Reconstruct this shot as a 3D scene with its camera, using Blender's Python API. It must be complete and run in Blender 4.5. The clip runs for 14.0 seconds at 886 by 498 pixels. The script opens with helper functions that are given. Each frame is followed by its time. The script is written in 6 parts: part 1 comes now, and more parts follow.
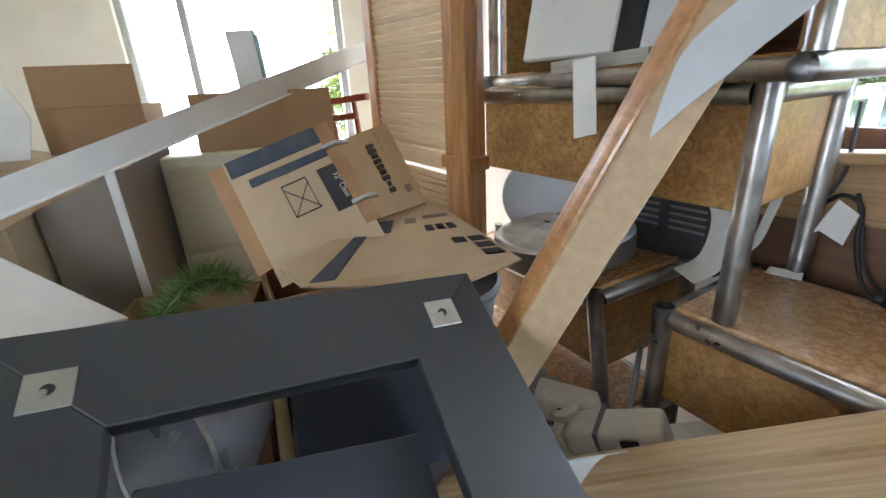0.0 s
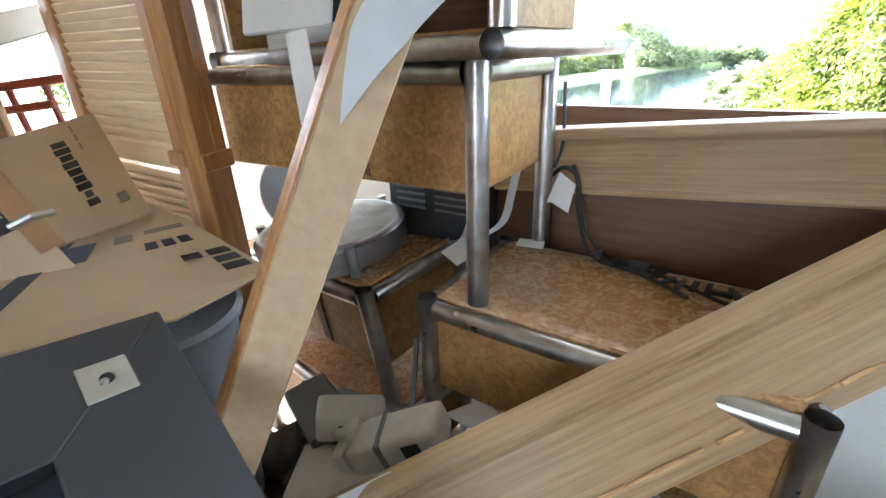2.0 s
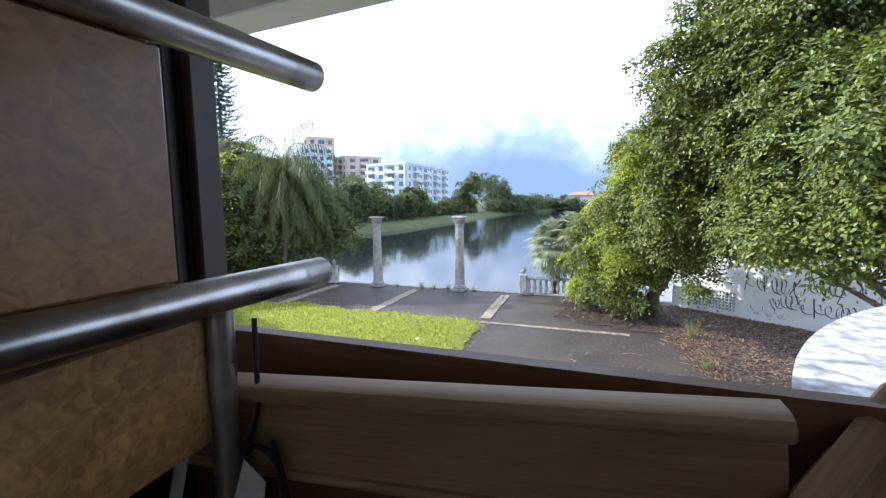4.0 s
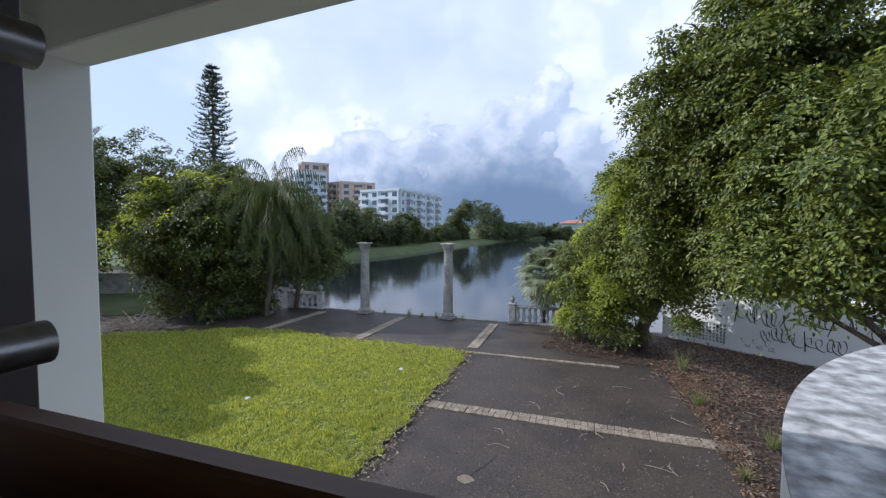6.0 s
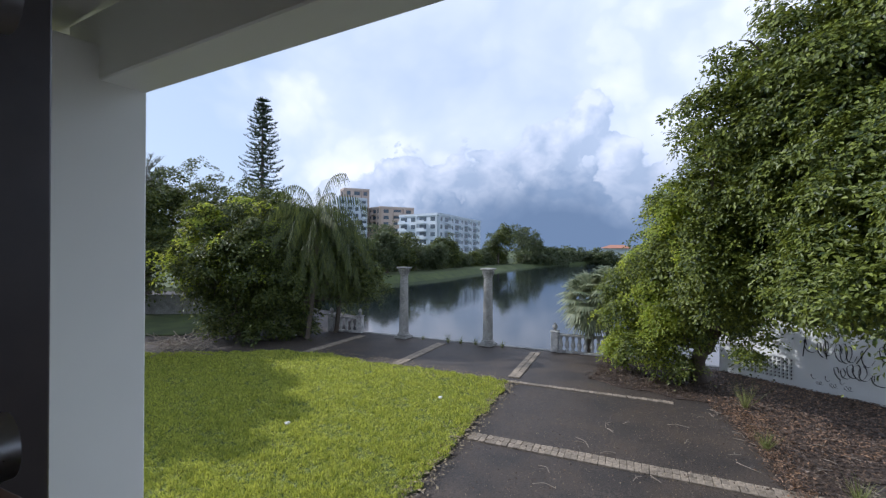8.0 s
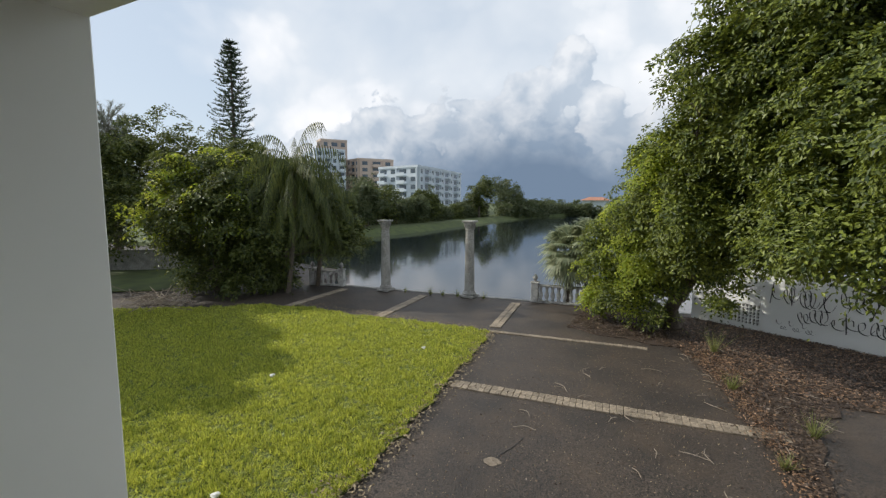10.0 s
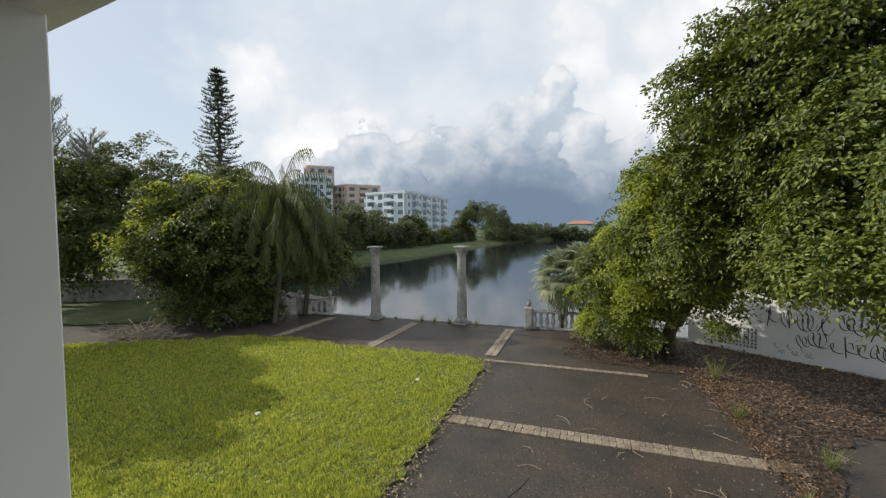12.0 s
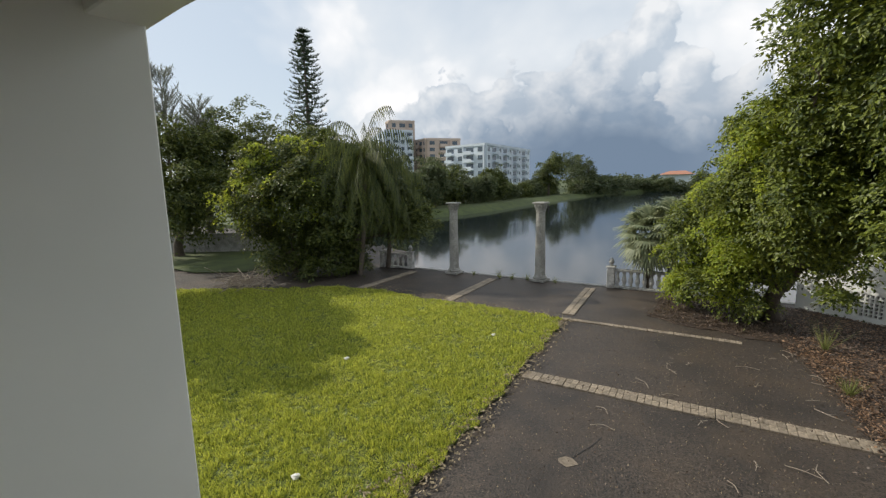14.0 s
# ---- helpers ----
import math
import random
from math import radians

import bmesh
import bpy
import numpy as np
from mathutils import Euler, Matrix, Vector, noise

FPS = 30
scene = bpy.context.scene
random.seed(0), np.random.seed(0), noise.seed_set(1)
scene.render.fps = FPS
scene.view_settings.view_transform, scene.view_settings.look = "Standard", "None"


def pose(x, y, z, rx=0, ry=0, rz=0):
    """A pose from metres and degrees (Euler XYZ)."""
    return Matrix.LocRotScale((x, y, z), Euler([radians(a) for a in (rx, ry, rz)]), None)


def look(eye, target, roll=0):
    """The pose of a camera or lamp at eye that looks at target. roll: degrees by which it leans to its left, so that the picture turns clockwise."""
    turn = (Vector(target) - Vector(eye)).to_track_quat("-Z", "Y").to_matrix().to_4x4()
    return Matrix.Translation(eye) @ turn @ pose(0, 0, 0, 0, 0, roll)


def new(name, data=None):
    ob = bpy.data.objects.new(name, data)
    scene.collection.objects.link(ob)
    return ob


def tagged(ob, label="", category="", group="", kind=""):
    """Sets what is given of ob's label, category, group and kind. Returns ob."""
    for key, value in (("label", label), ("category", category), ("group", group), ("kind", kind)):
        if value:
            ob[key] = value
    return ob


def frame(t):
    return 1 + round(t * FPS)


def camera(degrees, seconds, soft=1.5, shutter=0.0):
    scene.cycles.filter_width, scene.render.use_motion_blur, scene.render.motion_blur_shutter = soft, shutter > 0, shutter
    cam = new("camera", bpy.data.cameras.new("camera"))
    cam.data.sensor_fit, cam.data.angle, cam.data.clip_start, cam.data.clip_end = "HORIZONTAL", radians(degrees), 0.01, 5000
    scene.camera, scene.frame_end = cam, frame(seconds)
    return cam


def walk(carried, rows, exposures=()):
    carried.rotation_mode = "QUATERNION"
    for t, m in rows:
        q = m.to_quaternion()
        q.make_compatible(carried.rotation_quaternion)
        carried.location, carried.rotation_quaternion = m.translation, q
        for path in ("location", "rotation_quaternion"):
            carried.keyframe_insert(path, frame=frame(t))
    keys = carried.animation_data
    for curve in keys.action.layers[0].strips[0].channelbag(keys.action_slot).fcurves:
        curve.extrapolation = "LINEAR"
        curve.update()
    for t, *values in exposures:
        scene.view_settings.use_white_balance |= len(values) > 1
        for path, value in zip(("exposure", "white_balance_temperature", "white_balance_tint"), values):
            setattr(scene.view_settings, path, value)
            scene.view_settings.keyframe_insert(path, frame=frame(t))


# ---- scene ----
cam = camera(90.7, 14.0, soft=1.3, shutter=0.12)

PATH = [
    (0, (0.049, -1.021, 3.735), (-1.703, -0.362, 3.031), -3.2),
    (0.5, (0.092, -0.928, 3.718), (-1.588, -0.113, 2.999), -9.9),
    (1, (0.105, -0.9, 3.701), (-1.548, -0.182, 2.832), -15.1),
    (1.5, (0.075, -0.874, 3.695), (-1.407, 0.063, 2.734), -9.8),
    (2, (0.033, -0.84, 3.717), (-1.275, 0.447, 2.919), -2.4),
    (2.5, (0.035, -0.746, 3.762), (-1.087, 0.831, 3.257), 1.6),
    (3, (0.057, -0.568, 3.803), (-1.034, 1.088, 3.544), 0.1),
    (3.5, (0.078, -0.468, 3.831), (-0.958, 1.225, 3.585), -0.7),
    (4, (0.057, -0.384, 3.828), (-0.883, 1.366, 3.598), -0.6),
    (4.2, (0.05, -0.355, 3.832), (-0.836, 1.428, 3.639), -1.0),
    (6.3, (0.123, -0.104, 3.836), (-0.814, 1.66, 3.737), 0.7),
    (6.5, (0.121, -0.1, 3.835), (-0.896, 1.619, 3.746), 0.2),
    (7, (0.088, -0.113, 3.849), (-1.07, 1.516, 3.778), 1.3),
    (7.5, (0.009, -0.079, 3.849), (-1.173, 1.534, 3.81), 0.1),
    (8, (-0.025, -0.02, 3.846), (-1.092, 1.671, 3.846), 0.4),
    (8.2, (-0.049, 0.0, 3.843), (-1.083, 1.711, 3.820), 0.8),
    (10.3, (-0.150, 0.055, 3.822), (-1.136, 1.782, 3.598), 0.1),
    (10.5, (-0.168, 0.041, 3.802), (-1.203, 1.738, 3.587), -0.6),
    (11, (-0.152, 0.055, 3.826), (-1.393, 1.609, 3.618), -1.8),
    (11.5, (-0.225, 0.091, 3.834), (-1.294, 1.771, 3.638), -0.4),
    (12, (-0.410, 0.249, 3.856), (-1.348, 2.012, 3.754), -0.4),
    (12.5, (-0.329, 0.274, 3.863), (-1.487, 1.893, 3.663), -0.7),
    (13, (-0.414, 0.296, 3.929), (-1.698, 1.794, 3.608), -3.1),
    (13.5, (-0.382, 0.283, 3.954), (-1.656, 1.792, 3.644), -2.6),
    (14, (-0.315, 0.26, 3.962), (-1.547, 1.805, 3.655), -1.2),
]
EXPOSURES = [(0, 4.35, 5700, 10), (1.0, 4.35, 5700, 10), (2.0, 4.5, 5650, 10), (2.5, 3.85, 5400, 14), (3.0, 2.95, 5400, 14), (3.5, 2.1, 5400, 15), (4.0, 1.4, 5450, 15), (4.2, 1.15, 5450, 16), (6.3, 0.27, 5500, 16), (8.2, 0.20, 5500, 16), (10.3, 0.15, 6400, 10), (14.0, 0.15, 6500, 10)]
walk(cam, [(t, look(eye, target, roll)) for t, eye, target, roll in PATH], EXPOSURES)

# ---- world and sun ----
SUN_DIR = Vector((-0.90, -0.20, 0.62)).normalized()
world = bpy.data.worlds.new("sky")
scene.world = world
world.use_nodes = True
wn, wl = world.node_tree.nodes, world.node_tree.links
wn.clear()


def wnode(kind, **kw):
    n = wn.new(kind)
    for k, v in kw.items():
        n.inputs[k].default_value = v
    return n


def wmath(op, a, b=None, clamp=False):
    n = wn.new("ShaderNodeMath")
    n.operation, n.use_clamp = op, clamp
    for i, v in enumerate((a, b)):
        if v is None:
            continue
        if isinstance(v, (int, float)):
            n.inputs[i].default_value = v
        else:
            wl.new(v, n.inputs[i])
    return n.outputs[0]


def wmix(fac, a, b):
    n = wn.new("ShaderNodeMix")
    n.data_type = "RGBA"
    for s, v in ((0, fac), (6, a), (7, b)):
        if isinstance(v, (int, float, tuple)):
            n.inputs[s].default_value = v
        else:
            wl.new(v, n.inputs[s])
    return n.outputs[2]


sky = wn.new("ShaderNodeTexSky")
sky.sky_type, sky.sun_disc = "NISHITA", False
sky.sun_elevation = math.asin(SUN_DIR.z)
sky.sun_rotation = math.atan2(SUN_DIR.x, SUN_DIR.y)
tc = wn.new("ShaderNodeTexCoord")
sep = wn.new("ShaderNodeSeparateXYZ")
wl.new(tc.outputs["Generated"], sep.inputs[0])
DX, DY, DZ = sep.outputs


def shifted(scale, offset=(0, 0, 0)):
    n = wn.new("ShaderNodeMapping")
    n.inputs["Scale"].default_value, n.inputs["Location"].default_value = scale, offset
    wl.new(tc.outputs["Generated"], n.inputs[0])
    return n.outputs[0]


def billows(offset, scale):
    """Cauliflower relief of a cloud: broad noise with round heads on it."""
    p = shifted((scale, scale, scale * 1.15), offset)
    broad = wnode("ShaderNodeTexNoise", Scale=1.0, Detail=7.0, Roughness=0.52, Distortion=0.25)
    wl.new(p, broad.inputs["Vector"])
    warp = wn.new("ShaderNodeVectorMath")
    warp.operation = "MULTIPLY_ADD"
    wl.new(broad.outputs["Color"], warp.inputs[0])
    warp.inputs[1].default_value = (0.7, 0.7, 0.7)
    wl.new(p, warp.inputs[2])
    puff = wn.new("ShaderNodeTexVoronoi")
    puff.feature = "SMOOTH_F1"
    for key, v in (("Scale", 1.9), ("Detail", 3.0), ("Roughness", 0.5), ("Smoothness", 0.35)):
        puff.inputs[key].default_value = v
    wl.new(warp.outputs[0], puff.inputs["Vector"])
    return wmath("ADD", wmath("MULTIPLY", broad.outputs["Fac"], 0.75), wmath("MULTIPLY", wmath("SUBTRACT", 0.5, puff.outputs["Distance"]), 0.55))


def profile(source, stops):
    n = wn.new("ShaderNodeValToRGB")
    n.color_ramp.interpolation = "B_SPLINE"
    els = n.color_ramp.elements
    while len(els) < len(stops):
        els.new(0.5)
    for e, (p, v) in zip(els, stops):
        e.position, e.color = p, (v, v, v, 1)
    wl.new(source, n.inputs[0])
    return n.outputs[0]


# bearing from the lake's axis, and height, in degrees
ahead = wmath("ADD", wmath("MULTIPLY", DX, -0.52), wmath("MULTIPLY", DY, 0.854))
aside = wmath("ADD", wmath("MULTIPLY", DX, 0.854), wmath("MULTIPLY", DY, 0.52))
bearing = wmath("MULTIPLY", wmath("ARCTAN2", aside, ahead), 57.3)
height = wmath("MULTIPLY", wmath("ARCSINE", DZ), 57.3)
turn = wmath("DIVIDE", wmath("ADD", bearing, 180.0), 360.0, True)

# high veil: pale clear sky over the left bank, white elsewhere
veil = wmath("SUBTRACT", billows((3.1, 1.7, 0.4), 2.2), 0.37)
clear = profile(turn, [(0.0, 0.62), (0.34, 0.5), (0.40, 0.22), (0.43, 0.34), (0.452, 1.0), (0.60, 1.0), (0.70, 0.7), (1.0, 0.62)])
cover = wmath("ADD", wmath("MULTIPLY", veil, 1.8), wmath("MULTIPLY", wmath("SUBTRACT", clear, 0.12), 1.6), True)
blue = wmix(0.75, sky.outputs[0], (6.0, 6.8, 7.6, 1))
veil_lit = wmath("ADD", 0.62, wmath("MULTIPLY", veil, 2.6), True)
clouds = wmix(cover, blue, wmix(veil_lit, (7.2, 7.6, 8.0, 1), (10.4, 10.1, 9.9, 1)))

# cumulus bank over the lake: crisp heads, lit from the left and above
TOPS = [(0.0, 0.30), (0.37, 0.16), (0.43, 0.20), (0.455, 0.42), (0.475, 0.56), (0.50, 0.53), (0.525, 0.56), (0.545, 0.84), (0.558, 0.62), (0.575, 0.42), (0.62, 0.40), (1.0, 0.30)]
for share, ruffle, seed, grain, dark, light in ((30.0, 13.0, (0.0, 0.0, 0.0), 6.0, (4.6, 5.3, 6.1, 1), (7.9, 8.05, 8.2, 1)),
                                                (19.0, 12.0, (5.3, 2.2, 7.7), 7.5, (3.5, 4.3, 5.3, 1), (6.7, 7.1, 7.5, 1))):
    here = billows(seed, grain)
    sunward = billows((seed[0] - 0.16, seed[1] - 0.02, seed[2] + 0.20), grain)
    crest = wmath("ADD", wmath("MULTIPLY", profile(turn, TOPS), share), wmath("MULTIPLY", wmath("SUBTRACT", here, 0.42), ruffle))
    depth = wmath("SUBTRACT", crest, height)
    body = wmath("MULTIPLY", wmath("ADD", depth, 0.25), 1.3, True)
    lit = wmath("ADD", 0.42, wmath("MULTIPLY", wmath("SUBTRACT", here, sunward), 2.2))
    lit = wmath("SUBTRACT", lit, wmath("MULTIPLY", depth, 0.014), True)
    clouds = wmix(wmath("MULTIPLY", body, 0.92), clouds, wmix(lit, dark, light))

# rain cell low over the far shore
rain_way = wmath("ADD", wmath("MULTIPLY", DX, -0.30), wmath("MULTIPLY", DY, 0.954))
rain = wmath("MULTIPLY", wmath("SUBTRACT", rain_way, 0.86), 7.5, True)
low = wmath("SUBTRACT", 1.1, wmath("MULTIPLY", wmath("ADD", height, wmath("MULTIPLY", veil, 9.0)), 0.088), True)
cell = wmath("MULTIPLY", rain, wmath("POWER", low, 1.5))
clouds = wmix(cell, clouds, (1.65, 2.25, 3.1, 1))
back = wnode("ShaderNodeBackground", Strength=0.10)
wl.new(clouds, back.inputs["Color"])
wo = wn.new("ShaderNodeOutputWorld")
wl.new(back.outputs[0], wo.inputs[0])

sun = new("sun", bpy.data.lights.new("sun", "SUN"))
sun.data.energy, sun.data.angle, sun.data.color = 3.6, radians(0.6), (1.0, 0.93, 0.80)
sun.matrix_world = look(SUN_DIR * 60, (0, 0, 0))


# ---- materials ----
def rgb(c):
    return (*c, 1)


def material(name, a, b=None, scale=8.0, rough=0.6, metal=0.0, bump=0.1, stretch=(1, 1, 1), distort=0.0, stain=None, stain_scale=1.5,
             stain_amount=0.4, detail=6.0, contrast=(0.35, 0.65), coat=0.0, vary=0.0, spec=0.5, island=False, silt=None, silt_scale=0.3, silt_amount=0.5):
    m = bpy.data.materials.new(name)
    m.use_nodes = True
    n, l = m.node_tree.nodes, m.node_tree.links
    bs = n["Principled BSDF"]
    bs.inputs["Metallic"].default_value = metal
    bs.inputs["Coat Weight"].default_value = coat
    bs.inputs["Specular IOR Level"].default_value = spec
    geo = n.new("ShaderNodeTexCoord")
    mp = n.new("ShaderNodeMapping")
    mp.inputs["Scale"].default_value = stretch
    l.new(geo.outputs["Object"], mp.inputs[0])
    nz = n.new("ShaderNodeTexNoise")
    nz.inputs["Scale"].default_value, nz.inputs["Detail"].default_value, nz.inputs["Distortion"].default_value = scale, detail, distort
    l.new(mp.outputs[0], nz.inputs["Vector"])
    ramp = n.new("ShaderNodeValToRGB")
    b = b or tuple(0.8 * v for v in a)
    ramp.color_ramp.elements[0].position, ramp.color_ramp.elements[1].position = contrast
    ramp.color_ramp.elements[0].color, ramp.color_ramp.elements[1].color = rgb(b), rgb(a)
    l.new(nz.outputs["Fac"], ramp.inputs[0])
    colour = ramp.outputs[0]

    def mix(fac, x, y, mode="MIX"):
        k = n.new("ShaderNodeMix")
        k.data_type, k.blend_type = "RGBA", mode
        for s, v in ((0, fac), (6, x), (7, y)):
            if isinstance(v, (int, float, tuple)):
                k.inputs[s].default_value = v
            else:
                l.new(v, k.inputs[s])
        return k.outputs[2]

    for stain, stain_scale, stain_amount in ((stain, stain_scale, stain_amount), (silt, silt_scale, silt_amount)):
        if not stain:
            continue
        sz = n.new("ShaderNodeTexNoise")
        sz.inputs["Scale"].default_value, sz.inputs["Detail"].default_value = stain_scale, 5.0
        l.new(geo.outputs["Object"], sz.inputs["Vector"])
        r2 = n.new("ShaderNodeValToRGB")
        r2.color_ramp.elements[0].position, r2.color_ramp.elements[1].position = 0.45, 0.68
        l.new(sz.outputs["Fac"], r2.inputs[0])
        amount = n.new("ShaderNodeMath")
        amount.operation = "MULTIPLY"
        amount.inputs[1].default_value = stain_amount
        l.new(r2.outputs[0], amount.inputs[0])
        colour = mix(amount.outputs[0], colour, rgb(stain))
    if vary:
        if island:
            src = n.new("ShaderNodeNewGeometry").outputs["Random Per Island"]
        else:
            src = n.new("ShaderNodeObjectInfo").outputs["Random"]
        mr = n.new("ShaderNodeMapRange")
        mr.inputs["To Min"].default_value, mr.inputs["To Max"].default_value = 1 - vary, 1 + vary
        l.new(src, mr.inputs[0])
        hsv = n.new("ShaderNodeHueSaturation")
        l.new(mr.outputs[0], hsv.inputs["Value"])
        l.new(colour, hsv.inputs["Color"])
        colour = hsv.outputs[0]
    l.new(colour, bs.inputs["Base Color"])
    rr = n.new("ShaderNodeMapRange")
    rr.inputs["To Min"].default_value, rr.inputs["To Max"].default_value = max(0.03, rough - 0.1), min(1, rough + 0.1)
    l.new(nz.outputs["Fac"], rr.inputs[0])
    l.new(rr.outputs[0], bs.inputs["Roughness"])
    if bump:
        bp = n.new("ShaderNodeBump")
        bp.inputs["Strength"].default_value, bp.inputs["Distance"].default_value = bump, 0.02
        l.new(nz.outputs["Fac"], bp.inputs["Height"])
        l.new(bp.outputs[0], bs.inputs["Normal"])
    return m


def leaf_material(name, a, b, glow=0.35, patch=None):
    m = bpy.data.materials.new(name)
    m.use_nodes = True
    n, l = m.node_tree.nodes, m.node_tree.links
    bs, out = n["Principled BSDF"], n["Material Output"]
    bs.inputs["Roughness"].default_value = 0.52
    geo = n.new("ShaderNodeNewGeometry")
    ramp = n.new("ShaderNodeValToRGB")
    ramp.color_ramp.elements[0].color, ramp.color_ramp.elements[1].color = rgb(a), rgb(b)
    l.new(geo.outputs["Random Per Island"], ramp.inputs[0])
    leaf_colour = ramp.outputs[0]
    if patch:
        tcs = n.new("ShaderNodeTexCoord")
        nz = n.new("ShaderNodeTexNoise")
        nz.inputs["Scale"].default_value, nz.inputs["Detail"].default_value, nz.inputs["Roughness"].default_value = 6.5, 7.0, 0.72
        l.new(tcs.outputs["Object"], nz.inputs["Vector"])
        r2 = n.new("ShaderNodeValToRGB")
        r2.color_ramp.elements[0].position, r2.color_ramp.elements[1].position = 0.47, 0.68
        l.new(nz.outputs["Fac"], r2.inputs[0])
        mxc = n.new("ShaderNodeMix")
        mxc.data_type = "RGBA"
        l.new(r2.outputs[0], mxc.inputs[0])
        l.new(leaf_colour, mxc.inputs[6])
        mxc.inputs[7].default_value = rgb(patch)
        leaf_colour = mxc.outputs[2]
    l.new(leaf_colour, bs.inputs["Base Color"])
    tr = n.new("ShaderNodeBsdfTranslucent")
    bright = n.new("ShaderNodeHueSaturation")
    bright.inputs["Value"].default_value, bright.inputs["Hue"].default_value = 1.7, 0.485
    l.new(leaf_colour, bright.inputs["Color"])
    l.new(bright.outputs[0], tr.inputs["Color"])
    mx = n.new("ShaderNodeMixShader")
    mx.inputs[0].default_value = glow
    l.new(bs.outputs[0], mx.inputs[1])
    l.new(tr.outputs[0], mx.inputs[2])
    l.new(mx.outputs[0], out.inputs[0])
    return m


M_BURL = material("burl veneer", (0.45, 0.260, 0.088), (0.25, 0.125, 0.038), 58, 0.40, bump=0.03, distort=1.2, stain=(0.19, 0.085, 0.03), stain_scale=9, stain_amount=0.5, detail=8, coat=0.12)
# tops are coloured paler for the window's sheen, besides their dust
M_BURL_TOP = material("dusty burl top with painted sheen", (0.52, 0.32, 0.15), (0.34, 0.18, 0.07), 55, 0.27, bump=0.015, distort=1.2, stain=(0.50, 0.41, 0.33), stain_scale=4, stain_amount=0.5, detail=8, coat=0.8)
M_BURL_IN = material("dark brown wood", (0.16, 0.075, 0.03), (0.09, 0.04, 0.016), 14, 0.6, stretch=(1, 8, 8))
M_CHROME = material("worn chrome", (0.54, 0.535, 0.53), (0.40, 0.39, 0.385), 26, 0.31, metal=1.0, bump=0.01, stain=(0.20, 0.17, 0.13), stain_scale=18, stain_amount=0.55)
M_BLACK = material("black rubber", (0.014, 0.014, 0.015), (0.008, 0.008, 0.008), 30, 0.55, bump=0.05)
M_GREY_FRAME = material("charcoal painted wood", (0.036, 0.0365, 0.038), (0.028, 0.0285, 0.030), 5, 0.46, bump=0.015, stain=(0.052, 0.053, 0.056), stain_scale=3, stain_amount=0.4)
M_NAVY = material("dark navy board", (0.030, 0.036, 0.052), (0.022, 0.026, 0.040), 5, 0.45, bump=0.015)
M_CARD = material("cardboard", (0.54, 0.41, 0.265), (0.49, 0.365, 0.23), 3, 0.85, bump=0.03, stain=(0.42, 0.30, 0.18), stain_scale=5, stain_amount=0.4)
M_CARD_DARK = material("brown cardboard", (0.33, 0.205, 0.10), (0.29, 0.175, 0.082), 3, 0.85, bump=0.03, stain=(0.22, 0.13, 0.06), stain_scale=4, stain_amount=0.4)
M_CARD_IN = material("cardboard edge", (0.40, 0.24, 0.12), (0.32, 0.18, 0.09), 12, 0.9, bump=0.08)
M_PRINT = material("printed ink", (0.035, 0.036, 0.040), (0.025, 0.025, 0.03), 20, 0.7)
M_NAVY_PRINT = material("navy printed card", (0.060, 0.072, 0.098), (0.048, 0.058, 0.08), 6, 0.7, stain=(0.16, 0.16, 0.17), stain_scale=20, stain_amount=0.3)
M_LABEL = material("white print", (0.62, 0.60, 0.56), (0.55, 0.53, 0.5), 12, 0.7)
M_OAK = material("varnished pine", (0.50, 0.25, 0.088), (0.36, 0.16, 0.05), 9, 0.42, stretch=(9, 9, 0.8), distort=0.8, bump=0.03, coat=0.1)
M_LOUVRE = material("pale pine slat", (0.84, 0.66, 0.43), (0.76, 0.56, 0.34), 8, 0.5, stretch=(1, 1, 9), bump=0.02, vary=0.06)
M_PLANK = material("limed oak board", (0.43, 0.29, 0.150), (0.30, 0.185, 0.085), 10, 0.48, stretch=(0.6, 16, 16), distort=0.35, bump=0.05, stain=(0.44, 0.33, 0.21), stain_scale=3, stain_amount=0.35)
M_RAW = material("splintered raw wood", (0.66, 0.42, 0.21), (0.45, 0.25, 0.11), 30, 0.8, stretch=(1, 6, 6), bump=0.3)
M_SILL = material("stained sill board", (0.165, 0.083, 0.040), (0.115, 0.054, 0.025), 6, 0.5, stretch=(0.8, 10, 10), bump=0.03)
M_STICK = material("pink-beige moulding strip", (0.52, 0.375, 0.225), (0.46, 0.32, 0.185), 6, 0.6, stretch=(9, 9, 1), bump=0.02)
M_WHITE = material("white plaster", (0.74, 0.73, 0.68), (0.68, 0.67, 0.62), 5, 0.8, bump=0.05, stain=(0.60, 0.58, 0.52), stain_scale=1.1, stain_amount=0.35)
M_STUCCO = material("painted stucco", (0.78, 0.78, 0.75), (0.72, 0.72, 0.69), 60, 0.85, bump=0.12, stain=(0.62, 0.61, 0.56), stain_scale=0.9, stain_amount=0.35)
M_FIN = material("smooth cream wall paint", (0.86, 0.865, 0.80), (0.83, 0.84, 0.775), 2.0, 0.6, bump=0.01, stain=(0.70, 0.71, 0.64), stain_scale=0.8, stain_amount=0.3)
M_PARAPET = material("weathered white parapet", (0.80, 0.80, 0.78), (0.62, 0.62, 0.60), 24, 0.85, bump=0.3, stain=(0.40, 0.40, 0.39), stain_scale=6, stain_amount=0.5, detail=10)
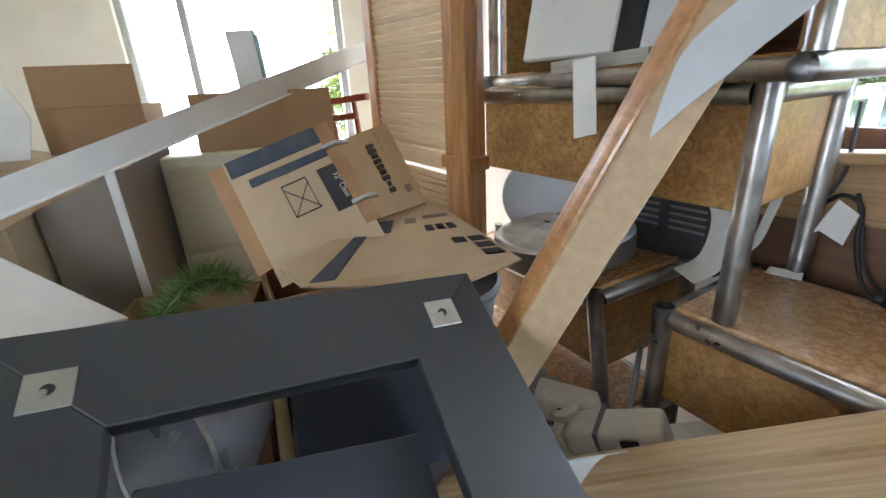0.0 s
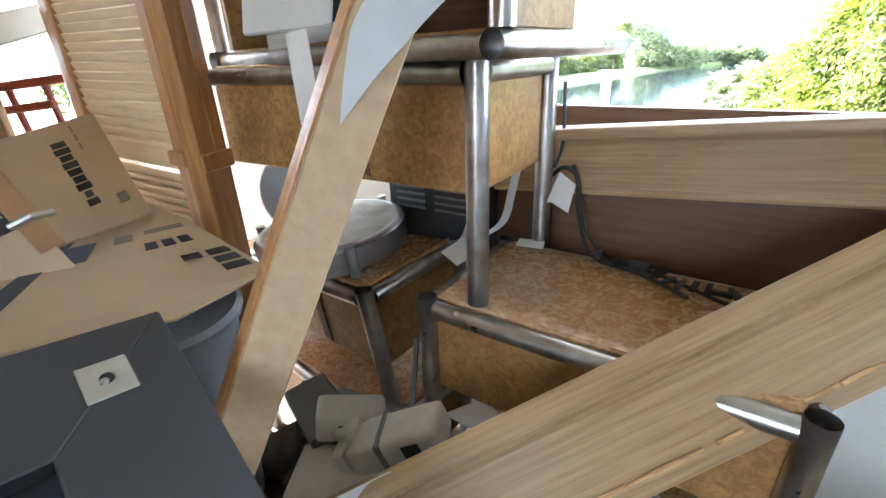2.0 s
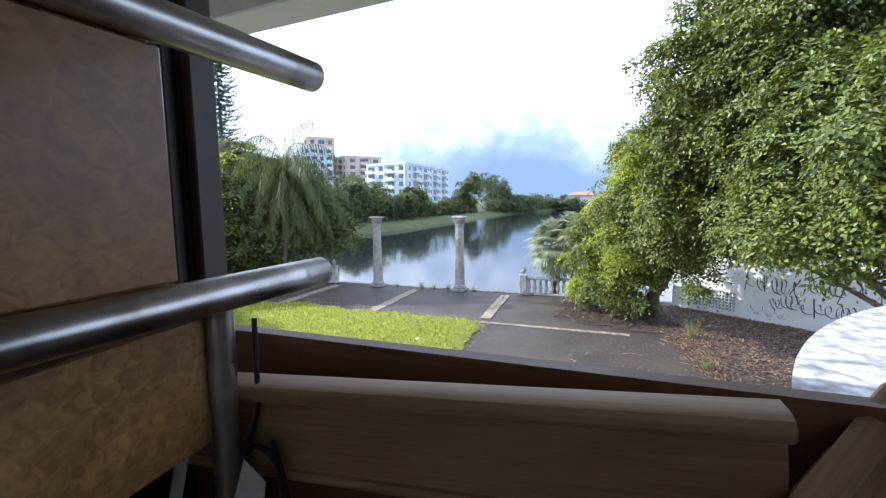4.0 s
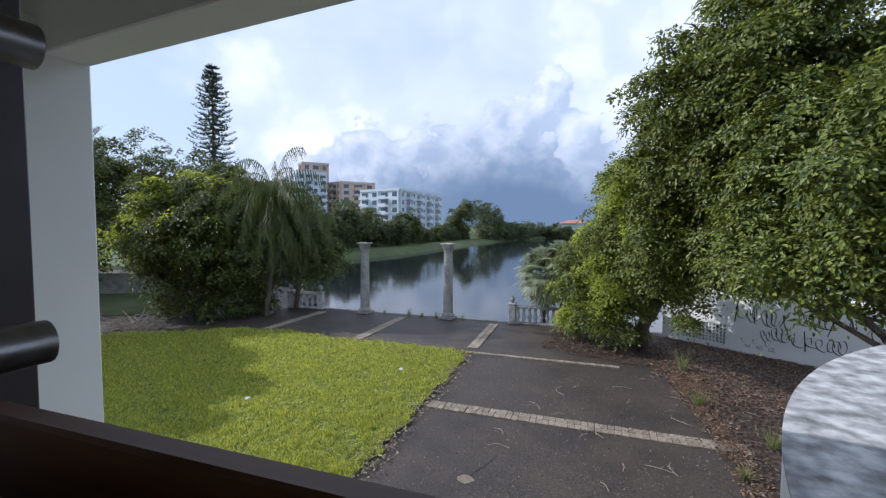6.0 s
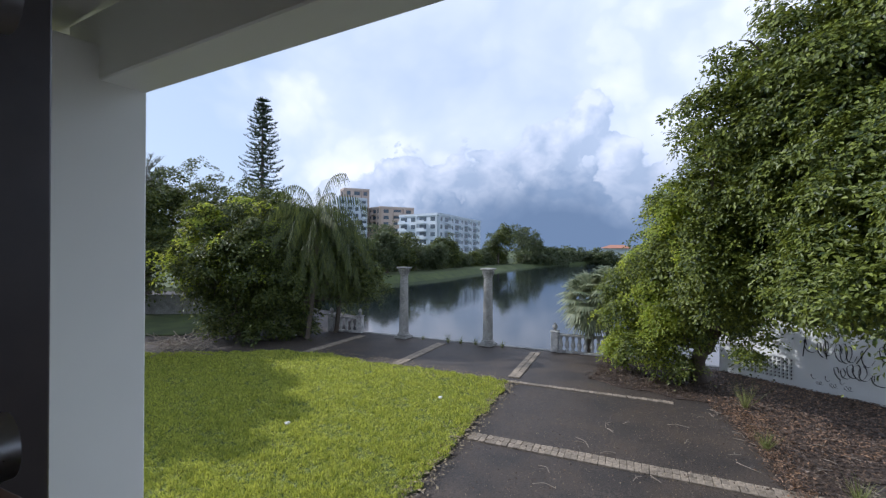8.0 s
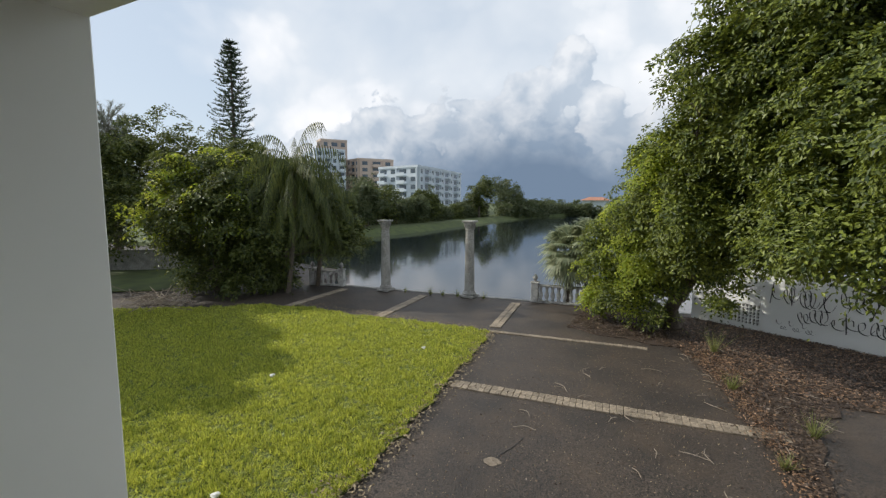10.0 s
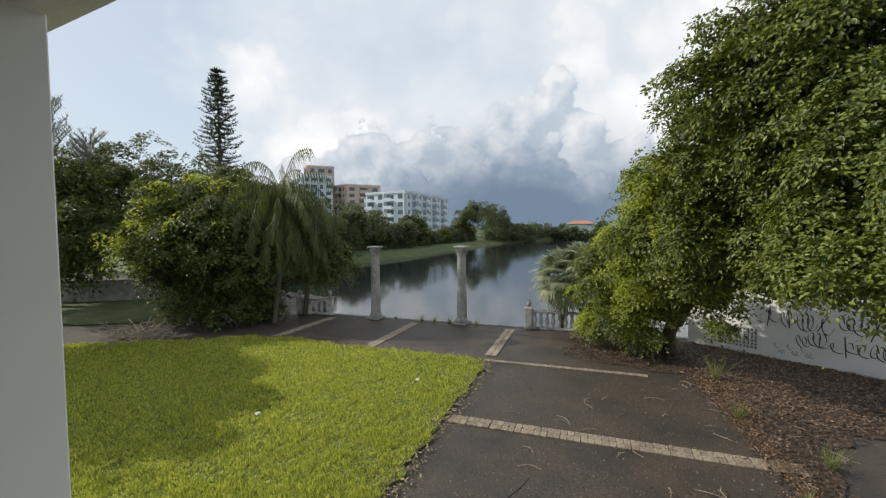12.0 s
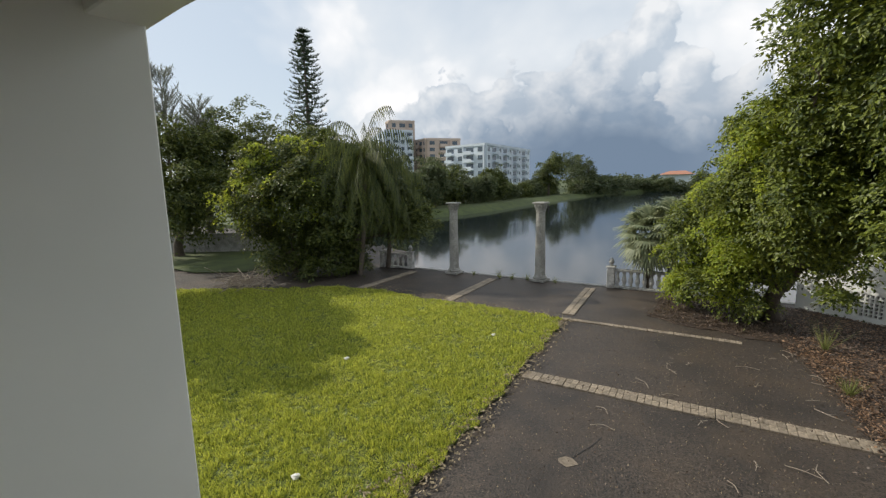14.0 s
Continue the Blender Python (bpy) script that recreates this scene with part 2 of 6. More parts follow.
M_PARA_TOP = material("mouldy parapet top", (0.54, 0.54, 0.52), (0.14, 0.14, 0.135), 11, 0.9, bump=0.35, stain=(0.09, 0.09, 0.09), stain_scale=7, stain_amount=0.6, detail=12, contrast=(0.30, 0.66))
M_PARA_IN = material("dark streaked inner face", (0.22, 0.23, 0.24), (0.10, 0.105, 0.115), 9, 0.9, bump=0.15, stretch=(3, 3, 0.4), stain=(0.30, 0.31, 0.31), stain_scale=5)
M_PAPER = material("off-white paper", (0.72, 0.70, 0.66), (0.66, 0.64, 0.60), 9, 0.75, bump=0.03)
M_RIBBON = material("white edging strip", (0.60, 0.61, 0.62), (0.55, 0.56, 0.575), 12, 0.45, bump=0.02, stain=(0.55, 0.52, 0.48), stain_scale=14, stain_amount=0.3)
M_CREAM = material("cream enamel", (0.62, 0.57, 0.43), (0.56, 0.51, 0.38), 6, 0.45, bump=0.02, stain=(0.45, 0.40, 0.28), stain_scale=4)
M_PLASTIC = material("aged white plastic", (0.70, 0.68, 0.61), (0.60, 0.58, 0.51), 12, 0.45, bump=0.03, stain=(0.28, 0.25, 0.2), stain_scale=9, stain_amount=0.5)
M_GREYP = material("grey plastic", (0.20, 0.21, 0.215), (0.15, 0.155, 0.16), 10, 0.5, bump=0.03)
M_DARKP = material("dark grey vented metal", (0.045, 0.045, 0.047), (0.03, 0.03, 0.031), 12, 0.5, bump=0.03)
M_ALU = material("brushed aluminium", (0.60, 0.61, 0.62), (0.50, 0.51, 0.52), 20, 0.36, metal=1.0, stretch=(1, 1, 12), bump=0.02, stain=(0.4, 0.38, 0.34), stain_scale=12)
M_DUST = material("dusty cream top", (0.58, 0.55, 0.48), (0.46, 0.43, 0.36), 20, 0.9, bump=0.1, stain=(0.30, 0.26, 0.2), stain_scale=14, stain_amount=0.5)
M_RED = material("red lacquered wood", (0.30, 0.065, 0.035), (0.20, 0.04, 0.022), 8, 0.4, stretch=(1, 1, 6), bump=0.02)
M_BRONZE = material("dark bronze window frame", (0.050, 0.036, 0.030), (0.036, 0.026, 0.022), 8, 0.45, bump=0.02, stain=(0.075, 0.058, 0.05), stain_scale=9)
M_CARPET = material("dirty brown carpet", (0.20, 0.155, 0.115), (0.12, 0.09, 0.065), 40, 0.95, bump=0.5, stain=(0.08, 0.06, 0.045), stain_scale=1.5)
M_BRASS = material("brass", (0.72, 0.52, 0.20), (0.6, 0.42, 0.15), 14, 0.3, metal=1.0, bump=0.01)
M_TAUPE = material("taupe laminate", (0.235, 0.195, 0.155), (0.20, 0.165, 0.13), 6, 0.6, bump=0.02)
M_TAN = material("tan laminate", (0.45, 0.345, 0.215), (0.38, 0.285, 0.17), 6, 0.6, stretch=(1, 1, 6), bump=0.02)
M_SILVER = material("silver lampshade foil", (0.42, 0.43, 0.45), (0.33, 0.34, 0.36), 14, 0.28, metal=0.8, bump=0.03)
M_BLACKPIC = material("dark picture glass", (0.02, 0.022, 0.026), (0.015, 0.016, 0.02), 6, 0.2, bump=0.0)

M_ASPHALT = material("damp asphalt", (0.094, 0.072, 0.056), (0.012, 0.010, 0.008), 42, 0.66, bump=0.7, stain=(0.022, 0.019, 0.017), stain_scale=0.5, stain_amount=0.75, detail=10, silt=(0.105, 0.074, 0.048), silt_scale=0.9, silt_amount=0.38)
M_PAVER = material("sandy concrete paver", (0.31, 0.255, 0.19), (0.17, 0.14, 0.10), 18, 0.85, bump=0.3, stain=(0.14, 0.115, 0.09), stain_scale=2.5, stain_amount=0.5, vary=0.22)
M_SOIL = material("lawn soil", (0.10, 0.14, 0.028), (0.06, 0.08, 0.02), 22, 0.95, bump=0.5, stain=(0.11, 0.095, 0.045), stain_scale=1.2)
M_MULCH = material("brown leaf mulch", (0.070, 0.047, 0.033), (0.026, 0.018, 0.013), 26, 0.95, bump=0.9, stain=(0.11, 0.08, 0.056), stain_scale=2.0, stain_amount=0.45, detail=10)
M_CONC = material("weathered cast stone", (0.40, 0.385, 0.35), (0.27, 0.26, 0.235), 16, 0.9, bump=0.35, stain=(0.13, 0.125, 0.115), stain_scale=3.0, stain_amount=0.6)
M_BALUSTER = material("flaking white balustrade paint", (0.60, 0.58, 0.54), (0.36, 0.35, 0.33), 11, 0.9, bump=0.3, stain=(0.12, 0.115, 0.11), stain_scale=4.0, stain_amount=0.75)
M_BARK = material("grey-brown bark", (0.16, 0.13, 0.10), (0.07, 0.055, 0.042), 12, 0.95, stretch=(6, 6, 1), bump=0.8)
M_BANK = material("mown bank grass", (0.080, 0.105, 0.026), (0.045, 0.062, 0.017), 1.2, 0.95, bump=0.3, detail=10)
M_BLDG = material("white tower render", (0.60, 0.66, 0.72), (0.55, 0.61, 0.67), 0.6, 0.8, bump=0.0, stain=(0.52, 0.55, 0.58), stain_scale=0.15)
M_BLDG_TAN = material("salmon tower render", (0.50, 0.40, 0.33), (0.45, 0.36, 0.30), 0.6, 0.8, bump=0.0, stain=(0.5, 0.42, 0.34), stain_scale=0.15)
M_PANE = material("dark far window", (0.09, 0.12, 0.15), (0.06, 0.08, 0.10), 1.0, 0.15, bump=0.0)
M_ROOF = material("clay roof", (0.42, 0.20, 0.13), (0.32, 0.15, 0.10), 2.0, 0.85, bump=0.1)
M_GRASS = leaf_material("lawn blade", (0.11, 0.155, 0.022), (0.58, 0.60, 0.100), 0.37, (0.24, 0.29, 0.042))
M_WEED = leaf_material("weed blade", (0.09, 0.12, 0.030), (0.25, 0.26, 0.085), 0.3)
M_LEAF = leaf_material("broad green leaf", (0.022, 0.044, 0.008), (0.215, 0.255, 0.034), 0.27)
M_LEAF_DARK = leaf_material("dark glossy leaf", (0.022, 0.042, 0.011), (0.15, 0.175, 0.034), 0.24)
M_LEAF_LIME = leaf_material("lime sunlit leaf", (0.17, 0.25, 0.022), (0.38, 0.42, 0.05), 0.45)
M_LEAF_GREY = leaf_material("grey-green palm leaf", (0.13, 0.165, 0.090), (0.34, 0.36, 0.22), 0.3)
M_LEAF_FAR = leaf_material("hazy far leaf", (0.045, 0.070, 0.030), (0.115, 0.135, 0.050), 0.3)
M_NEEDLE = leaf_material("dark conifer needle", (0.025, 0.045, 0.025), (0.055, 0.080, 0.035), 0.2)
M_CASUARINA = leaf_material("wispy pine needle", (0.10, 0.115, 0.09), (0.20, 0.215, 0.17), 0.4)
M_CLIP = leaf_material("dry grass clipping", (0.11, 0.085, 0.045), (0.34, 0.27, 0.16), 0.1)
M_DRY = leaf_material("fallen dry leaf", (0.028, 0.018, 0.012), (0.145, 0.098, 0.064), 0.1)
M_STRAW = leaf_material("rusty leaf straw", (0.10, 0.055, 0.030), (0.32, 0.195, 0.11), 0.1)
M_TWIG = material("bleached twig", (0.34, 0.29, 0.23), (0.22, 0.18, 0.14), 20, 0.9, bump=0.2)

M_WATER = material("lake water", (0.012, 0.018, 0.022), (0.010, 0.015, 0.019), 0.5, 0.02, bump=0.0, spec=0.5)
wnt = M_WATER.node_tree
rip = wnt.nodes.new("ShaderNodeTexNoise")
rip.inputs["Scale"].default_value, rip.inputs["Detail"].default_value = 1.4, 5.0
rmap = wnt.nodes.new("ShaderNodeMapping")
rmap.inputs["Scale"].default_value = (1, 2.2, 1)
wnt.links.new(wnt.nodes["Texture Coordinate"].outputs["Object"], rmap.inputs[0])
wnt.links.new(rmap.outputs[0], rip.inputs["Vector"])
rb = wnt.nodes.new("ShaderNodeBump")
rb.inputs["Strength"].default_value, rb.inputs["Distance"].default_value = 0.012, 0.03
wnt.links.new(rip.outputs["Fac"], rb.inputs["Height"])
wnt.links.new(rb.outputs[0], wnt.nodes["Principled BSDF"].inputs["Normal"])

M_GLASS = bpy.data.materials.new("window glass")
M_GLASS.use_nodes = True
gb = M_GLASS.node_tree.nodes["Principled BSDF"]
gb.inputs["Transmission Weight"].default_value, gb.inputs["Roughness"].default_value, gb.inputs["IOR"].default_value = 1.0, 0.0, 1.02


# ---- builders ----
def part(name, bm, mat, parent=None, label="", smooth=False):
    me = bpy.data.meshes.new(name)
    bm.normal_update()
    bm.to_mesh(me)
    bm.free()
    me.materials.append(mat)
    if smooth:
        me.polygons.foreach_set("use_smooth", [True] * len(me.polygons))
        me.set_sharp_from_angle(angle=radians(40))
    ob = new(name, me)
    if parent:
        ob.parent = parent
    if label:
        ob["label"] = label
    return ob


def raw(name, verts, faces, mat, parent=None, label=""):
    me = bpy.data.meshes.new(name)
    me.from_pydata(verts.tolist() if hasattr(verts, "tolist") else verts, [], faces.tolist() if hasattr(faces, "tolist") else faces)
    me.materials.append(mat)
    ob = new(name, me)
    if parent:
        ob.parent = parent
    if label:
        ob["label"] = label
    return ob


def thing(name, label, category, m=None, group="", kind=""):
    ob = new(name)
    ob.empty_display_size = 0.05
    if m is not None:
        ob.matrix_world = m
    return tagged(ob, label, category, group, kind)


def axes(o, x, y):
    """A pose at o with the x axis along x and y near y."""
    x = Vector(x).normalized()
    z = x.cross(Vector(y)).normalized()
    y = z.cross(x)
    return Matrix((x, y, z)).transposed().to_4x4() @ Matrix.Identity(4) if o is None else Matrix.Translation(o) @ Matrix((x, y, z)).transposed().to_4x4()


def box(lo, hi, bevel=0.0, bm=None, m=None, seg=1):
    one = bmesh.new()
    bmesh.ops.create_cube(one, size=1)
    c, s = (Vector(lo) + Vector(hi)) / 2, Vector(hi) - Vector(lo)
    for v in one.verts:
        v.co = Vector((v.co.x * s.x, v.co.y * s.y, v.co.z * s.z)) + c
    if bevel:
        bmesh.ops.bevel(one, geom=list(one.edges), offset=min(bevel, 0.45 * min(abs(k) for k in s)), segments=seg, affect="EDGES", profile=0.6)
    if m is not None:
        one.transform(m)
    return join(bm, one)


def join(bm, one):
    if bm is None:
        return one
    tmp = bpy.data.meshes.new("tmp")
    one.to_mesh(tmp)
    one.free()
    bm.from_mesh(tmp)
    bpy.data.meshes.remove(tmp)
    return bm


def sweep(points, radius, seg=12, bm=None, hollow=0.0, cap=True):
    """A round bar along the points; radius is a number or a list."""
    pts = [Vector(p) for p in points]
    rad = radius if isinstance(radius, (list, tuple)) else [radius] * len(pts)
    one = bmesh.new()
    rings, side = [], None
    for i, p in enumerate(pts):
        d = (pts[min(i + 1, len(pts) - 1)] - pts[max(i - 1, 0)]).normalized()
        if side is None:
            side = d.orthogonal().normalized()
        side = (side - d * side.dot(d)).normalized()
        up = d.cross(side)
        rings.append([one.verts.new(p + (side * math.cos(a) + up * math.sin(a)) * rad[i]) for a in (2 * math.pi * k / seg for k in range(seg))])
    for a, b in zip(rings, rings[1:]):
        for k in range(seg):
            one.faces.new((a[k], a[(k + 1) % seg], b[(k + 1) % seg], b[k]))
    for ring, flip in ((rings[0], True), (rings[-1], False)):
        if not cap:
            continue
        f = one.faces.new(ring[::-1] if flip else ring)
        if hollow:
            r = bmesh.ops.inset_region(one, faces=[f], thickness=hollow)
            n = f.normal.copy()
            f.normal_update()
            bmesh.ops.translate(one, verts=f.verts, vec=-f.normal * 0.05)
    return join(bm, one)


def lathe(profile, seg=32, bm=None, m=None):
    one = bmesh.new()
    rings = []
    for r, z in profile:
        rings.append([one.verts.new((r * math.cos(2 * math.pi * k / seg), r * math.sin(2 * math.pi * k / seg), z)) for k in range(seg)])
    for a, b in zip(rings, rings[1:]):
        for k in range(seg):
            one.faces.new((a[k], a[(k + 1) % seg], b[(k + 1) % seg], b[k]))
    one.faces.new(rings[0][::-1])
    one.faces.new(rings[-1])
    if m is not None:
        one.transform(m)
    return join(bm, one)


def slab(corners, thick, bevel=0.0, bm=None):
    """A panel from its corners in order, thickened to the back of its normal."""
    one = bmesh.new()
    v = [one.verts.new(c) for c in corners]
    f = one.faces.new(v)
    f.normal_update()
    n = f.normal.copy()
    back = [one.verts.new(Vector(c) - n * thick) for c in corners]
    one.faces.new(back[::-1])
    for i in range(len(v)):
        j = (i + 1) % len(v)
        one.faces.new((v[i], back[i], back[j], v[j]))
    if bevel:
        bmesh.ops.bevel(one, geom=list(one.edges), offset=bevel, segments=1, affect="EDGES")
    return join(bm, one)


def extrude_profile(profile, length, bm=None, m=None, waver=0.0):
    """A board along x with the (y, z) outline given counterclockwise."""
    one = bmesh.new()
    n = max(2, int(length / 0.05)) if waver else 2
    rings = []
    for i in range(n):
        x = length * i / (n - 1)
        rings.append([one.verts.new((x, y + (random.uniform(-1, 1) * waver), z + random.uniform(-1, 1) * waver)) for y, z in profile])
    k = len(profile)
    for a, b in zip(rings, rings[1:]):
        for i in range(k):
            one.faces.new((a[i], b[i], b[(i + 1) % k], a[(i + 1) % k]))
    one.faces.new(rings[0])
    one.faces.new(rings[-1][::-1])
    bmesh.ops.recalc_face_normals(one, faces=one.faces)
    if m is not None:
        one.transform(m)
    return join(bm, one)


def ribbon(points, sides, thick=0.0015, bm=None):
    """A thin band through the points; sides gives half of its width as a vector at each."""
    one = bmesh.new()
    rows = []
    for i, (p, s) in enumerate(zip(points, sides)):
        p, s = Vector(p), Vector(s)
        d = Vector(points[min(i + 1, len(points) - 1)]) - Vector(points[max(i - 1, 0)])
        n = d.cross(s).normalized() * thick
        rows.append([one.verts.new(q) for q in (p - s, p + s, p + s - n, p - s - n)])
    for a, b in zip(rows, rows[1:]):
        for k in range(4):
            one.faces.new((a[k], a[(k + 1) % 4], b[(k + 1) % 4], b[k]))
    one.faces.new(rows[0][::-1])
    one.faces.new(rows[-1])
    bmesh.ops.recalc_face_normals(one, faces=one.faces)
    return join(bm, one)


def curve_points(points, n):
    """A smooth line through a few points."""
    p = [Vector(q) for q in points]
    p = [2 * p[0] - p[1]] + p + [2 * p[-1] - p[-2]]
    out = []
    for i in range(1, len(p) - 2):
        for k in range(n):
            t = k / n
            out.append(0.5 * ((2 * p[i]) + (p[i + 1] - p[i - 1]) * t + (2 * p[i - 1] - 5 * p[i] + 4 * p[i + 1] - p[i + 2]) * t * t
                              + (3 * p[i] - p[i - 1] - 3 * p[i + 1] + p[i + 2]) * t ** 3))
    return out + [p[-2]]


def words(text, size, mat, parent, m, label=""):
    cu = bpy.data.curves.new("lettering", "FONT")
    cu.body, cu.size, cu.extrude, cu.align_x, cu.align_y = text, size, 0.0004, "CENTER", "CENTER"
    tmp = new("lettering", cu)
    me = bpy.data.meshes.new_from_object(tmp)
    bpy.data.objects.remove(tmp)
    me.materials.append(mat)
    ob = new("lettering", me)
    ob.parent = parent
    ob.matrix_local = m
    if label:
        ob["label"] = label
    return ob


# ---- the building ----
FLOOR, CEIL = 2.47, 4.78
WY0, WY1 = 0.10, 0.18          # window wall
SILL, HEAD = 3.47, 4.66


WROT = Matrix.Translation((-0.745, 0.10, 0)) @ Matrix.Rotation(radians(8.5), 4, "Z") @ Matrix.Translation((0.745, -0.10, 0))


def structure(name, bm, mat, label, category="wall"):
    return tagged(part(name, bm, mat), label, category, kind="structure")


structure("floor", box((-3.4, -3.3, FLOOR - 0.2), (2.7, 0.62, FLOOR)), M_CARPET, "dirty brown carpet under the heap of furniture", "floor")
structure("ceiling", box((-3.4, -3.3, CEIL), (2.7, 0.70, CEIL + 0.15)), M_WHITE, "plain white plaster ceiling of the room", "ceiling")
bm = box((-3.2, WY0, 0), (2.7, WY1, SILL))
box((-3.2, WY0, HEAD), (2.7, WY1, CEIL), bm=bm)
box((-3.2, WY0, SILL), (-1.75, WY1, HEAD), bm=bm)
box((1.9, WY0, SILL), (2.7, WY1, HEAD), bm=bm)
bm.transform(WROT)
structure("wall_north", bm, M_WHITE, "white plaster wall with the wide window opening")
bm = box((-3.4, -3.3, FLOOR), (-3.2, -1.70, CEIL))
box((-3.4, -0.42, FLOOR), (-3.2, WY1, CEIL), bm=bm)
box((-3.4, -1.70, 4.66), (-3.2, -0.42, CEIL), bm=bm)
structure("wall_west", bm, M_WHITE, "pale plaster wall with a tall bright glass door")
# unseen opening in this wall is added to brighten the room
bm = box((-3.2, -3.3, FLOOR), (2.7, -3.15, 3.0))
box((-3.2, -3.3, 4.66), (2.7, -3.15, CEIL), bm=bm)
box((-3.2, -3.3, 3.0), (0.4, -3.15, 4.66), bm=bm)
box((1.3, -3.3, 3.0), (2.7, -3.15, 4.66), bm=bm)
structure("wall_south", bm, M_WHITE, "white plaster wall behind the heap, with an added unseen light opening")
bm = box((2.55, -3.15, FLOOR), (2.7, 0.6, 3.0))
box((2.55, -3.15, 3.0), (2.7, 0.6, CEIL), bm=bm)
structure("wall_east", bm, M_WHITE, "plain white plaster wall at the window's end")

# terrace door: aluminium frame in the west wall
door = thing("door_1", "tall sliding glass door with grey aluminium frame", "door", kind="structure")
for y in (-1.68, -1.36, -0.44):
    part("door_frame", box((-3.33, y - 0.022, FLOOR), (-3.27, y + 0.022, 4.66), 0.004), M_ALU, door)
part("door_frame", box((-3.33, -1.66, 4.60), (-3.27, -0.46, 4.658), 0.004), M_ALU, door)

# main window: bronze jamb with a black strip in its gap groove, and a pane beyond it
window = thing("window_1", "wide window with dark bronze frame, sash missing", "window", WROT, kind="structure")
part("window_frame", box((-0.812, 0.100, SILL), (-0.768, 0.176, HEAD), 0.003), M_BRONZE, window, "dark bronze upright")
part("window_frame", box((-0.757, 0.128, SILL), (-0.735, 0.186, HEAD), 0.003), M_BRONZE, window, "dark bronze upright")
# black strip stands in for the dark gap between the uprights
part("gasket", box((-0.768, 0.122, SILL), (-0.757, 0.170, HEAD)), M_BLACK, window)
part("window_frame", box((-1.75, 0.105, HEAD - 0.04), (1.9, 0.175, HEAD - 0.002), 0.003), M_BRONZE, window)
part("window_frame", box((-1.75, 0.105, SILL + 0.002), (1.9, 0.175, SILL + 0.012), 0.003), M_BRONZE, window)
part("window_frame", box((-1.748, 0.105, SILL + 0.012), (-1.71, 0.175, HEAD - 0.04), 0.003), M_BRONZE, window)
part("window_frame", box((1.86, 0.105, SILL + 0.012), (1.898, 0.175, HEAD - 0.04), 0.003), M_BRONZE, window)

# loggia outside: fin wall, soffit, beam
structure("wall_fin", box((-2.42, -0.05, 0), (-2.144, 0.905, 4.66), 0.006), M_FIN, "smooth off-white stucco side wall of the loggia")
structure("loggia_soffit", box((-2.42, 0.19, 4.65), (3.2, 0.62, 4.80), m=WROT), M_FIN, "white painted soffit over the loggia", "ceiling")
rot = Matrix.Translation((-2.15, 0.905, 0)) @ Matrix.Rotation(radians(3.1), 4, "Z")
structure("loggia_beam", box((-0.27, -0.175, 4.518), (5.4, 0, 4.80), 0.006, m=rot), M_FIN, "white painted concrete edge beam", "beam")
# slab is out of view; its west overhang is added to block low sun
structure("roof", box((-4.4, -3.5, 4.93), (3.4, 1.4, 5.10)), M_STUCCO, "unseen flat roof slab, extended west to block the sun", "roof")
# lamp socket on the soffit
lamp = thing("socket_lamp", "small dark lamp socket under the loggia soffit", "lamp")
part("socket", lathe([(0.03, 0), (0.034, 0.012), (0.022, 0.03), (0.022, 0.045)], 16, m=Matrix.Translation((-1.10, 0.42, 4.605))), M_BRONZE, lamp)

# curved parapet
CX, CY, CR = 4.89, 1.20, 4.42


def arc_wall(r0, r1, z0, z1, a0, a1, n=40):
    one = bmesh.new()
    rings = []
    for i in range(n + 1):
        a = radians(a0 + (a1 - a0) * i / n)
        c, s = math.cos(a), math.sin(a)
        rings.append([one.verts.new((CX + r * c, CY + r * s, z)) for r, z in ((r0, z0), (r1, z0), (r1, z1), (r0, z1))])
    for a, b in zip(rings, rings[1:]):
        for k in range(4):
            one.faces.new((a[k], a[(k + 1) % 4], b[(k + 1) % 4], b[k]))
    one.faces.new(rings[0])
    one.faces.new(rings[-1][::-1])
    bmesh.ops.recalc_face_normals(one, faces=one.faces)
    return one


parapet = thing("curved_parapet", "curved white parapet wall with a mouldy black-grey top", "wall", kind="structure")
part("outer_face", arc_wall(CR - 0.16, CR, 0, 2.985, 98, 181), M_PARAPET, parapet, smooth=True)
# inner face is coloured darker than the outer one, with upright streaks
part("inner_face", arc_wall(CR - 0.33, CR - 0.162, 0, 2.985, 98, 181), M_PARA_IN, parapet, "dark streaked inner face", smooth=True)
part("coping", arc_wall(CR - 0.335, CR + 0.004, 2.985, 3.0, 98, 181), M_PARA_TOP, parapet, "mouldy grey top", smooth=True)


